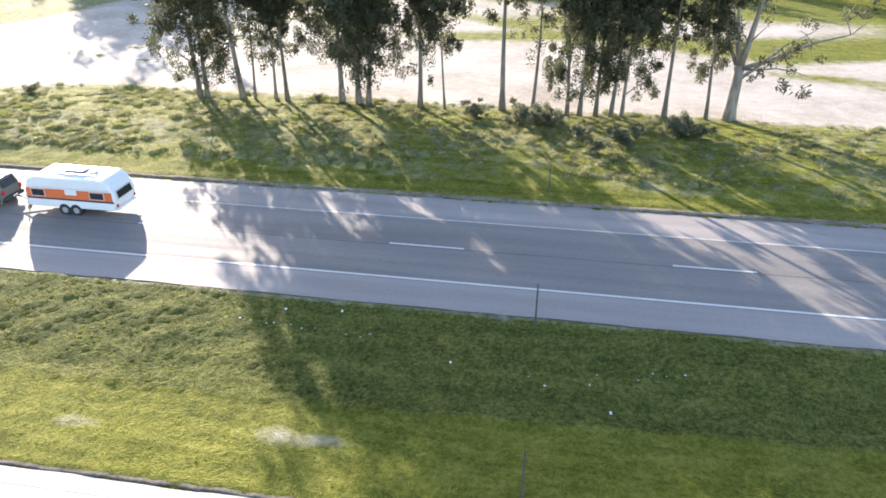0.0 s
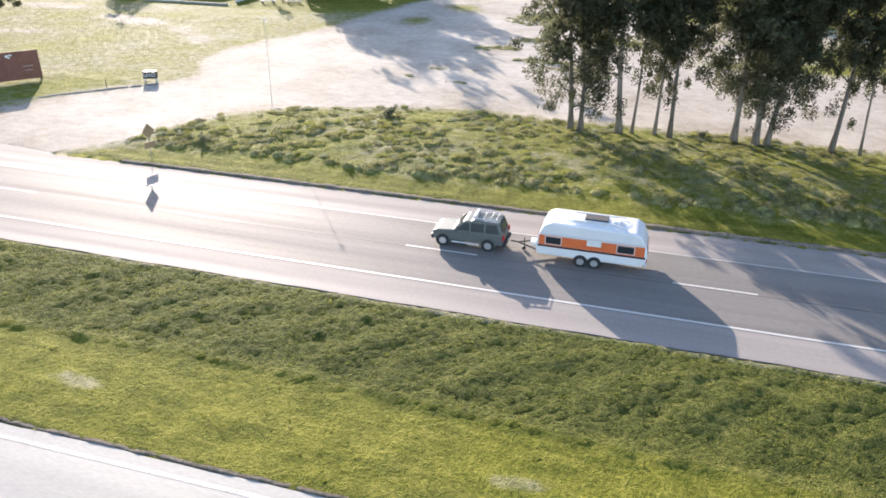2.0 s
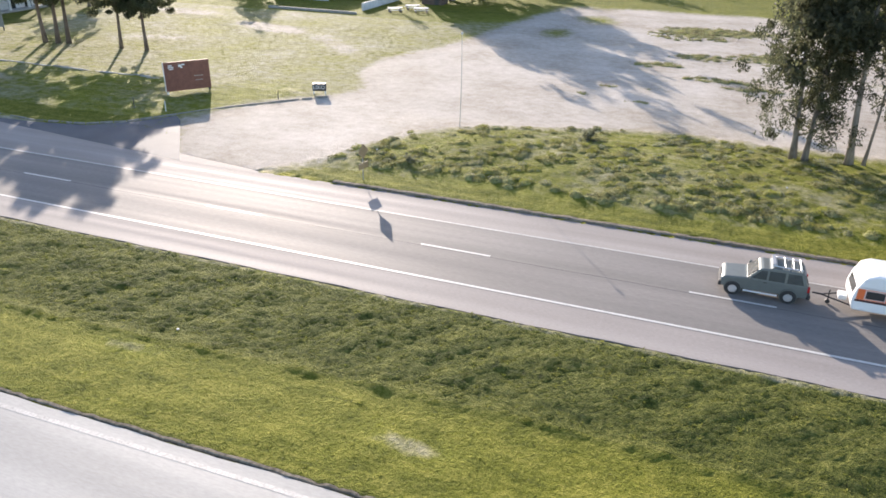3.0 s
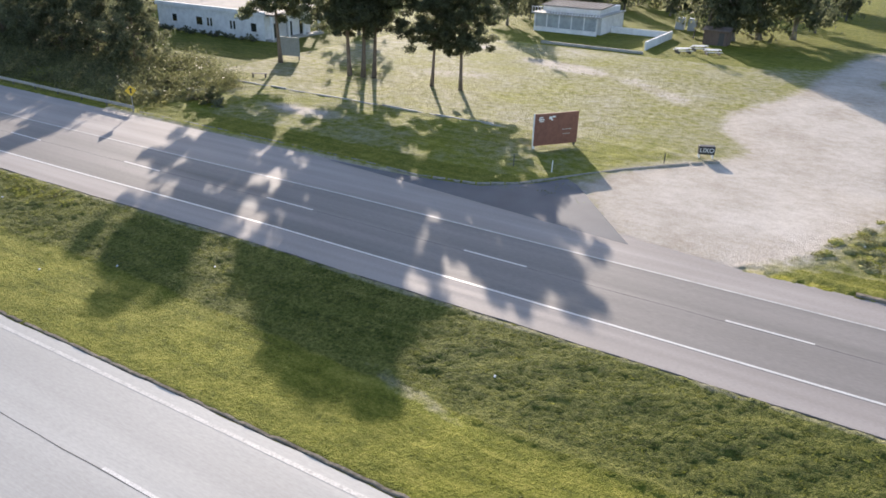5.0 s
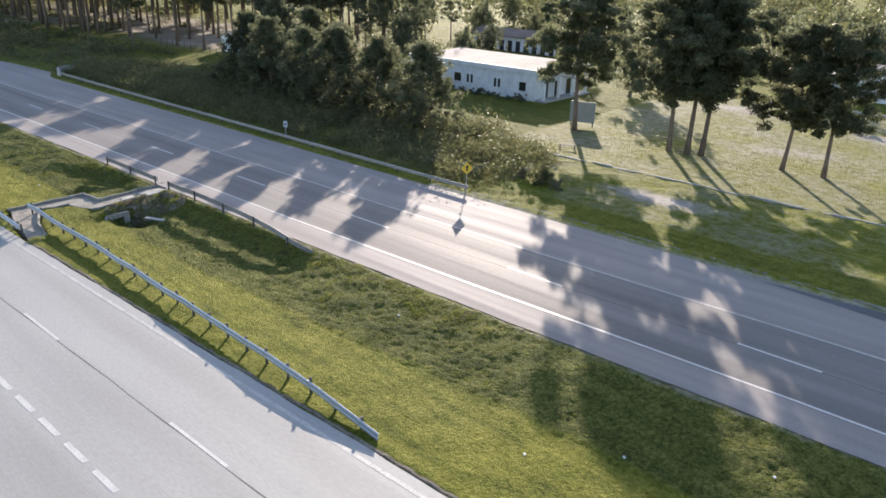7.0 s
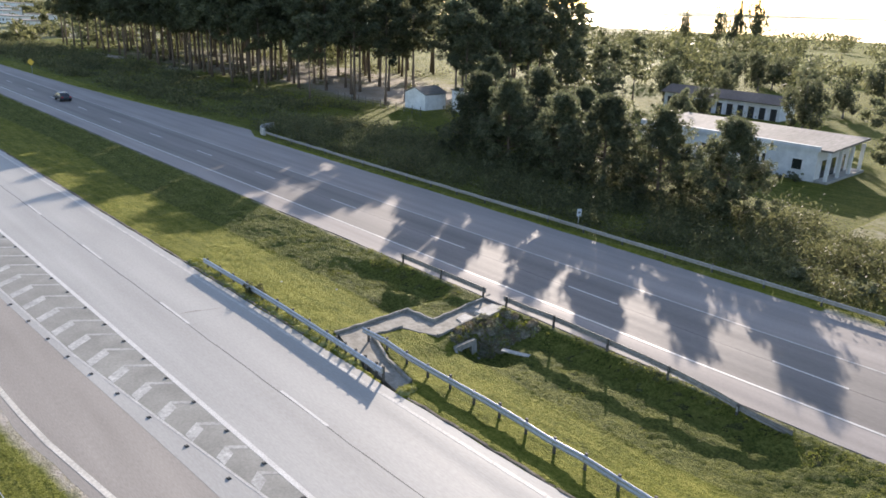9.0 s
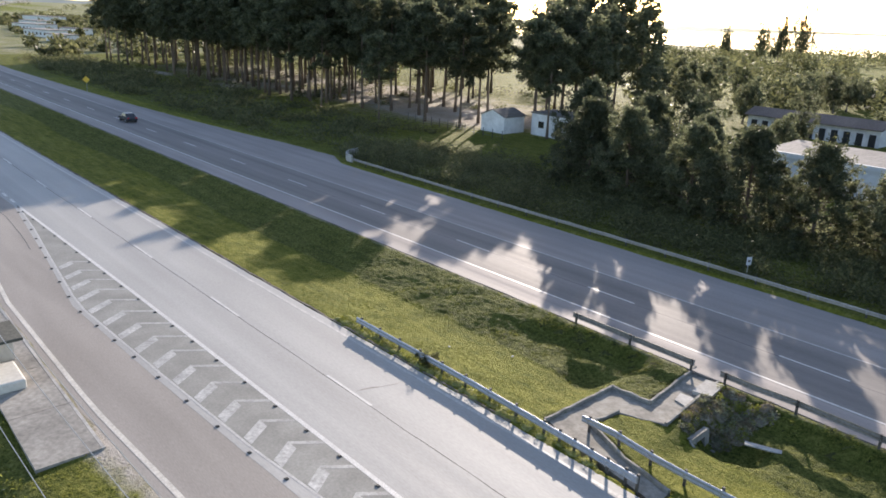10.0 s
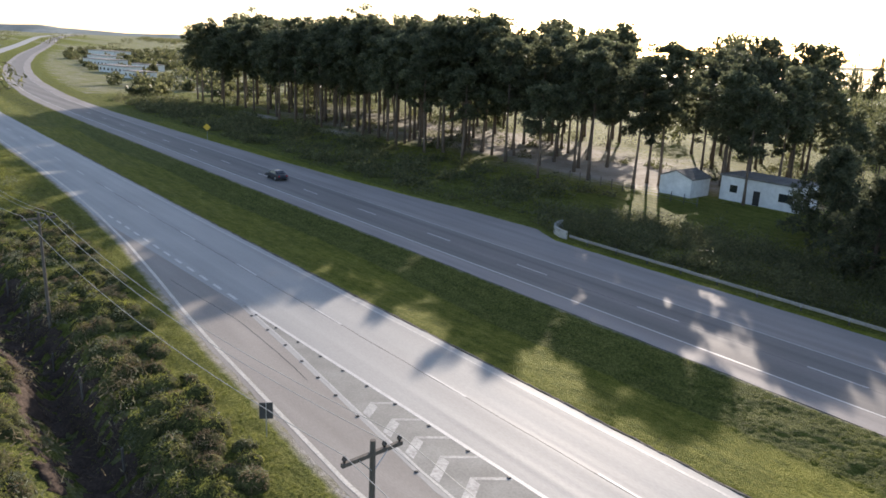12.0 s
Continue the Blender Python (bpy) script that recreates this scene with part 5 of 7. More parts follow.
SHRUBS = [shrub_mesh(60, 1.3, M_GREYLEAF, 3600), shrub_mesh(61, 1.0, M_GREYLEAF, 2800), shrub_mesh(62, 1.6, M_BUSHLEAF, 4600)]


def shrub(x, y, k, s, label, t=0.0):
    o = thing("shrub", pose(x, y, gz(x, y), 0, 0, t), label, "shrub", "roadside shrubs")
    part("stem", SHRUBS[k][0], M_PINEBARK, o)
    part("foliage", SHRUBS[k][1], M_GREYLEAF, o)
    o.scale = (s, s, s)


for x, y, k, s in ((-7.5, 57.0, 0, 0.85), (-3.5, 55.5, 0, 1.1), (-1.8, 56.0, 1, 1.2), (4.2, 51.5, 1, 1.1), (9.3, 54.5, 1, 1.2), (8.0, 55.0, 0, 0.9), (2.2, 49.5, 0, 0.6), (1.0, 53.0, 1, 0.7), (-47.5, 57.2, 0, 0.6), (-58.5, 46.0, 0, 0.4), (-21.8, 60.2, 0, 0.35)):
    shrub(x, y, k, s, "grey-green rounded shrub among rough verge grass", 37 * k + 13 * x)
for x, y, k, s in ((-121.5, 50.5, 2, 0.85), (-123.5, 51.0, 0, 0.75), (-119.5, 50.2, 0, 0.5), (-127.5, 49.0, 1, 0.8), (-131.5, 48.0, 1, 0.8), (-129.0, 52.0, 2, 0.7)):
    shrub(x, y, k, s, "dense dark shrub on the lawn's rough edge", 29 * x)
shrub(-153.6, 15.55, 2, 0.42, "dark dead shrub caught under the guardrail", 20)
# broad trees behind the houses and the yard
BROAD = [gum_meshes(80 + k, 8.5, 0.25, (0.3, 0.2), 14, 0.2, 3.2, 2, 13, 1.3, 0.58, 0.25, M_PINELEAF) for k in range(3)]


def broad(x, y, k, s, t, label="rounded leafy tree behind the houses"):
    o = thing("broadleaf_tree", pose(x, y, gz(x, y), 0, 0, t), label, "tree", "trees behind the houses")
    part("trunk", BROAD[k][0], M_BARK, o)
    part("crown", BROAD[k][1], M_PINELEAF, o)
    o.scale = (s, s, s)
    return o


for x, y, s in ((-91.0, 134.5, 2.0), (-86.5, 132.5, 1.9), (-83.0, 137.0, 2.0), (-78.0, 141.0, 1.7)):
    broad(x, y, int(-x) % 3, s, x * 7, "tall dense tree shading the picnic ground")
for x, y, s in ((-300, 372, 2.5), (-312, 378, 2.2), (-287, 370, 2.6), (-330, 376, 2.0)):
    broad(x, y, int(-x) % 3, s, x * 7, "tall slim dark tree on the skyline").scale = (0.5 * s, 0.5 * s, s)
rng = np.random.default_rng(21)
grove = []
for _ in range(900):
    x, y = rng.uniform(-222, 60), rng.uniform(97, 200)
    if (-123 < x < -92 and y < 140) or (-196 < x < -165 and 118 < y < 139) or (x < -195 and y < 135) or (-95 < x < -72 and y < 150) or (-170 < x < -142 and y < 104) or (x > -75 and y < 118) or (-74 < x < -26 and y < 150) or (-130 < x < -92 and y < 108):
        continue
    if patch(np.array(x), np.array(y), 0.045, 1) < -0.25 or any((x - a) ** 2 + (y - c) ** 2 < 36 for a, c in grove):
        continue
    grove.append((x, y))
    broad(x, y, rng.integers(3), rng.uniform(0.55, 1.05), rng.uniform(0, 360))
    if len(grove) > 105:
        break

# woods and groves far behind
rng = np.random.default_rng(8)
far_pts = []
for _ in range(420):
    x, y = rng.uniform(-420, 190), rng.uniform(128, 420)
    if (y < 150 and -125 < x < -95) or (y < 160 and -76 < x < -24):
        continue
    if patch(np.array(x), np.array(y), 0.02, 2) < -0.35:
        continue
    h, r = rng.uniform(5, 11), rng.uniform(3, 6)
    n = 260
    q = rng.normal(size=(n, 3))
    q /= np.linalg.norm(q, axis=1)[:, None]
    q *= np.array([r, r, h * 0.5]) * rng.uniform(0.55, 1.05, (n, 1))
    q += rng.normal(size=(n, 3)) * 0.5
    far_pts.append(q + np.array([x, y, gz(x, y) + h * 0.5]))
far_pts = np.concatenate(far_pts)
v, f = leaves(far_pts, 1.3, 0.7, rng)
tagged(new("far_woods", cloud("far_woods", v, f, M_BUSHLEAF)), "uneven dark woods behind the houses and yard", "woods", kind="stuff")
far_pts = []
for _ in range(900):
    x = rng.uniform(-2200, 300)
    y = rng.uniform(330, 640) if x > -420 else rng.uniform(130 + bend(x) * 1.1, 900)
    if rng.random() < 0.3:
        x, y = rng.uniform(-1900, -420), rng.uniform(-500, float(bend(x)) - 40)
    if patch(np.array(x), np.array(y), 0.008, 3) < -0.2:
        continue
    h, r = rng.uniform(5, 10), rng.uniform(5, 14)
    q = rng.normal(size=(110, 3))
    q /= np.linalg.norm(q, axis=1)[:, None]
    q *= np.array([r, r, h * 0.5]) * rng.uniform(0.6, 1.05, (110, 1))
    far_pts.append(q + np.array([x, y, gz(x, y) + h * 0.4]))
for _ in range(420):
    x = rng.uniform(-900, -400)
    side = rng.random() < 0.75
    y = float(bend(x)) + (rng.uniform(58, 190) if side else -rng.uniform(25, 200))
    if any(abs(x - a) < 22 and -6 < c - y < 26 for a, c in ((-508, 92), (-560, 98), (-640, 112), (-700, 128), (-770, 150))):
        continue
    h, r = rng.uniform(2.5, 6), rng.uniform(2, 5)
    q = rng.normal(size=(110, 3))
    q /= np.linalg.norm(q, axis=1)[:, None]
    q *= np.array([r, r, h * 0.5]) * rng.uniform(0.5, 1.05, (110, 1))
    far_pts.append(q + np.array([x, y, gz(x, y) + h * 0.42]))
v, f = leaves(np.concatenate(far_pts), 1.9, 1.0, rng)
tagged(new("far_woods", cloud("far_woods", v, f, M_BUSHLEAF)), "low woods on the plain towards the horizon", "woods", kind="stuff")

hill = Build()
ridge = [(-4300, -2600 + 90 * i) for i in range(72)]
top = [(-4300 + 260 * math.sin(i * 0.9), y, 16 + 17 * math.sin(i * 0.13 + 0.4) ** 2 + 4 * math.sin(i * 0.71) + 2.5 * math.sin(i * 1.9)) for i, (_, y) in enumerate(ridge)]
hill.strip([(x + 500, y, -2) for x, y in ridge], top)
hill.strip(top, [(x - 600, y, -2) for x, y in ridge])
tagged(part("backdrop", hill, M_HAZEHILL, None, smooth=True), "low wooded hills along the horizon, haze painted into their colour", "hills", kind="structure")
wb = Build().add([(-2600, 560, -1.6), (3200, 560, -1.6), (3200, 4700, -1.6), (-2600, 4700, -1.6)], [(0, 1, 2, 3)])
tagged(part("water", wb, M_WATER, None), "wide bright lagoon along the horizon", "water", kind="structure")


# ---- guardrails, kerbs and culvert ----
def sweep(profile, pts):
    """A profile (sideways, up) carried along a line of points."""
    b = Build()
    pts = [Vector(p) for p in pts]
    n = len(profile)
    v, f = [], []
    for i, p in enumerate(pts):
        d = (pts[min(i + 1, len(pts) - 1)] - pts[max(i - 1, 0)])
        s = Vector((d.y, -d.x, 0)).normalized()
        v += [p + s * a + Vector((0, 0, c)) for a, c in profile]
    for i in range(len(pts) - 1):
        f += [(i * n + k, i * n + (k + 1) % n, (i + 1) * n + (k + 1) % n, (i + 1) * n + k) for k in range(n)]
    f += [tuple(range(n)), tuple(range((len(pts) - 1) * n, len(pts) * n))[::-1]]
    return b.add(v, f)


WBEAM = [(0.0, 0.0), (0.07, 0.04), (0.07, 0.1), (0.0, 0.15), (0.07, 0.2), (0.07, 0.27), (0.0, 0.31), (-0.015, 0.31), (0.05, 0.26), (0.05, 0.2), (-0.02, 0.15), (0.05, 0.1), (0.05, 0.05), (-0.015, 0.0)]
POST = Build().box(-0.06, -0.045, -0.6, 0.06, 0.045, 0.83).mesh("post")
BLOCK = Build().box(-0.05, -0.1, 0.44, 0.05, 0.1, 0.72).mesh("spacer")


def guardrail(name_label, pts, spacing, group, low_end=0, side=1, steel=M_GALV, tall=1.0, extra=()):
    """W-beam on posts along a line; the beam's ends can dip to the ground."""
    g = thing("guardrail", pose(0, 0, 0), name_label, "guardrail", group)
    pts = [Vector((x, y, 0)) for x, y in pts]
    total = sum((q - p).length for p, q in zip(pts, pts[1:]))

    def at(s):
        for p, q in zip(pts, pts[1:]):
            l = (q - p).length
            if s <= l:
                return p.lerp(q, s / l), math.degrees(math.atan2(q.y - p.y, q.x - p.x))
            s -= l
        return pts[-1].copy(), math.degrees(math.atan2(pts[-1].y - pts[-2].y, pts[-1].x - pts[-2].x))
    k = max(2, int(total / 2))
    line = []
    for i in range(k + 1):
        p, _ = at(total * i / k)
        dip = 0.0
        if low_end and total - total * i / k < 5:
            dip = 0.42 * (1 - (total - total * i / k) / 5)
        line.append((p.x, p.y, max(gz(p.x, p.y), -0.3) + 0.45 - dip))
    part("beam", sweep([(a * side, 0.31 - (0.31 - c) * tall) for a, c in WBEAM], line), steel, g)
    n = int(total / spacing)
    for s in [min(total, 0.4 + i * spacing) for i in range(n + 1)] + list(extra):
        p, t = at(s)
        z = max(gz(p.x, p.y), -0.3)
        if low_end and total - s < 3:
            z -= 0.3
        off = Vector((math.sin(radians(t)), -math.cos(radians(t)), 0)) * -0.1 * side
        part("post", POST, M_POST, g, m=pose(p.x + off.x, p.y + off.y, z, 0, 0, t))
        part("spacer", BLOCK, steel, g, m=pose(p.x + off.x * 0.45, p.y + off.y * 0.45, z, 0, 0, t))
    return g


guardrail("galvanised W-beam guardrail on dark posts beside the light carriageway", [(-160.2, 15.3), (-150, 15.35), (-139.2, 15.0)], 1.9, "median guardrails", tall=1.18, extra=(16.6, 18.5, 20.4))
guardrail("long galvanised guardrail flaring into the median grass", [(-143.9, 17.3), (-133, 17.2), (-120, 16.6), (-105.6, 15.85)], 1.75, "median guardrails", 1, tall=1.18)
guardrail("short brownish guardrail beside the far carriageway's culvert, shade in its colour", [(-152.6, 27.3), (-143.7, 27.3)], 4.2, "median guardrails", 0, -1, M_SHADEDRAIL, 1.18)
guardrail("brownish guardrail sinking into the grass beside the far carriageway, shade in its colour", [(-142.1, 27.3), (-132, 27.1), (-123.0, 26.7)], 4.0, "median guardrails", 1, -1, M_SHADEDRAIL, 1.18)
guardrail("long weathered beige guardrail along the outer shoulder below dark pines", [(-124.0, 43.9), (-150, 44.2), (-180, 44.4), (-203, 44.7)], 4.0, "outer guardrail", 0, -1, M_PALERAIL)
# soil lips where turf stands above the pavement, coloured dark as the lip's shadow
def soil_edge(label, line, x0, x1, high, seed, away, wide=1.0):
    r = random.Random(seed)
    pts = [(x, line(x) + away * r.uniform(-0.03, 0.05), r.uniform(-0.03, 0.02)) for x in np.arange(x0, x1, 0.4)]
    prof = [(0.0, -0.1), (0.05, high * 0.6), (0.14, high), (0.45, high * 0.85), (0.5, -0.1)]
    o = part("trim", sweep([(-away * a * wide, c) for a, c in prof], pts), M_SOILSHADE, None)
    tagged(o, label, "soil edge", kind="structure")


soil_edge("soil lip of the verge above the shoulder, its shadow in the colour", lambda x: float(far_edge(x)), -62, 30, 0.12, 3, 1)
soil_edge("crumbling soil edge of the median turf, overhang shadow in its colour", lambda x: 15.68 + float(near_shift(x)), -137, 30, 0.035, 4, 1, 0.4)
soil_edge("crumbling soil edge of the median turf, overhang shadow in its colour", lambda x: 15.68 + float(near_shift(x)), -300, -146, 0.035, 5, 1, 0.4)
# curved concrete end piece of the outer rail
b = Build()
arc = [(-203.5 - 4.2 * math.sin(w), 49.0 - 4.2 * math.cos(w), 0) for w in np.linspace(0.0, 1.5, 12)]
tagged(part("barrier_end", sweep([(-0.14, -0.3), (0.14, -0.3), (0.1, 1.05), (-0.1, 1.05)], arc), M_CONC, None), "pale curved concrete wing wall at the rail's end", "wing wall")

# culvert crossing the median: channel floor, low side walls, head wall with a pipe mouth
cul = thing("culvert", pose(0, 0, 0), "weathered concrete drain channel crossing the median between the rails", "culvert")
part("channel_floor", Build().prism([(-138.2, 15.1), (-138.3, 16.1), (-141.0, 16.7), (-144.0, 17.9), (-143.8, 20.2), (-141.6, 21.1), (-142.3, 27.9), (-143.8, 27.9), (-143.1, 22.1), (-145.4, 21.9), (-145.4, 16.6), (-143.4, 16.0)], -1.2, -0.16), M_DRAIN, cul)
edge = random.Random(77)


def rough_wall(pts, high, half=0.08):
    """A low wall whose crest has settled and crumbled along its length."""
    line = []
    for (ax, ay), (bx, by) in zip(pts, pts[1:]):
        n = max(2, int(math.hypot(bx - ax, by - ay) / 0.5))
        line += [(ax + (bx - ax) * i / n, ay + (by - ay) * i / n, high + edge.uniform(-0.06, 0.03)) for i in range(n)]
    line.append((*pts[-1], high))
    return sweep([(-half * 1.15, -1.1), (half * 1.15, -1.1), (half, -0.03), (half * 0.7, 0.0), (-half * 0.7, 0.0), (-half, -0.03)], line)


for pts, high in (([(-145.5, 16.4), (-145.5, 22.0)], 0.04), ([(-145.5, 22.0), (-143.2, 22.2)], 0.05), ([(-143.2, 22.2), (-143.9, 27.9)], 0.05), ([(-142.2, 27.9), (-141.5, 21.0)], 0.0), ([(-141.5, 21.0), (-143.7, 20.1)], -0.08), ([(-143.7, 20.1), (-143.9, 18.0), (-141.0, 16.8), (-138.3, 16.2)], 0.03)):
    part("side_wall", rough_wall(pts, high), M_DULLCONC, cul)
# head wall with a square mouth that opens to the hollow
hw = pose(-140.15, 22.1, -1.34, 0, -8, 2)
part("head_wall", Build().box(-0.14, -0.85, -0.5, 0.14, -0.42, 0.92).box(-0.14, 0.42, -0.5, 0.14, 0.85, 0.92).box(-0.14, -0.42, 0.6, 0.14, 0.42, 0.92).box(-0.14, -0.42, -0.5, 0.14, 0.42, -0.05), M_DULLCONC, cul, m=hw)
part("wing_wall", Build().add([(0, -0.07, -0.5), (1.0, -0.07, -0.5), (1.0, 0.07, -0.5), (0, 0.07, -0.5), (0, -0.07, 0.9), (1.0, -0.07, 0.25), (1.0, 0.07, 0.25), (0, 0.07, 0.9)], [(3, 2, 1, 0), (4, 5, 6, 7), (0, 1, 5, 4), (1, 2, 6, 5), (2, 3, 7, 6), (3, 0, 4, 7)]), M_DULLCONC, cul, m=hw @ pose(0.05, -0.9, 0, 0, 0, -28))
pm = Build()
pm.box(-1.6, -0.5, -0.12, -0.14, -0.42, 0.68).box(-1.6, 0.42, -0.12, -0.14, 0.5, 0.68).box(-1.6, -0.42, 0.6, -0.14, 0.42, 0.68).box(-1.6, -0.42, -0.12, -0.14, 0.42, -0.05).box(-1.68, -0.5, -0.12, -1.6, 0.5, 0.68)
# pipe lining coloured black to stand for the darkness inside
part("pipe_mouth", pm, M_BLACK, cul, "pipe opening lined black for its inner shade", m=hw)
part("apron_slab", Build().prism([(-142.4, 25.0), (-141.4, 25.2), (-141.6, 27.0), (-142.6, 26.8)], -0.2, 0.06), M_CONC, cul)
part("apron_slab", Build().prism([(-142.6, 23.6), (-141.75, 23.4), (-141.9, 24.6), (-142.8, 24.5)], -0.2, -0.1), M_CONC, cul)
tagged(part("plank", Build().box(-0.85, -0.16, 0, 0.85, 0.16, 0.07), M_CONC, None, m=pose(-137.7, 23.75, max(gz(-138.5, 23.5), gz(-136.9, 24.0)) + 0.03, 0, 0, 22)), "pale concrete plank lying in the median ditch", "plank")
# rubble tipped down the bank beside the channel
chunk = Build().add([(-0.3, -0.2, -0.1), (0.28, -0.24, -0.1), (0.34, 0.2, -0.1), (-0.24, 0.26, -0.1), (-0.24, -0.14, 0.12), (0.2, -0.18, 0.15), (0.24, 0.14, 0.1), (-0.16, 0.2, 0.16)], [(3, 2, 1, 0), (4, 5, 6, 7), (0, 1, 5, 4), (1, 2, 6, 5), (2, 3, 7, 6), (3, 0, 4, 7)]).mesh("chunk")
for i in range(15):
    x, y, k = -141.1 + edge.uniform(0, 1.5), edge.uniform(22.6, 26.8), edge.uniform(0.25, 0.7)
    tagged(part("rubble", chunk, M_DULLCONC, None, m=pose(x, y, gz(x, y) + 0.06 * k, edge.uniform(-12, 12), edge.uniform(-12, 12), edge.uniform(0, 360)) @ Matrix.Diagonal((k, k, k * 0.8, 1))), "broken lump of dull concrete on the ditch bank", "rubble", "rubble beside the channel")

# kerb round the lawn's corner, each stone on its own
kerb = thing("kerb", pose(0, 0, 0), "worn concrete kerb stones round the lawn's corner", "kerb", kind="structure")
path = [Vector(p) for p in ((-124, 44.35, 0), (-108, 44.5, 0), (-98, 44.4, 0), (-92, 44.1, 0), (-87.4, 45.0, 0), (-84.8, 46.9, 0), (-82.4, 50.4, 0), (-79.4, 54.6, 0), (-75.4, 59.2, 0), (-73.2, 61.2, 0))]
stone = Build().add([(-0.485, -0.09, -0.15), (0.485, -0.09, -0.15), (0.485, 0.09, -0.15), (-0.485, 0.09, -0.15), (-0.485, -0.08, 0.13), (0.485, -0.08, 0.13), (0.485, 0.08, 0.15), (-0.485, 0.08, 0.15)],
                    [(3, 2, 1, 0), (4, 5, 6, 7), (0, 1, 5, 4), (1, 2, 6, 5), (2, 3, 7, 6), (3, 0, 4, 7)]).mesh("kerb_stone")
for p, q in zip(path, path[1:]):
    n = int((q - p).length)
    for i in range(n):
        c = p.lerp(q, (i + 0.5) / n)
        part("kerb_stone", stone, M_DULLCONC, kerb, m=pose(c.x, c.y, -0.04 + 0.015 * math.sin(i * 2.1), 0, 0, math.degrees(math.atan2(q.y - p.y, q.x - p.x))))
wall = thing("garden_wall", pose(0, 0, 0), "low pale concrete wall crossing the lawn below the pines", "wall")
for i in range(17):
    x = -128.4 + i * 2.15
    y = 60.3 + 0.02 * i
    part("wall_section", Build().box(x, y - 0.08, -0.3, x + 2.1, y + 0.08, gz(x, y) + 0.13 + 0.02 * math.sin(3.0 * i)), M_CONC, wall)

# ---- vehicles ----
WHEEL = {}


def wheel_parts(parent, x, y, r, w, out):
    """A tyre with a rim, axis along y; out is +1 or -1 for the outer side."""
    key = (r, w, out)
    if key not in WHEEL:
        prof = [(0.62 * r, -w / 2), (0.9 * r, -w / 2), (r, -w * 0.36), (r, w * 0.36), (0.9 * r, w / 2), (0.62 * r, w / 2)]
        b, n = Build(), 24
        v = [(math.cos(2 * math.pi * k / n) * a, c, math.sin(2 * math.pi * k / n) * a) for k in range(n) for a, c in prof]
        m = len(prof)
        b.add(v, [(k * m + i, ((k + 1) % n) * m + i, ((k + 1) % n) * m + (i + 1) % m, k * m + (i + 1) % m) for k in range(n) for i in range(m)])
        rim = Build()
        rim.tube([(0, -w * 0.4, 0), (0, w * 0.4, 0)], [0.64 * r, 0.64 * r], 24)
        for k in range(5):
            rim.box(-0.05 * r / 0.35, -0.012, 0.1 * r, 0.05 * r / 0.35, 0.012, 0.6 * r, Matrix.Translation((0, out * (w * 0.4 + 0.01), 0)) @ Matrix.Rotation(k * 2 * math.pi / 5, 4, "Y"))
        rim.tube([(0, out * w * 0.4, 0), (0, out * (w * 0.4 + 0.05), 0)], [0.2 * r, 0.16 * r], 12)
        WHEEL[key] = (b.mesh("tyre"), rim.mesh("rim"))
    wheel = part("wheel", WHEEL[key][0], M_RUBBER, parent, m=pose(x, y, r))
    part("rim", WHEEL[key][1], M_RIM, wheel, "bright alloy rim")


def body_shape(profile, half, tuck, bevel, seg=3):
    """A side outline (x, z) drawn out to both sides; tuck pulls the upper points in; edges rounded."""
    bm = bmesh.new()
    zmin, zmax = min(z for _, z in profile), max(z for _, z in profile)
    rows = []
    for s in (-1, 1):
        rows.append([bm.verts.new((x, s * (half - tuck * max(0, (z - zmin) / (zmax - zmin))), z)) for x, z in profile])
    bm.faces.new(rows[0])
    bm.faces.new(rows[1][::-1])
    n = len(profile)
    for i in range(n):
        j = (i + 1) % n
        bm.faces.new((rows[0][j], rows[0][i], rows[1][i], rows[1][j]))
    bmesh.ops.recalc_face_normals(bm, faces=bm.faces[:])
    bmesh.ops.bevel(bm, geom=bm.edges[:], offset=bevel, segments=seg, profile=0.5, affect="EDGES", clamp_overlap=True)
    return bm


def panel(pts, thick=0.012):
    """A flat pane through the given corners, with a little thickness along its normal."""
    pts = [Vector(p) for p in pts]
    n = (pts[1] - pts[0]).cross(pts[2] - pts[0]).normalized() * thick
    k = len(pts)
    return Build().add([p - n for p in pts] + [p + n for p in pts], [tuple(range(k))[::-1], tuple(range(k, 2 * k))] + [(i, (i + 1) % k, k + (i + 1) % k, k + i) for i in range(k)])


# caravan, nose towards -x, origin under the middle of its floor
cv = thing("caravan", pose(-28.1, 35.7, 0.004), "white twin-axle caravan with an orange band and maroon stripe", "caravan")
cv.scale = (0.93, 0.95, 0.9)
prof = [(-3.0, 0.46), (2.85, 0.46), (3.05, 0.75), (3.08, 1.3), (2.98, 1.75), (2.72, 2.3), (2.35, 2.52), (-2.3, 2.56), (-2.72, 2.36), (-3.0, 1.75), (-3.12, 1.2), (-3.1, 0.7)]
part("body", body_shape(prof, 1.14, 0.0, 0.11, 3), M_CVWHITE, cv)
v, f, nx_, ny_ = [], [], 14, 9
for i in range(nx_ + 1):
    u = i / nx_
    xx = -2.85 + 5.65 * u
    e = math.sin(math.pi * min(1, max(0, u))) ** 0.28 if 0 < u < 1 else 0
    for j in range(ny_ + 1):
        w = -1 + 2 * j / ny_
        v.append((xx, 1.12 * w, 1.86 + (0.82 * (1 - abs(w) ** 3.2 * 0.55)) * (0.25 + 0.75 * e)))
f = [(i * (ny_ + 1) + j, (i + 1) * (ny_ + 1) + j, (i + 1) * (ny_ + 1) + j + 1, i * (ny_ + 1) + j + 1) for i in range(nx_) for j in range(ny_)]
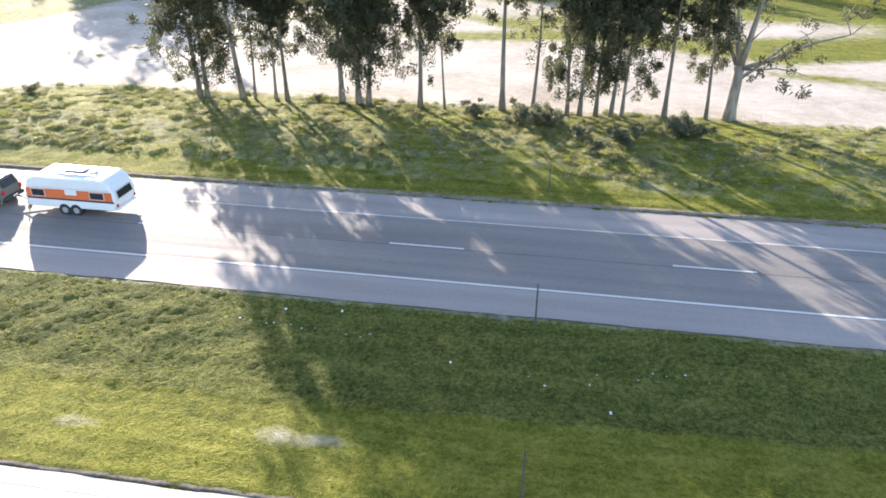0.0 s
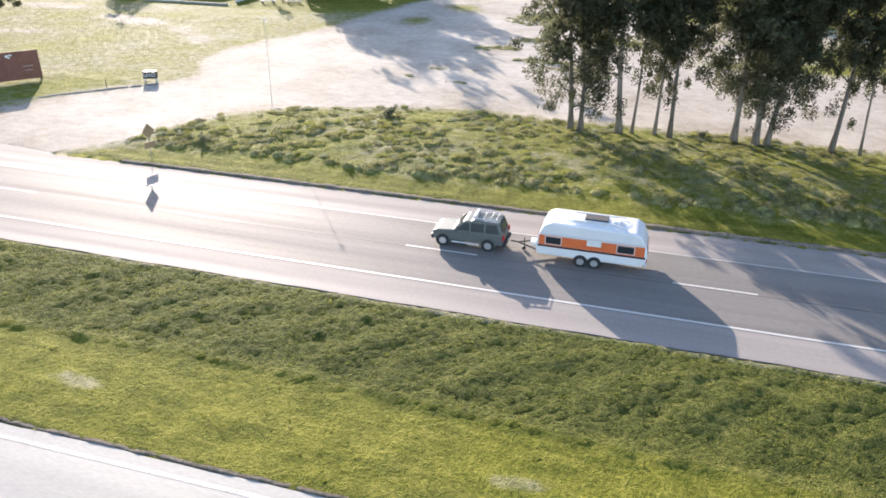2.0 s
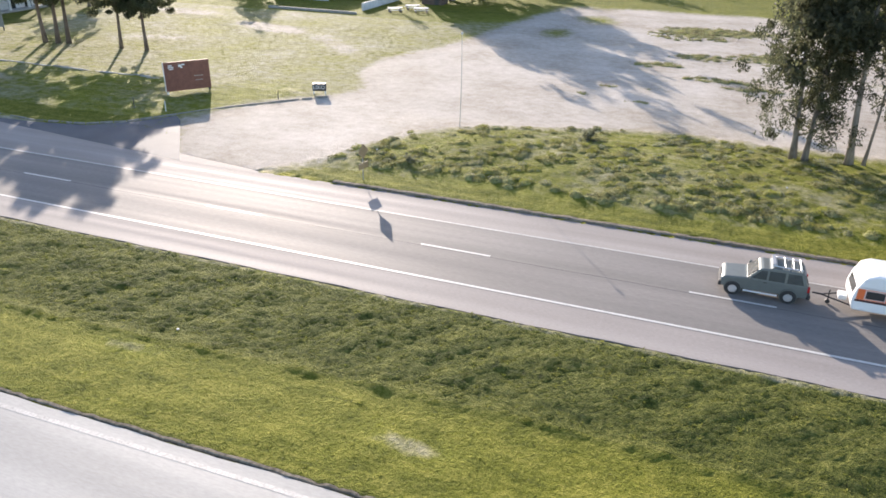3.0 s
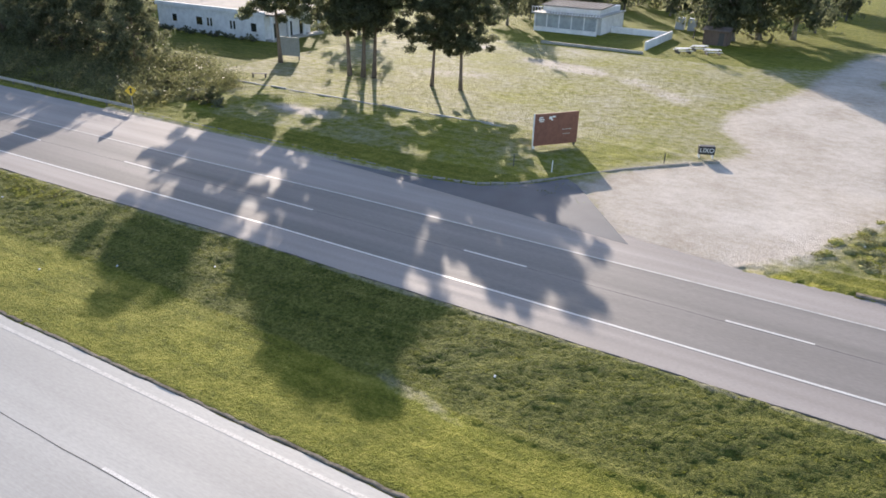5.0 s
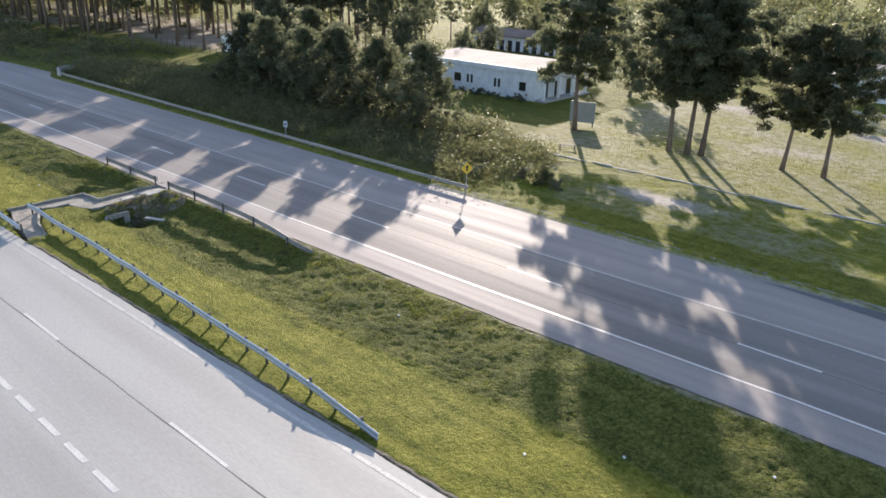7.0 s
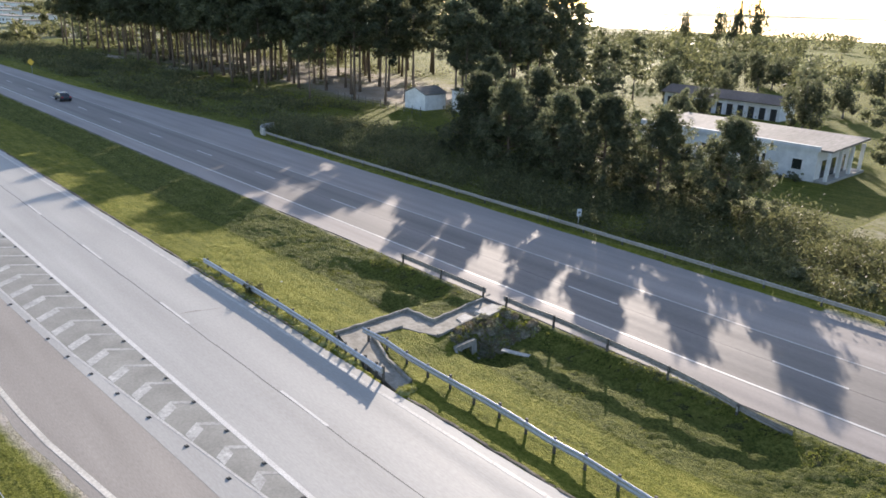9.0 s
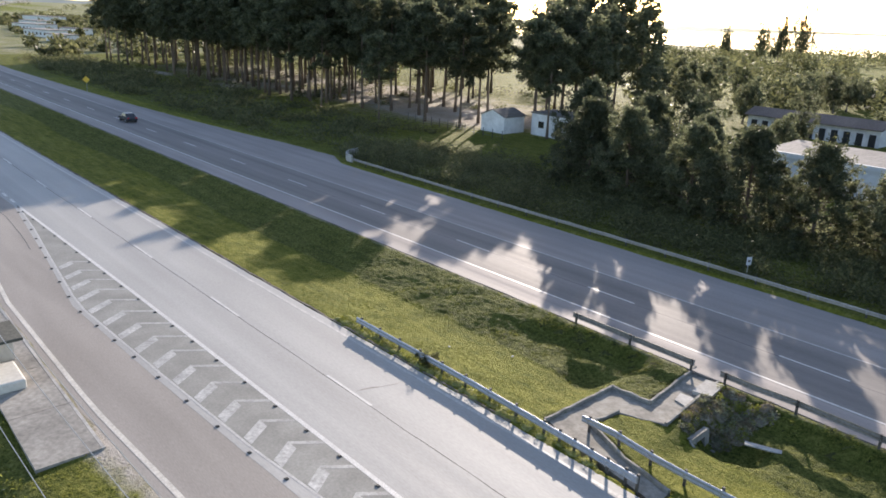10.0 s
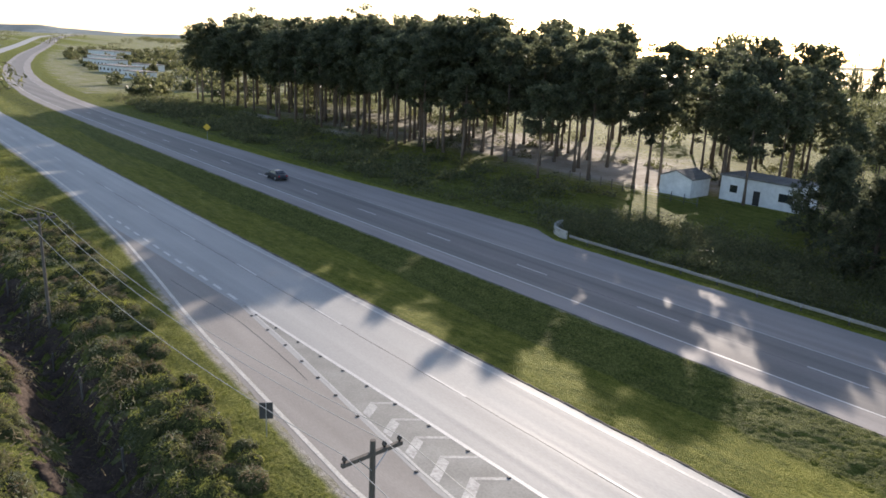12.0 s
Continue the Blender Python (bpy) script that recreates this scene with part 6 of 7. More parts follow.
rim_ids = [(i, 0) for i in range(nx_ + 1)] + [(nx_, j) for j in range(1, ny_ + 1)] + [(i, ny_) for i in range(nx_ - 1, -1, -1)] + [(0, j) for j in range(ny_ - 1, 0, -1)]
k0 = len(v)
v += [(v[i * (ny_ + 1) + j][0], v[i * (ny_ + 1) + j][1], 1.84) for i, j in rim_ids]
r_n = len(rim_ids)
f += [(k0 + a, k0 + (a + 1) % r_n, rim_ids[(a + 1) % r_n][0] * (ny_ + 1) + rim_ids[(a + 1) % r_n][1], rim_ids[a][0] * (ny_ + 1) + rim_ids[a][1]) for a in range(r_n)]
part("roof", Build().add(v, f), M_CVWHITE, cv, "rounded white roof", smooth=True)
for s in (-1, 1):
    y0 = 1.143 * s
    part("orange_band", Build().box(-2.95, min(y0, y0 + 0.006 * s), 1.15, 2.93, max(y0, y0 + 0.006 * s), 1.76), M_ORANGE, cv, "orange side band")
    part("stripe", Build().box(-3.0, min(y0, y0 + 0.008 * s), 1.02, 3.0, max(y0, y0 + 0.008 * s), 1.14), M_STRIPE, cv, "dark maroon stripe")
    part("trim_rail", Build().box(-2.9, min(y0, y0 + 0.02 * s), 1.83, 2.9, max(y0, y0 + 0.02 * s), 1.87), M_SILVER, cv, "thin metal trim rail")
    for x0, x1 in ((-2.55, -1.7), (1.45, 2.35)):
        fr = part("window", Build().box(x0 - 0.06, min(y0, y0 + 0.022 * s), 1.2, x1 + 0.06, max(y0, y0 + 0.022 * s), 1.74), M_PINK, cv, "pink-framed side window")
        part("pane", rounded(x0, min(y0 + 0.02 * s, y0 + 0.04 * s), 1.26, x1, max(y0 + 0.02 * s, y0 + 0.04 * s), 1.69, 0.006), M_GLASS, fr, "dark tinted pane")
    part("hatch", Build().box(-0.25, min(y0, y0 + 0.02 * s), 1.42, 0.55, max(y0, y0 + 0.02 * s), 1.78), M_SIGNWHITE, cv, "white service hatch")
    for x in (-0.52, 0.26):
        wheel_parts(cv, x, 1.07 * s, 0.34, 0.2, s)
        arch = Build()
        arch.tube([(x, s * 0.9, 0.36), (x, s * 1.145, 0.36)], [0.40, 0.40], 22)
        part("wheel_arch", arch, M_TRIM, cv)
rearw = part("window", panel([(3.09, -0.82, 1.2), (3.09, 0.82, 1.2), (2.99, 0.8, 1.76), (2.99, -0.8, 1.76)], 0.02), M_SILVER, cv, "rear window frame")
part("pane", panel([(3.115, -0.74, 1.26), (3.115, 0.74, 1.26), (3.02, 0.72, 1.7), (3.02, -0.72, 1.7)], 0.012), M_GLASS, rearw, "dark rear pane")
part("window", panel([(-3.09, 0.8, 1.3), (-3.09, -0.8, 1.3), (-3.0, -0.78, 1.74), (-3.0, 0.78, 1.74)], 0.02), M_GLASS, cv, "dark front window")
for s in (-1, 1):
    part("tail_lamp", rounded(3.04, s * 0.95 - 0.09, 0.74, 3.1, s * 0.95 + 0.09, 0.92, 0.012), M_RED, cv, "red tail lamp")
part("bumper", rounded(2.98, -1.05, 0.5, 3.12, 1.05, 0.62, 0.03), M_CVWHITE, cv)
part("roof_vent", rounded(-0.55, -0.36, 2.66, 0.75, 0.34, 2.76, 0.03), M_SIGNBACK, cv, "grey roof hatch")
part("roof_vent", rounded(1.0, -0.25, 2.64, 1.45, 0.22, 2.74, 0.03), M_CVWHITE, cv)
part("roof_rail", Build().box(-1.2, -0.62, 2.62, 1.7, -0.58, 2.68), M_SILVER, cv)
part("roof_rail", Build().box(-1.2, 0.58, 2.62, 1.7, 0.62, 2.68), M_SILVER, cv)
tow = Build()
for s in (-1, 1):
    tow.tube([(-2.95, 0.75 * s, 0.5), (-4.25, 0.05 * s, 0.5)], [0.045, 0.045], 6)
tow.tube([(-4.2, 0, 0.5), (-4.75, 0, 0.52)], [0.05, 0.05], 6)
part("tow_frame", tow, M_TRIM, cv, "dark A-shaped tow frame")
part("jockey_wheel", Build().tube([(-3.95, -0.06, 0.14), (-3.95, 0.06, 0.14)], [0.12, 0.12], 14).tube([(-3.95, 0, 0.2), (-3.95, 0, 0.85)], [0.03, 0.03], 6), M_TRIM, cv)
part("gas_box", rounded(-3.55, -0.3, 0.52, -3.15, 0.3, 0.78, 0.03), M_CVWHITE, cv)

# estate car that tows it
suv = thing("sport_utility_car", pose(-34.87, 35.75, 0.004), "grey-green sport utility car with roof rack, towing a caravan", "car")
suv.scale = (0.95, 0.94, 0.92)
part("body", body_shape([(-2.04, 0.42), (2.1, 0.42), (2.16, 0.62), (2.14, 1.12), (-0.75, 1.14), (-0.9, 1.1), (-1.9, 1.0), (-2.06, 0.86)], 0.9, 0.05, 0.07, 3), M_SUV, suv)
part("cabin", body_shape([(-0.85, 1.08), (2.1, 1.08), (2.08, 1.2), (1.85, 1.78), (0.35, 1.84), (0.2, 1.74), (-0.1, 1.73), (-0.25, 1.68)], 0.85, 0.14, 0.05, 3), M_SUV, suv, "cabin with stepped roof")
for s in (-1, 1):
    yo = lambda z: s * (0.853 - 0.14 * (z - 1.08) / 0.76 + 0.004)
    for q in ([(-0.62, 1.14), (0.12, 1.14), (0.12, 1.62), (-0.16, 1.62)], [(0.22, 1.14), (0.98, 1.14), (0.98, 1.66), (0.22, 1.64)], [(1.1, 1.14), (1.9, 1.16), (1.72, 1.68), (1.1, 1.66)]):
        pts = [(x, yo(z), z) for x, z in q]
        part("side_window", panel(pts if s > 0 else pts[::-1], 0.008), M_CARGLASS, suv, "dark side window")
    for x in (-1.42, 1.28):
        wheel_parts(suv, x, 0.835 * s, 0.36, 0.25, s)
        part("fender", Build().tube([(x, s * 0.6, 0.4), (x, s * 0.925, 0.4)], [0.47, 0.44], 20), M_SUV, suv)
        part("wheel_well", Build().tube([(x, s * 0.6, 0.38), (x, s * 0.932, 0.38)], [0.40, 0.40], 20), M_BLACK, suv)
    part("side_step", Build().tube([(-0.9, s * 0.95, 0.38), (0.75, s * 0.95, 0.38)], [0.045, 0.045], 8), M_SILVER, suv, "bright tubular side step")
    part("headlight", rounded(-2.07, s * 0.66 - 0.17, 0.72, -1.95, s * 0.66 + 0.17, 0.9, 0.03), M_LAMP, suv)
    part("tail_light", rounded(2.1, s * 0.78 - 0.09, 0.8, 2.22, s * 0.78 + 0.09, 1.1, 0.02), M_RED, suv)
    part("mirror", rounded(-0.72, s * 1.0 - 0.1, 1.12, -0.58, s * 1.0 + 0.1, 1.3, 0.03), M_SUV, suv)
    part("door_handle", rounded(0.0, s * 0.89 - 0.02, 0.98, 0.16, s * 0.89 + 0.02, 1.02, 0.008), M_TRIM, suv)
    part("rack_rail", Build().tube([(0.3, 0.62 * s, 1.94), (1.75, 0.62 * s, 1.9)], [0.03, 0.03], 8), M_SILVER, suv, "silver roof rack rail")
    for x in (0.35, 1.1, 1.7):
        part("rack_foot", Build().tube([(x, 0.62 * s, 1.78), (x, 0.62 * s, 1.94)], [0.025, 0.025], 6), M_SILVER, suv)
part("windscreen", panel([(-0.79, -0.72, 1.16), (-0.34, -0.66, 1.62), (-0.34, 0.66, 1.62), (-0.79, 0.72, 1.16)], 0.02), M_CARGLASS, suv, "dark windscreen")
part("rear_window", panel([(2.11, 0.66, 1.2), (1.92, 0.6, 1.66), (1.92, -0.6, 1.66), (2.11, -0.66, 1.2)], 0.02), M_CARGLASS, suv, "dark rear window")
for x in (0.5, 0.9, 1.3, 1.65):
    part("crossbar", Build().tube([(x, -0.62, 1.945), (x, 0.62, 1.945)], [0.02, 0.02], 6), M_SILVER, suv)
part("rack_basket", Build().box(0.28, -0.6, 1.94, 0.45, 0.6, 2.03), M_SILVER, suv)
part("front_bumper", rounded(-2.16, -0.88, 0.38, -1.96, 0.88, 0.66, 0.06), M_TRIM, suv)
part("rear_bumper", rounded(2.12, -0.86, 0.38, 2.32, 0.86, 0.64, 0.05), M_TRIM, suv)
part("grille", rounded(-2.1, -0.42, 0.68, -2.02, 0.42, 0.9, 0.02), M_TRIM, suv)
part("tow_bar", Build().tube([(2.2, 0, 0.46), (2.38, 0, 0.46)], [0.04, 0.04], 8), M_TRIM, suv)
part("rear_plate", Build().box(2.321, -0.2, 0.48, 2.328, 0.2, 0.6), M_SIGNWHITE, suv)

# dark saloon ahead
sal = thing("saloon_car", pose(-252.0, 33.0, 0.004), "dark saloon car on the inner lane", "car")
part("body", body_shape([(-2.15, 0.3), (2.1, 0.3), (2.18, 0.6), (2.1, 0.92), (1.4, 0.96), (-0.9, 0.92), (-2.0, 0.76), (-2.2, 0.58)], 0.87, 0.05, 0.07, 3), M_SEDAN, sal)
part("cabin", body_shape([(-1.0, 0.9), (1.65, 0.92), (0.95, 1.38), (0.2, 1.44), (-0.25, 1.4)], 0.8, 0.16, 0.06, 3), M_SEDAN, sal)
for s in (-1, 1):
    yo = lambda z: s * (0.803 - 0.16 * (z - 0.9) / 0.54 + 0.004)
    for q in ([(-0.72, 0.97), (0.18, 0.97), (0.18, 1.34), (-0.2, 1.33)], [(0.26, 0.97), (1.3, 0.98), (0.85, 1.33), (0.26, 1.35)]):
        pts = [(x, yo(z), z) for x, z in q]
        part("side_window", panel(pts if s > 0 else pts[::-1], 0.006), M_GLASS, sal)
    for x in (-1.35, 1.3):
        wheel_parts(sal, x, 0.81 * s, 0.31, 0.2, s)
        part("wheel_well", Build().tube([(x, s * 0.6, 0.33), (x, s * 0.885, 0.33)], [0.37, 0.37], 18), M_BLACK, sal)
    part("headlight", rounded(-2.2, s * 0.62 - 0.18, 0.56, -2.06, s * 0.62 + 0.18, 0.7, 0.03), M_LAMP, sal)
    part("tail_light", rounded(2.04, s * 0.66 - 0.16, 0.64, 2.18, s * 0.66 + 0.16, 0.82, 0.03), M_RED, sal)
    part("mirror", rounded(-0.72, s * 0.92 - 0.08, 0.95, -0.6, s * 0.92 + 0.08, 1.07, 0.02), M_SEDAN, sal)
part("windscreen", panel([(-0.93, -0.68, 0.98), (-0.33, -0.6, 1.36), (-0.33, 0.6, 1.36), (-0.93, 0.68, 0.98)], 0.03), M_GLASS, sal)
part("rear_window", panel([(1.5, 0.66, 1.02), (1.02, 0.6, 1.34), (1.02, -0.6, 1.34), (1.5, -0.66, 1.02)], 0.03), M_GLASS, sal)
part("front_bumper", rounded(-2.25, -0.84, 0.28, -2.1, 0.84, 0.5, 0.05), M_SEDAN, sal)
part("rear_bumper", rounded(2.08, -0.84, 0.3, 2.24, 0.84, 0.55, 0.05), M_SEDAN, sal)

# ---- signs, poles, shelter ----
def sign_post(parent, h, r=0.03):
    part("post", Build().tube([(0, 0, -0.3), (0, 0, h)], [r, r], 8), M_GALV, parent)


def diamond(s):
    return [(0, -s), (s, 0), (0, s), (-s, 0)]


def plate(pts, material, parent, z, label, turn=90):
    """A flat plate standing upright, its face towards local -y."""
    return part("plate", Build().prism(pts, -0.012, 0.012, pose(0, -0.05, z, turn)), material, parent, label)


sg = thing("warning_sign", pose(-124.3, 43.95, 0, 0, 0, 60), "yellow diamond warning sign on a steel post behind the rail", "road sign")
sign_post(sg, 2.75)
plate(diamond(0.52), M_YELLOW, sg, 2.15, "yellow diamond face")
part("symbol", Build().prism([(-0.07, -0.25), (0.07, -0.25), (0.07, 0.08), (0.17, 0.08), (0, 0.3), (-0.17, 0.08), (-0.07, 0.08)], -0.004, 0.004, pose(0, -0.07, 2.15, 90)), M_BLACK, sg, "black arrow shape")
sg = thing("kilometre_sign", pose(-149.5, 44.9, 0, 0, 0, 55), "small white marker sign on a steel post behind the rail", "road sign")
sign_post(sg, 1.9)
plate([(-0.2, -0.33), (0.2, -0.33), (0.2, 0.33), (-0.2, 0.33)], M_PALEBLUE, sg, 1.6, "pale marker face")
part("bar", Build().box(-0.1, -0.072, 1.52, 0.1, -0.064, 1.7), M_SIGNBACK, sg, "dark bar of writing")
sg = thing("warning_sign", pose(-297.0, 40.0, gz(-297.0, 40.0), 0, 0, 60), "yellow diamond warning sign beside the scrub", "road sign")
sign_post(sg, 3.4)
plate(diamond(0.75), M_YELLOW, sg, 2.75, "yellow diamond face")
sg = thing("warning_sign", pose(-60.2, 42.0, gz(-60.2, 42.0), 0, 0, 78), "amber diamond sign with a lower plate", "road sign")
sign_post(sg, 2.7)
plate(diamond(0.55), M_AMBER, sg, 2.15, "faded amber diamond face")
plate([(-0.5, -0.22), (0.5, -0.22), (0.5, 0.22), (-0.5, 0.22)], M_AMBER, sg, 1.15, "faded amber lower plate")
sg = thing("traffic_sign", pose(-183.2, -1.9, gz(-183.2, -1.9), 0, 0, 60), "dark sign back on a thin post beside the slip lane", "road sign")
sign_post(sg, 2.0)
part("plate", Build().box(-0.36, 0.03, 1.05, 0.36, 0.055, 2.0), M_SIGNBACK, sg, "dark back of the plate")
part("seam", Build().box(-0.025, 0.015, 1.05, 0.025, 0.03, 2.0), M_GALV, sg)

for x, y, h, lab in ((-0.8, 42.3, 2.0, "thin dark marker stake on the verge"), (-0.7, 27.3, 2.3, "thin dark marker stake beside the shoulder"), (-0.5, 17.4, 2.0, "thin dark marker stake on the median"), (-58.3, 56.5, 0, ""), (-86.9, 50.2, 1.0, "short dark stake below the board"), (-83.8, 50.6, 1.0, "short white stake below the board"),
                      (-77.2, 58.4, 0.8, "short dark stake at the kerb")):
    if h:
        b = Build().tube([(0, 0, -0.2), (0.02, 0, h)], [0.045, 0.035], 7)
        tagged(part("stake", b, M_SIGNWHITE if "white" in lab else M_POST, None, m=pose(x, y, gz(x, y))), lab, "stake")
lp = thing("flag_pole", pose(-58.3, 56.5, gz(-58.3, 56.5), 0, 0, 20), "tall thin grey steel pole standing in the weeds", "pole")
part("shaft", Build().tube([(0, 0, -0.3), (0.05, 0, 3.5), (0.0, 0.1, 7.6)], [0.035, 0.025, 0.016], 8), M_GALV, lp)
part("cap", Build().tube([(0, 0.1, 7.6), (0, 0.1, 7.75)], [0.09, 0.07], 8), M_SIGNWHITE, lp)

bd = thing("information_board", pose(-86.4, 57.2, gz(-86.4, 57.2), 0, 0, 53), "large brown information board with white marks, on the lawn", "sign board")
part("panel", Build().box(-2.15, -0.05, 0.25, 2.15, 0.05, 3.0), M_BROWN, bd, "brown painted panel")
for x in (-2.0, 2.0):
    part("leg", Build().box(x - 0.07, 0.052, -0.3, x + 0.07, 0.2, 2.9), M_SIGNWHITE if x < 0 else M_POST, bd)
part("edge_strip", Build().box(-2.19, -0.06, 0.25, -2.13, 0.06, 3.02), M_SIGNWHITE, bd)
for x, z, w, h in ((-1.75, 2.45, 0.55, 0.1), (-1.7, 2.62, 0.35, 0.1), (-1.65, 2.3, 0.4, 0.08), (-0.75, 2.5, 0.28, 0.22), (-0.45, 2.62, 0.3, 0.14), (-0.55, 2.38, 0.18, 0.12), (0.6, 1.5, 0.9, 0.05), (0.7, 1.1, 0.7, 0.05)):
    part("mark", Build().box(x, -0.062, z, x + w, -0.052, z + h), M_SIGNWHITE if z > 2 else M_FAINT, bd)

# litter bin with its word
lb = thing("litter_bin", pose(-74.7, 61.9, gz(-74.7, 61.9), 0, 0, 22), "black litter box on legs with white lettering", "litter bin")
part("box", rounded(-0.65, -0.3, 0.35, 0.65, 0.3, 1.05, 0.03), M_BLACK, lb, "black box")
for x in (-0.55, 0.55):
    for y in (-0.22, 0.22):
        part("leg", Build().box(x - 0.04, y - 0.04, -0.1, x + 0.04, y + 0.04, 0.36), M_SIGNWHITE, lb)
cu = bpy.data.curves.new("lettering", "FONT")
cu.body, cu.size, cu.extrude, cu.align_x, cu.align_y = "LIXO", 0.52, 0.006, "CENTER", "CENTER"
cu.materials.append(M_SIGNWHITE)
tx = new("lettering", cu)
tx.parent, tx.matrix_basis = lb, pose(0, -0.312, 0.7, 90)

ws = thing("sign_board", pose(-131.7, 74.3, gz(-131.7, 74.3), 0, 0, 14), "blank board on posts below a pine, greyed as if in shade", "sign board")
part("panel", Build().box(-1.5, -0.05, 0.5, 1.5, 0.05, 2.9), M_SHADEDBOARD, ws)
for x in (-1.3, 1.3):
    part("leg", Build().box(x - 0.06, 0.052, -0.2, x + 0.06, 0.16, 2.8), M_POST, ws)


def power_pole(x, y, turn, h=9.0):
    p = thing("utility_pole", pose(x, y, gz(x, y), 0, 0, turn), "grey wooden utility pole with a crossarm and dark insulators", "utility pole", "roadside power line")
    part("shaft", Build().tube([(0, 0, -0.5), (0, 0, h * 0.5), (0, 0, h)], [0.145, 0.115, 0.09], 12), M_POLE, p)
    arm = part("crossarm", Build().box(-0.06, -1.15, h - 0.55, 0.06, 1.15, h - 0.41), M_POLE, p)
    for s in (-1, 1):
        part("brace", Build().tube([(0.05, 0, h - 1.1), (0.05, 0.55 * s, h - 0.5)], [0.018, 0.018], 5), M_GALV, p)
    for yy in (-1.05, 0.45, 1.05):
        part("insulator", Build().tube([(0, yy, h - 0.41), (0, yy, h - 0.33), (0, yy, h - 0.3), (0, yy, h - 0.2)], [0.03, 0.07, 0.09, 0.05], 10), M_INSUL, arm)
    return p


poles = [(-251.7, -8.5), (-209.4, -7.2), (-167.1, -5.9), (-124.8, -4.6)]
for x, y in poles[:3]:
    power_pole(x, y, 2)
for (x0, y0), (x1, y1) in zip(poles, poles[1:]):
    for off in (-1.05, 0.45, 1.05):
        z0, z1 = gz(x0, y0) + 8.82, gz(x1, y1) + 8.82
        pts = [(x0 + (x1 - x0) * u, y0 + off + (y1 - y0) * u, z0 + (z1 - z0) * u - 1.1 * 4 * u * (1 - u)) for u in np.linspace(0, 1, 15)]
        tagged(part("power_line", Build().tube(pts, [0.013] * 15, 4), M_WIRE, None), "thin sagging power line between wooden poles", "cable", "roadside power line")

# paved stop with its shelter
b = thing("bus_stop_platform", pose(0, 0, 0), "grey concrete platform slabs beside the slip lane", "platform")
for i in range(4):
    x0 = -176.0 + i * 5.0
    part("slab", Build().box(x0, -4.1, -0.2, x0 + 4.96, -1.42, 0.06 + 0.006 * i), M_SLAB, b)
    part("kerb_stone", Build().box(x0, -1.41, -0.2, x0 + 4.96, -1.26, 0.08), M_CONC, b)
sh = thing("bus_shelter", pose(-165.6, -3.3, 0.1), "small concrete bus shelter with a dark flat roof and pale bench", "bus shelter")
wl = Build()
cols = [(-2.6, -0.4, 2.1), (-2.0, -0.85, 2.25), (-0.6, -1.02, 2.25), (0.0, -1.04, 1.9), (0.5, -1.04, 1.35), (1.1, -1.02, 0.85), (1.9, -0.95, 0.62)]
for (xa, ya, za), (xb, yb, zb) in zip(cols, cols[1:]):
    wl.add([(xa, ya - 0.08, -0.2), (xb, yb - 0.08, -0.2), (xb, yb + 0.08, -0.2), (xa, ya + 0.08, -0.2), (xa, ya - 0.08, za), (xb, yb - 0.08, zb), (xb, yb + 0.08, zb), (xa, ya + 0.08, za)],
           [(3, 2, 1, 0), (4, 5, 6, 7), (0, 1, 5, 4), (1, 2, 6, 5), (2, 3, 7, 6), (3, 0, 4, 7)])
part("back_wall", wl, M_SHADEDWHITE, sh, "white curved back wall, its shade painted blue-grey")
part("roof", rounded(-1.9, -1.0, 2.26, 0.9, 1.0, 2.42, 0.03), M_SHELTERROOF, sh, "dark flat roof slab")
part("side_wall", Build().box(-2.3, 0.0, -0.2, -2.16, 1.0, 2.26), M_CREAM, sh)
part("bench", rounded(-0.9, -0.9, -0.05, 1.75, 0.72, 0.5, 0.1, 3), M_CREAM, sh, "cream concrete bench block")

# fence posts in the scrub
fp = Build().box(-0.06, -0.06, -0.3, 0.06, 0.06, 1.45).mesh("fence_post")
for i in range(11):
    x = -179 - 8.3 * i
    tagged(part("fence_post", fp, M_POLE, None, m=pose(x, -8.2 - 0.02 * i * i * 0.2, gz(x, -8.2), 2 * math.sin(i * 3), 3 * math.sin(i * 5), 20 * i)), "leaning grey fence post among the scrub", "fence post", "fence in the scrub")

# ---- houses ----
def windows_on(parent, x0, step, n, y, z0, w, h, face=-1, material=M_GLASS):
    for i in range(n):
        x = x0 + i * step
        fr = part("window", Build().box(x - 0.07, y - 0.06, z0 - 0.07, x + w + 0.07, y + 0.06, z0 + h + 0.07), M_SIGNWHITE, parent)
        part("pane", Build().box(x, y - 0.075, z0, x + w, y + 0.075, z0 + h), material, fr, "dark pane")


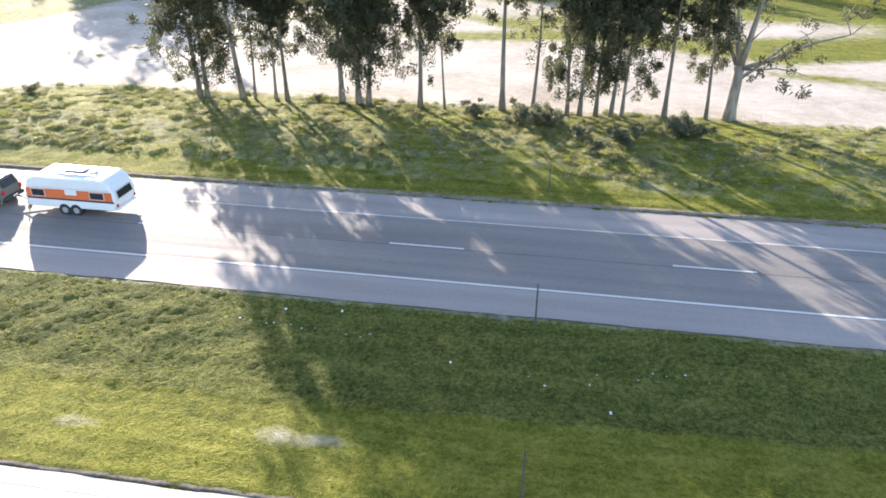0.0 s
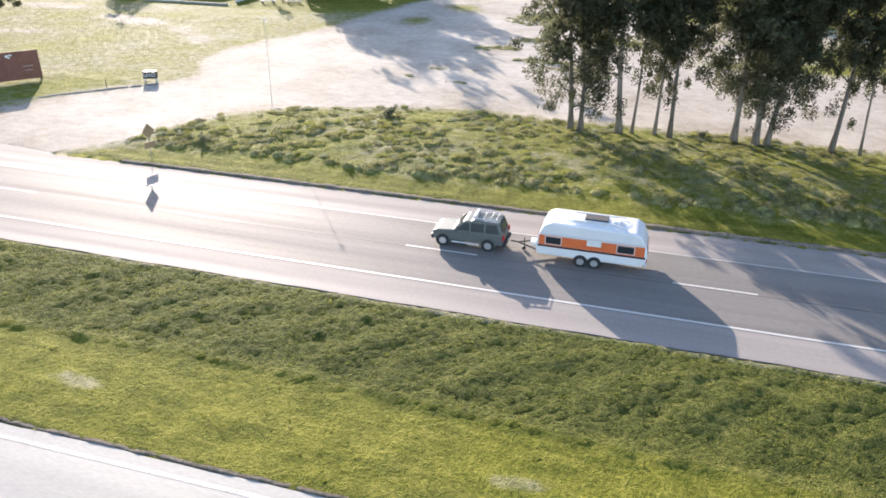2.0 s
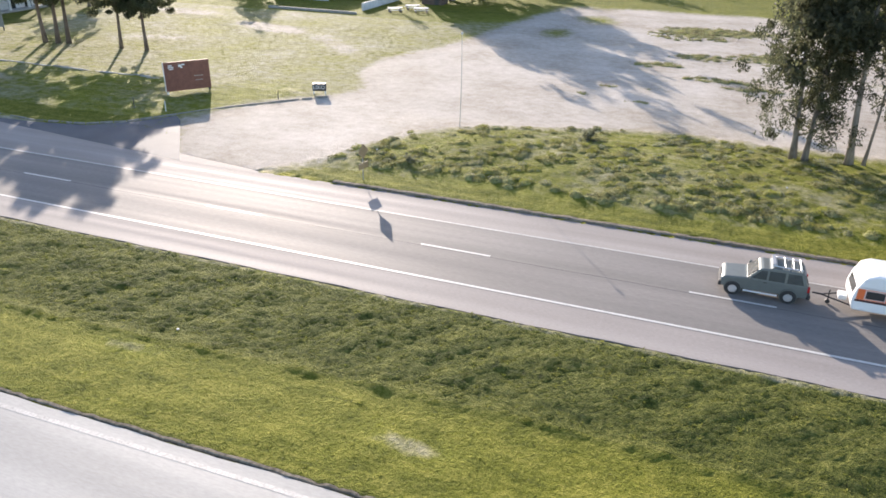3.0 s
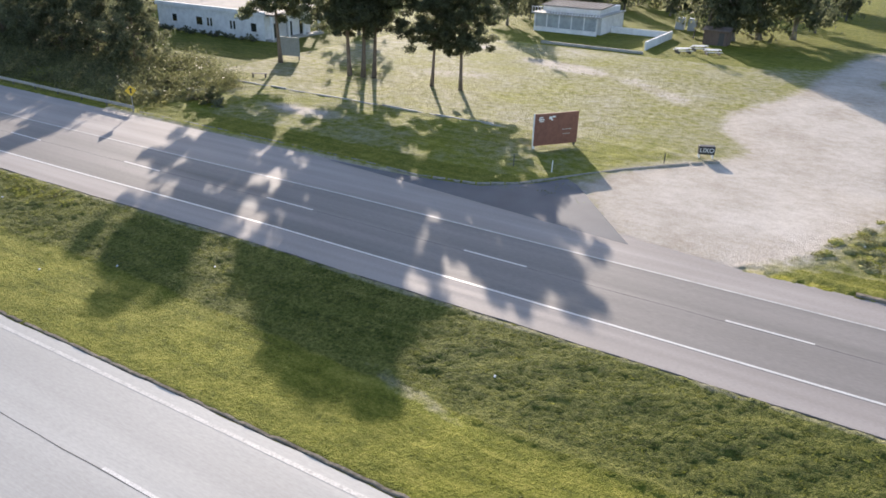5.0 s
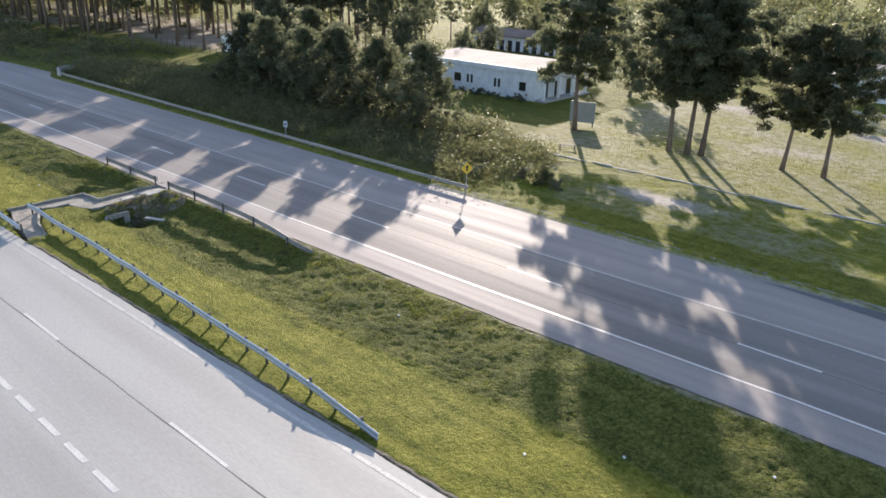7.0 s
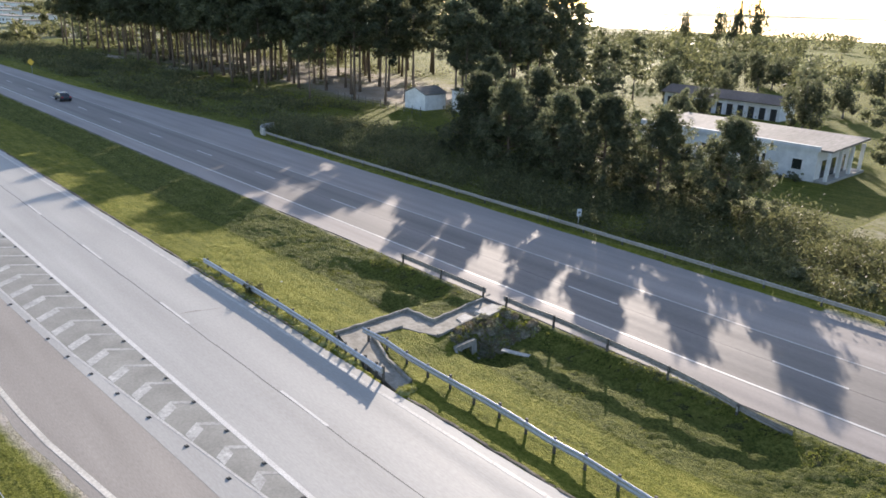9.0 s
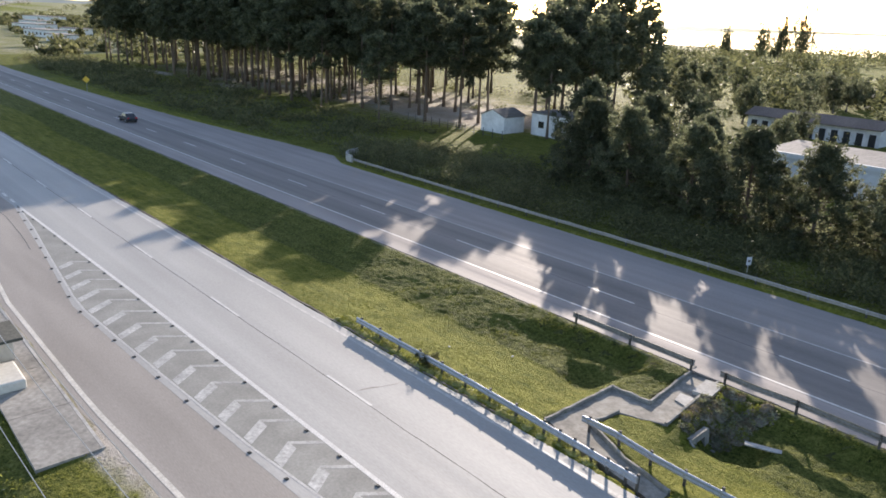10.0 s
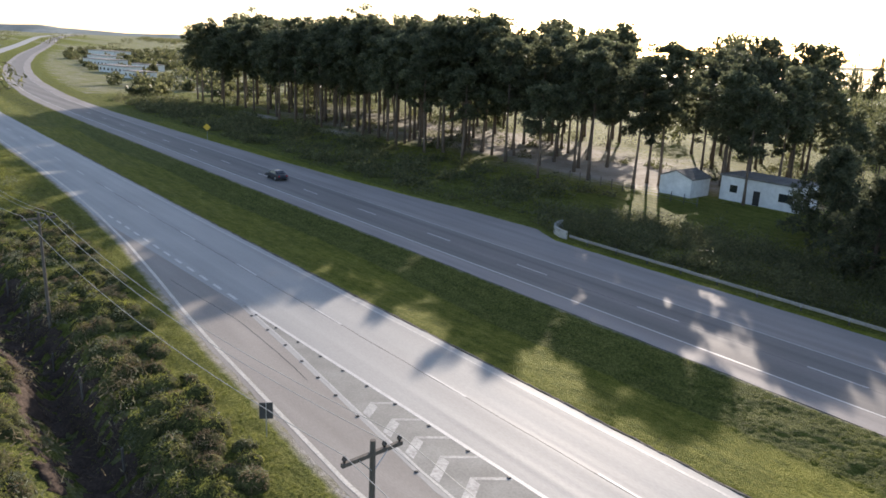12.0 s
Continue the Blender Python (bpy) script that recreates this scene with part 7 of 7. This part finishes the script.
def pitched(parent, x0, y0, x1, y1, z, rise, over=0.4, material=None, along="x"):
    """A gabled roof of some thickness."""
    m = material or M_ROOF
    x0, y0, x1, y1 = x0 - over, y0 - over, x1 + over, y1 + over
    b = Build()
    if along == "x":
        ym = (y0 + y1) / 2
        for t in (0.0, 0.12):
            b.add([(x0, y0, z + t), (x1, y0, z + t), (x1, ym, z + rise + t), (x0, ym, z + rise + t), (x1, y1, z + t), (x0, y1, z + t)], [(0, 1, 2, 3), (3, 2, 4, 5)])
        b.add([(x0, y0, z), (x1, y0, z), (x1, y0, z + 0.12), (x0, y0, z + 0.12)], [(0, 1, 2, 3)])
    else:
        xm = (x0 + x1) / 2
        for t in (0.0, 0.12):
            b.add([(x0, y0, z + t), (x0, y1, z + t), (xm, y1, z + rise + t), (xm, y0, z + rise + t), (x1, y1, z + t), (x1, y0, z + t)], [(3, 2, 1, 0), (5, 4, 2, 3)])
        b.add([(x0, y0, z), (xm, y0, z + rise), (x1, y0, z), (x1, y0, z + 0.12), (xm, y0, z + rise + 0.12), (x0, y0, z + 0.12)], [(0, 1, 4, 5), (1, 2, 3, 4)])
    return part("roof", b, m, parent)


ha = thing("house", pose(0, 0, 0), "long white single-storey house with a low grey roof and columned porch", "house")
part("wall", Build().box(-168.0, 83.2, -0.4, -144.5, 93.5, 3.6), M_WHITEWALL, ha)
part("parapet", Build().box(-168.2, 82.95, 3.6, -144.3, 83.35, 4.2), M_WHITEWALL, ha)
part("roof", Build().add([(-168.2, 83.36, 3.85), (-143.0, 83.36, 3.85), (-143.0, 95.4, 4.25), (-168.2, 95.4, 4.25), (-168.2, 83.36, 3.62), (-143.0, 83.36, 3.62), (-143.0, 95.4, 4.0), (-168.2, 95.4, 4.0)],
                       [(0, 1, 2, 3), (7, 6, 5, 4), (0, 4, 5, 1), (1, 5, 6, 2), (2, 6, 7, 3), (3, 7, 4, 0)]), M_ROOF, ha)
for i in range(4):
    part("column", Build().box(-143.5, 83.4 + i * 3.6, -0.3, -143.15, 83.75 + i * 3.6, 3.62), M_WHITEWALL, ha)
part("porch_floor", Build().box(-144.45, 83.2, -0.3, -142.9, 95.0, 0.25), M_CONC, ha)
windows_on(ha, -164.5, 0, 1, 83.2, 1.3, 1.0, 1.1)
windows_on(ha, -159.0, 0, 1, 83.2, 1.2, 1.3, 1.2)
windows_on(ha, -156.6, 0.7, 2, 83.2, 1.2, 0.4, 1.2)
windows_on(ha, -151.6, 0.7, 2, 83.2, 1.2, 0.4, 1.2)
windows_on(ha, -147.2, 0, 1, 83.2, 1.2, 1.1, 1.2)
for i in range(3):
    part("door", Build().box(-144.52, 85.0 + i * 3.0, 0.25, -144.44, 86.2 + i * 3.0, 2.35), M_GLASS, ha, "dark glazed door")

for i in range(13):
    x = -167.2 + 1.75 * i
    shrub(x, 81.9 + 0.25 * math.sin(i * 2.3), i % 2, 0.5 + 0.12 * math.sin(i * 1.7), "low clipped grey-green shrub along the house wall", 50 * i)
hl = thing("row_house", pose(0, 0, 0), "long low white row house with dark panels for its shaded recesses and a brown roof", "house")
part("wall", Build().box(-192, 128.6, -0.4, -168.5, 135, 2.9), M_WHITEWALL, hl)
pitched(hl, -192, 128.2, -168.5, 135, 2.9, 1.3, 0.5, M_TILE)
# dark panels in place of the shaded recess behind white pillars, not doors
for i in range(11):
    part("door", Build().box(-191.2 + i * 2.1, 128.5, 0.0, -190.1 + i * 2.1, 128.65, 2.1), M_TRIM, hl)

hg = thing("shed", pose(0, 0, 0), "small white gabled shed on sandy ground", "shed")
part("wall", Build().box(-216.6, 81.0, -0.4, -211.0, 86.0, 2.7), M_WHITEWALL, hg)
part("gable", Build().add([(-216.6, 81.0, 2.7), (-211.0, 81.0, 2.7), (-213.8, 81.0, 3.8), (-216.6, 81.15, 2.7), (-211.0, 81.15, 2.7), (-213.8, 81.15, 3.8)], [(0, 1, 2), (5, 4, 3), (0, 3, 4, 1), (1, 4, 5, 2), (2, 5, 3, 0)]), M_WHITEWALL, hg)
pitched(hg, -216.6, 81.0, -211.0, 86.0, 2.72, 1.1, 0.25, None, "y")
hw = thing("cottage", pose(0, 0, 0), "white flat-roofed cottage beside the shed", "house")
part("wall", Build().box(-208.8, 85.4, -0.4, -196.8, 91.5, 3.6), M_WHITEWALL, hw)
part("roof", Build().box(-209.0, 85.2, 3.6, -196.6, 91.7, 3.85), M_ROOF, hw)
windows_on(hw, -207.2, 0, 1, 85.4, 1.3, 1.2, 1.1)
windows_on(hw, -199.6, 0, 1, 85.4, 1.2, 2.2, 1.2)
part("door", Build().box(-203.4, 85.32, 0.0, -202.4, 85.42, 2.1), M_TRIM, hw)
fw = thing("garden_fence", pose(0, 0, 0), "wire fence on thin posts before the sandy clearing", "fence")
for i in range(12):
    part("post", Build().box(-231 + i * 2.2, 76.2, -0.2, -230.92 + i * 2.2, 76.28, 1.5), M_POST, fw)
for z in (0.4, 0.8, 1.2):
    part("wire", Build().box(-231, 76.23, z, -206.7, 76.25, z + 0.02), M_WIRE, fw)

h2 = thing("house", pose(0, 0, 0), "pale house with a glazed veranda and a railed upper terrace", "house")
part("wall", Build().box(-118.0, 123.5, -0.4, -106.2, 135, 2.9), M_WHITEWALL, h2)
part("upper_wall", Build().box(-117.4, 124.6, 3.05, -107.0, 135, 3.95), M_WHITEWALL, h2)
part("roof", Build().add([(-117.8, 124.0, 3.96), (-106.6, 124.0, 3.96), (-106.6, 131.0, 4.25), (-117.8, 131.0, 4.25), (-117.8, 124.0, 4.1), (-106.6, 124.0, 4.1), (-106.6, 131.0, 4.39), (-117.8, 131.0, 4.39)],
                        [(3, 2, 1, 0), (4, 5, 6, 7), (0, 1, 5, 4), (1, 2, 6, 5), (2, 3, 7, 6), (3, 0, 4, 7)]), M_ROOF, h2)
for i in range(15):
    x = -117.7 + i * 0.78
    part("roof_rib", Build().add([(x, 124.0, 4.1), (x + 0.12, 124.0, 4.1), (x + 0.12, 131.0, 4.39), (x, 131.0, 4.39), (x, 124.0, 4.19), (x + 0.12, 124.0, 4.19), (x + 0.12, 131.0, 4.48), (x, 131.0, 4.48)],
                               [(3, 2, 1, 0), (4, 5, 6, 7), (0, 1, 5, 4), (1, 2, 6, 5), (2, 3, 7, 6), (3, 0, 4, 7)]), M_TILE, h2)
part("terrace", Build().box(-118.4, 121.4, 2.9, -105.9, 135.2, 3.05), M_CONC, h2)
part("veranda_base", Build().box(-117.8, 121.6, -0.3, -106.3, 121.8, 0.7), M_WHITEWALL, h2)
for i in range(6):
    part("column", Build().box(-117.8 + i * 2.26, 121.6, 0.7, -117.6 + i * 2.26, 121.8, 2.9), M_WHITEWALL, h2)
part("glazing", Build().box(-117.6, 121.68, 0.75, -106.5, 121.72, 2.85), M_VERANDA, h2, "pale reflecting veranda glazing")
for i in range(24):
    part("baluster", Build().box(-118.3 + i * 0.53, 121.5, 3.05, -118.22 + i * 0.53, 121.56, 3.95), M_SIGNWHITE, h2)
part("handrail", Build().box(-118.4, 121.46, 3.95, -106.0, 121.6, 4.03), M_SIGNWHITE, h2)
gw = thing("garden_wall", pose(0, 0, 0), "low pale wall round the house's yard", "wall")
part("wall_section", Build().box(-111.0, 109.4, -0.3, -94.6, 109.65, 0.35), M_CONC, gw)
part("wall_section", Build().box(-106.0, 128.0, -0.3, -95.6, 128.2, 1.0), M_WHITEWALL, gw)
part("wall_section", Build().box(-95.6, 113.5, -0.3, -95.3, 128.2, 1.2), M_WHITEWALL, gw)
for i, (x, y, t) in enumerate(((-88.5, 118.5, 35), (-86.0, 116.0, 28), (-90.0, 114.5, 40))):
    o = thing("picnic_table", pose(x, y, gz(x, y), 0, 0, t), "weathered pale wooden picnic table with benches", "picnic table", "tables on the grass")
    part("tabletop", Build().box(-1.2, -0.4, 0.7, 1.2, 0.4, 0.76), M_SIGNWHITE, o)
    for s in (-1, 1):
        part("seat", Build().box(-1.2, s * 0.85 - 0.15, 0.42, 1.2, s * 0.85 + 0.15, 0.47), M_SIGNWHITE, o)
        part("leg", Build().box(s * 0.9 - 0.05, -0.8, 0.0, s * 0.9 + 0.05, 0.8, 0.42).box(s * 0.9 - 0.05, -0.06, 0.4, s * 0.9 + 0.05, 0.06, 0.7), M_POLE, o)
hut = thing("hut", pose(-87.8, 127.0, gz(-87.8, 127.0)), "small brown wooden hut beside the yard", "hut")
part("wall", Build().box(-1.9, -1.5, -0.2, 1.9, 1.5, 2.2), M_HUTWOOD, hut)
for i in range(9):
    part("batten", Build().box(-1.88 + i * 0.46, -1.53, -0.2, -1.82 + i * 0.46, -1.502, 2.15), M_HUTWOOD, hut)
part("door", Build().box(0.5, -1.56, 0.0, 1.35, -1.535, 1.95), M_POST, hut, "dark plank door")
pitched(hut, -1.9, -1.5, 1.9, 1.5, 2.2, 0.45, 0.3, M_TILE)
part("gable", Build().add([(-1.9, -1.5, 2.2), (-1.9, 1.5, 2.2), (-1.9, 0.0, 2.6), (-1.8, -1.5, 2.2), (-1.8, 1.5, 2.2), (-1.8, 0.0, 2.6)], [(0, 1, 2), (5, 4, 3), (0, 3, 4, 1), (1, 4, 5, 2), (2, 5, 3, 0)]), M_HUTWOOD, hut)
part("gable", Build().add([(1.8, -1.5, 2.2), (1.8, 1.5, 2.2), (1.8, 0.0, 2.6), (1.9, -1.5, 2.2), (1.9, 1.5, 2.2), (1.9, 0.0, 2.6)], [(0, 1, 2), (5, 4, 3), (0, 3, 4, 1), (1, 4, 5, 2), (2, 5, 3, 0)]), M_HUTWOOD, hut)
for i in range(2):
    cb = thing("storage_cabinet", pose(-97.2 + 2.2 * i, 140.5, gz(-96, 140.5), 0, 0, 4 * i), "pale blue-grey upright storage cabinet beside the hut", "cabinet", "cabinets beside the hut")
    part("body", rounded(-0.75, -0.6, 0.0, 0.75, 0.6, 2.1, 0.04), M_PALEBLUE, cb)
    part("door", Build().box(-0.6, -0.625, 0.12, 0.6, -0.602, 1.98), M_PALEBLUE, cb)
bn = thing("bench", pose(-126.8, 63.5, gz(-126.8, 63.5), 0, 0, 25), "low weathered wooden bench on the lawn behind the wall", "bench")
part("seat", rounded(-0.9, -0.2, 0.42, 0.9, 0.2, 0.48, 0.015), M_POLE, bn)
for x in (-0.75, 0.75):
    part("leg", Build().box(x - 0.05, -0.17, -0.15, x + 0.05, 0.17, 0.42), M_POLE, bn)
pl = thing("utility_pole", pose(-92.5, 131.0, gz(-92.5, 131.0)), "leaning pale pole behind the picnic tables", "utility pole")
part("shaft", Build().tube([(0, 0, -0.3), (1.2, 0.3, 11.0)], [0.13, 0.08], 8), M_POLE, pl)

# far houses where the road bends away
for x, y, w, d, h, t in ((-508, 92, 16, 8, 3.2, 8), (-560, 98, 26, 10, 3.4, 12), (-640, 112, 30, 12, 3.8, 14), (-700, 128, 24, 12, 4.0, 15), (-770, 150, 34, 14, 5.0, 18), (-585, 120, 20, 9, 3.4, 10)):
    o = thing("far_house", pose(x, y, gz(x, y), 0, 0, t), "distant pale flat house beside the bend", "house", "houses beside the bend")
    part("wall", Build().box(-w / 2, -d / 2, -0.5, w / 2, d / 2, h), M_WHITEWALL, o)
    part("roof", Build().box(-w / 2 - 0.4, -d / 2 - 0.4, h, w / 2 + 0.4, d / 2 + 0.4, h + 0.35), M_ROOF, o)
    for i in range(int(w / 4)):
        part("window", Build().box(-w / 2 + 1.2 + 4 * i, -d / 2 - 0.05, 1.0, -w / 2 + 2.8 + 4 * i, -d / 2 + 0.05, 2.3), M_GLASS, o)

# scraps lying on the grass
rng = np.random.default_rng(91)
scrap = Build().add([(-0.12, -0.07, 0), (0.1, -0.09, 0.01), (0.13, 0.06, 0.03), (-0.09, 0.1, 0.0), (-0.1, -0.05, 0.07), (0.08, -0.06, 0.08), (0.1, 0.04, 0.09), (-0.06, 0.07, 0.06)],
                    [(3, 2, 1, 0), (4, 5, 6, 7), (0, 1, 5, 4), (1, 2, 6, 5), (2, 3, 7, 6), (3, 0, 4, 7)]).mesh("scrap")
for i_s, (x, y) in enumerate(((-9.5, 27.2), (-12.1, 26.9), (-4.0, 24.5), (2.5, 22.5), (-1.5, 21.5), (-60, 22.3), (-75, 24), (-93, 24.8), (-98, 22.2), (-113, 24.5), (-152.2, 21.2), (-155, 18.5), (-101, 19.5), (-87.6, 60.3), (-33, 51), (-62, 48)) + tuple((-14.5 + 0.46 * i + 0.2 * math.sin(7 * i), 25.9 - 0.02 * i + 0.22 * math.sin(3.1 * i)) for i in range(16)) + tuple((-1.0 + 0.55 * i + 0.3 * math.sin(5 * i), 23.8 + 0.1 * i + 0.3 * math.sin(2.3 * i)) for i in range(15))):
    tagged(part("scrap", scrap, M_RUBBLE, None, m=pose(x, y, gz(x, y) + 0.06, 0, 0, rng.uniform(0, 360)) @ Matrix.Scale(0.65 if i_s < 16 else 0.3 + 0.12 * math.sin(i_s * 1.9), 4)), "small pale scrap of litter on the grass", "litter", "litter on the grass")
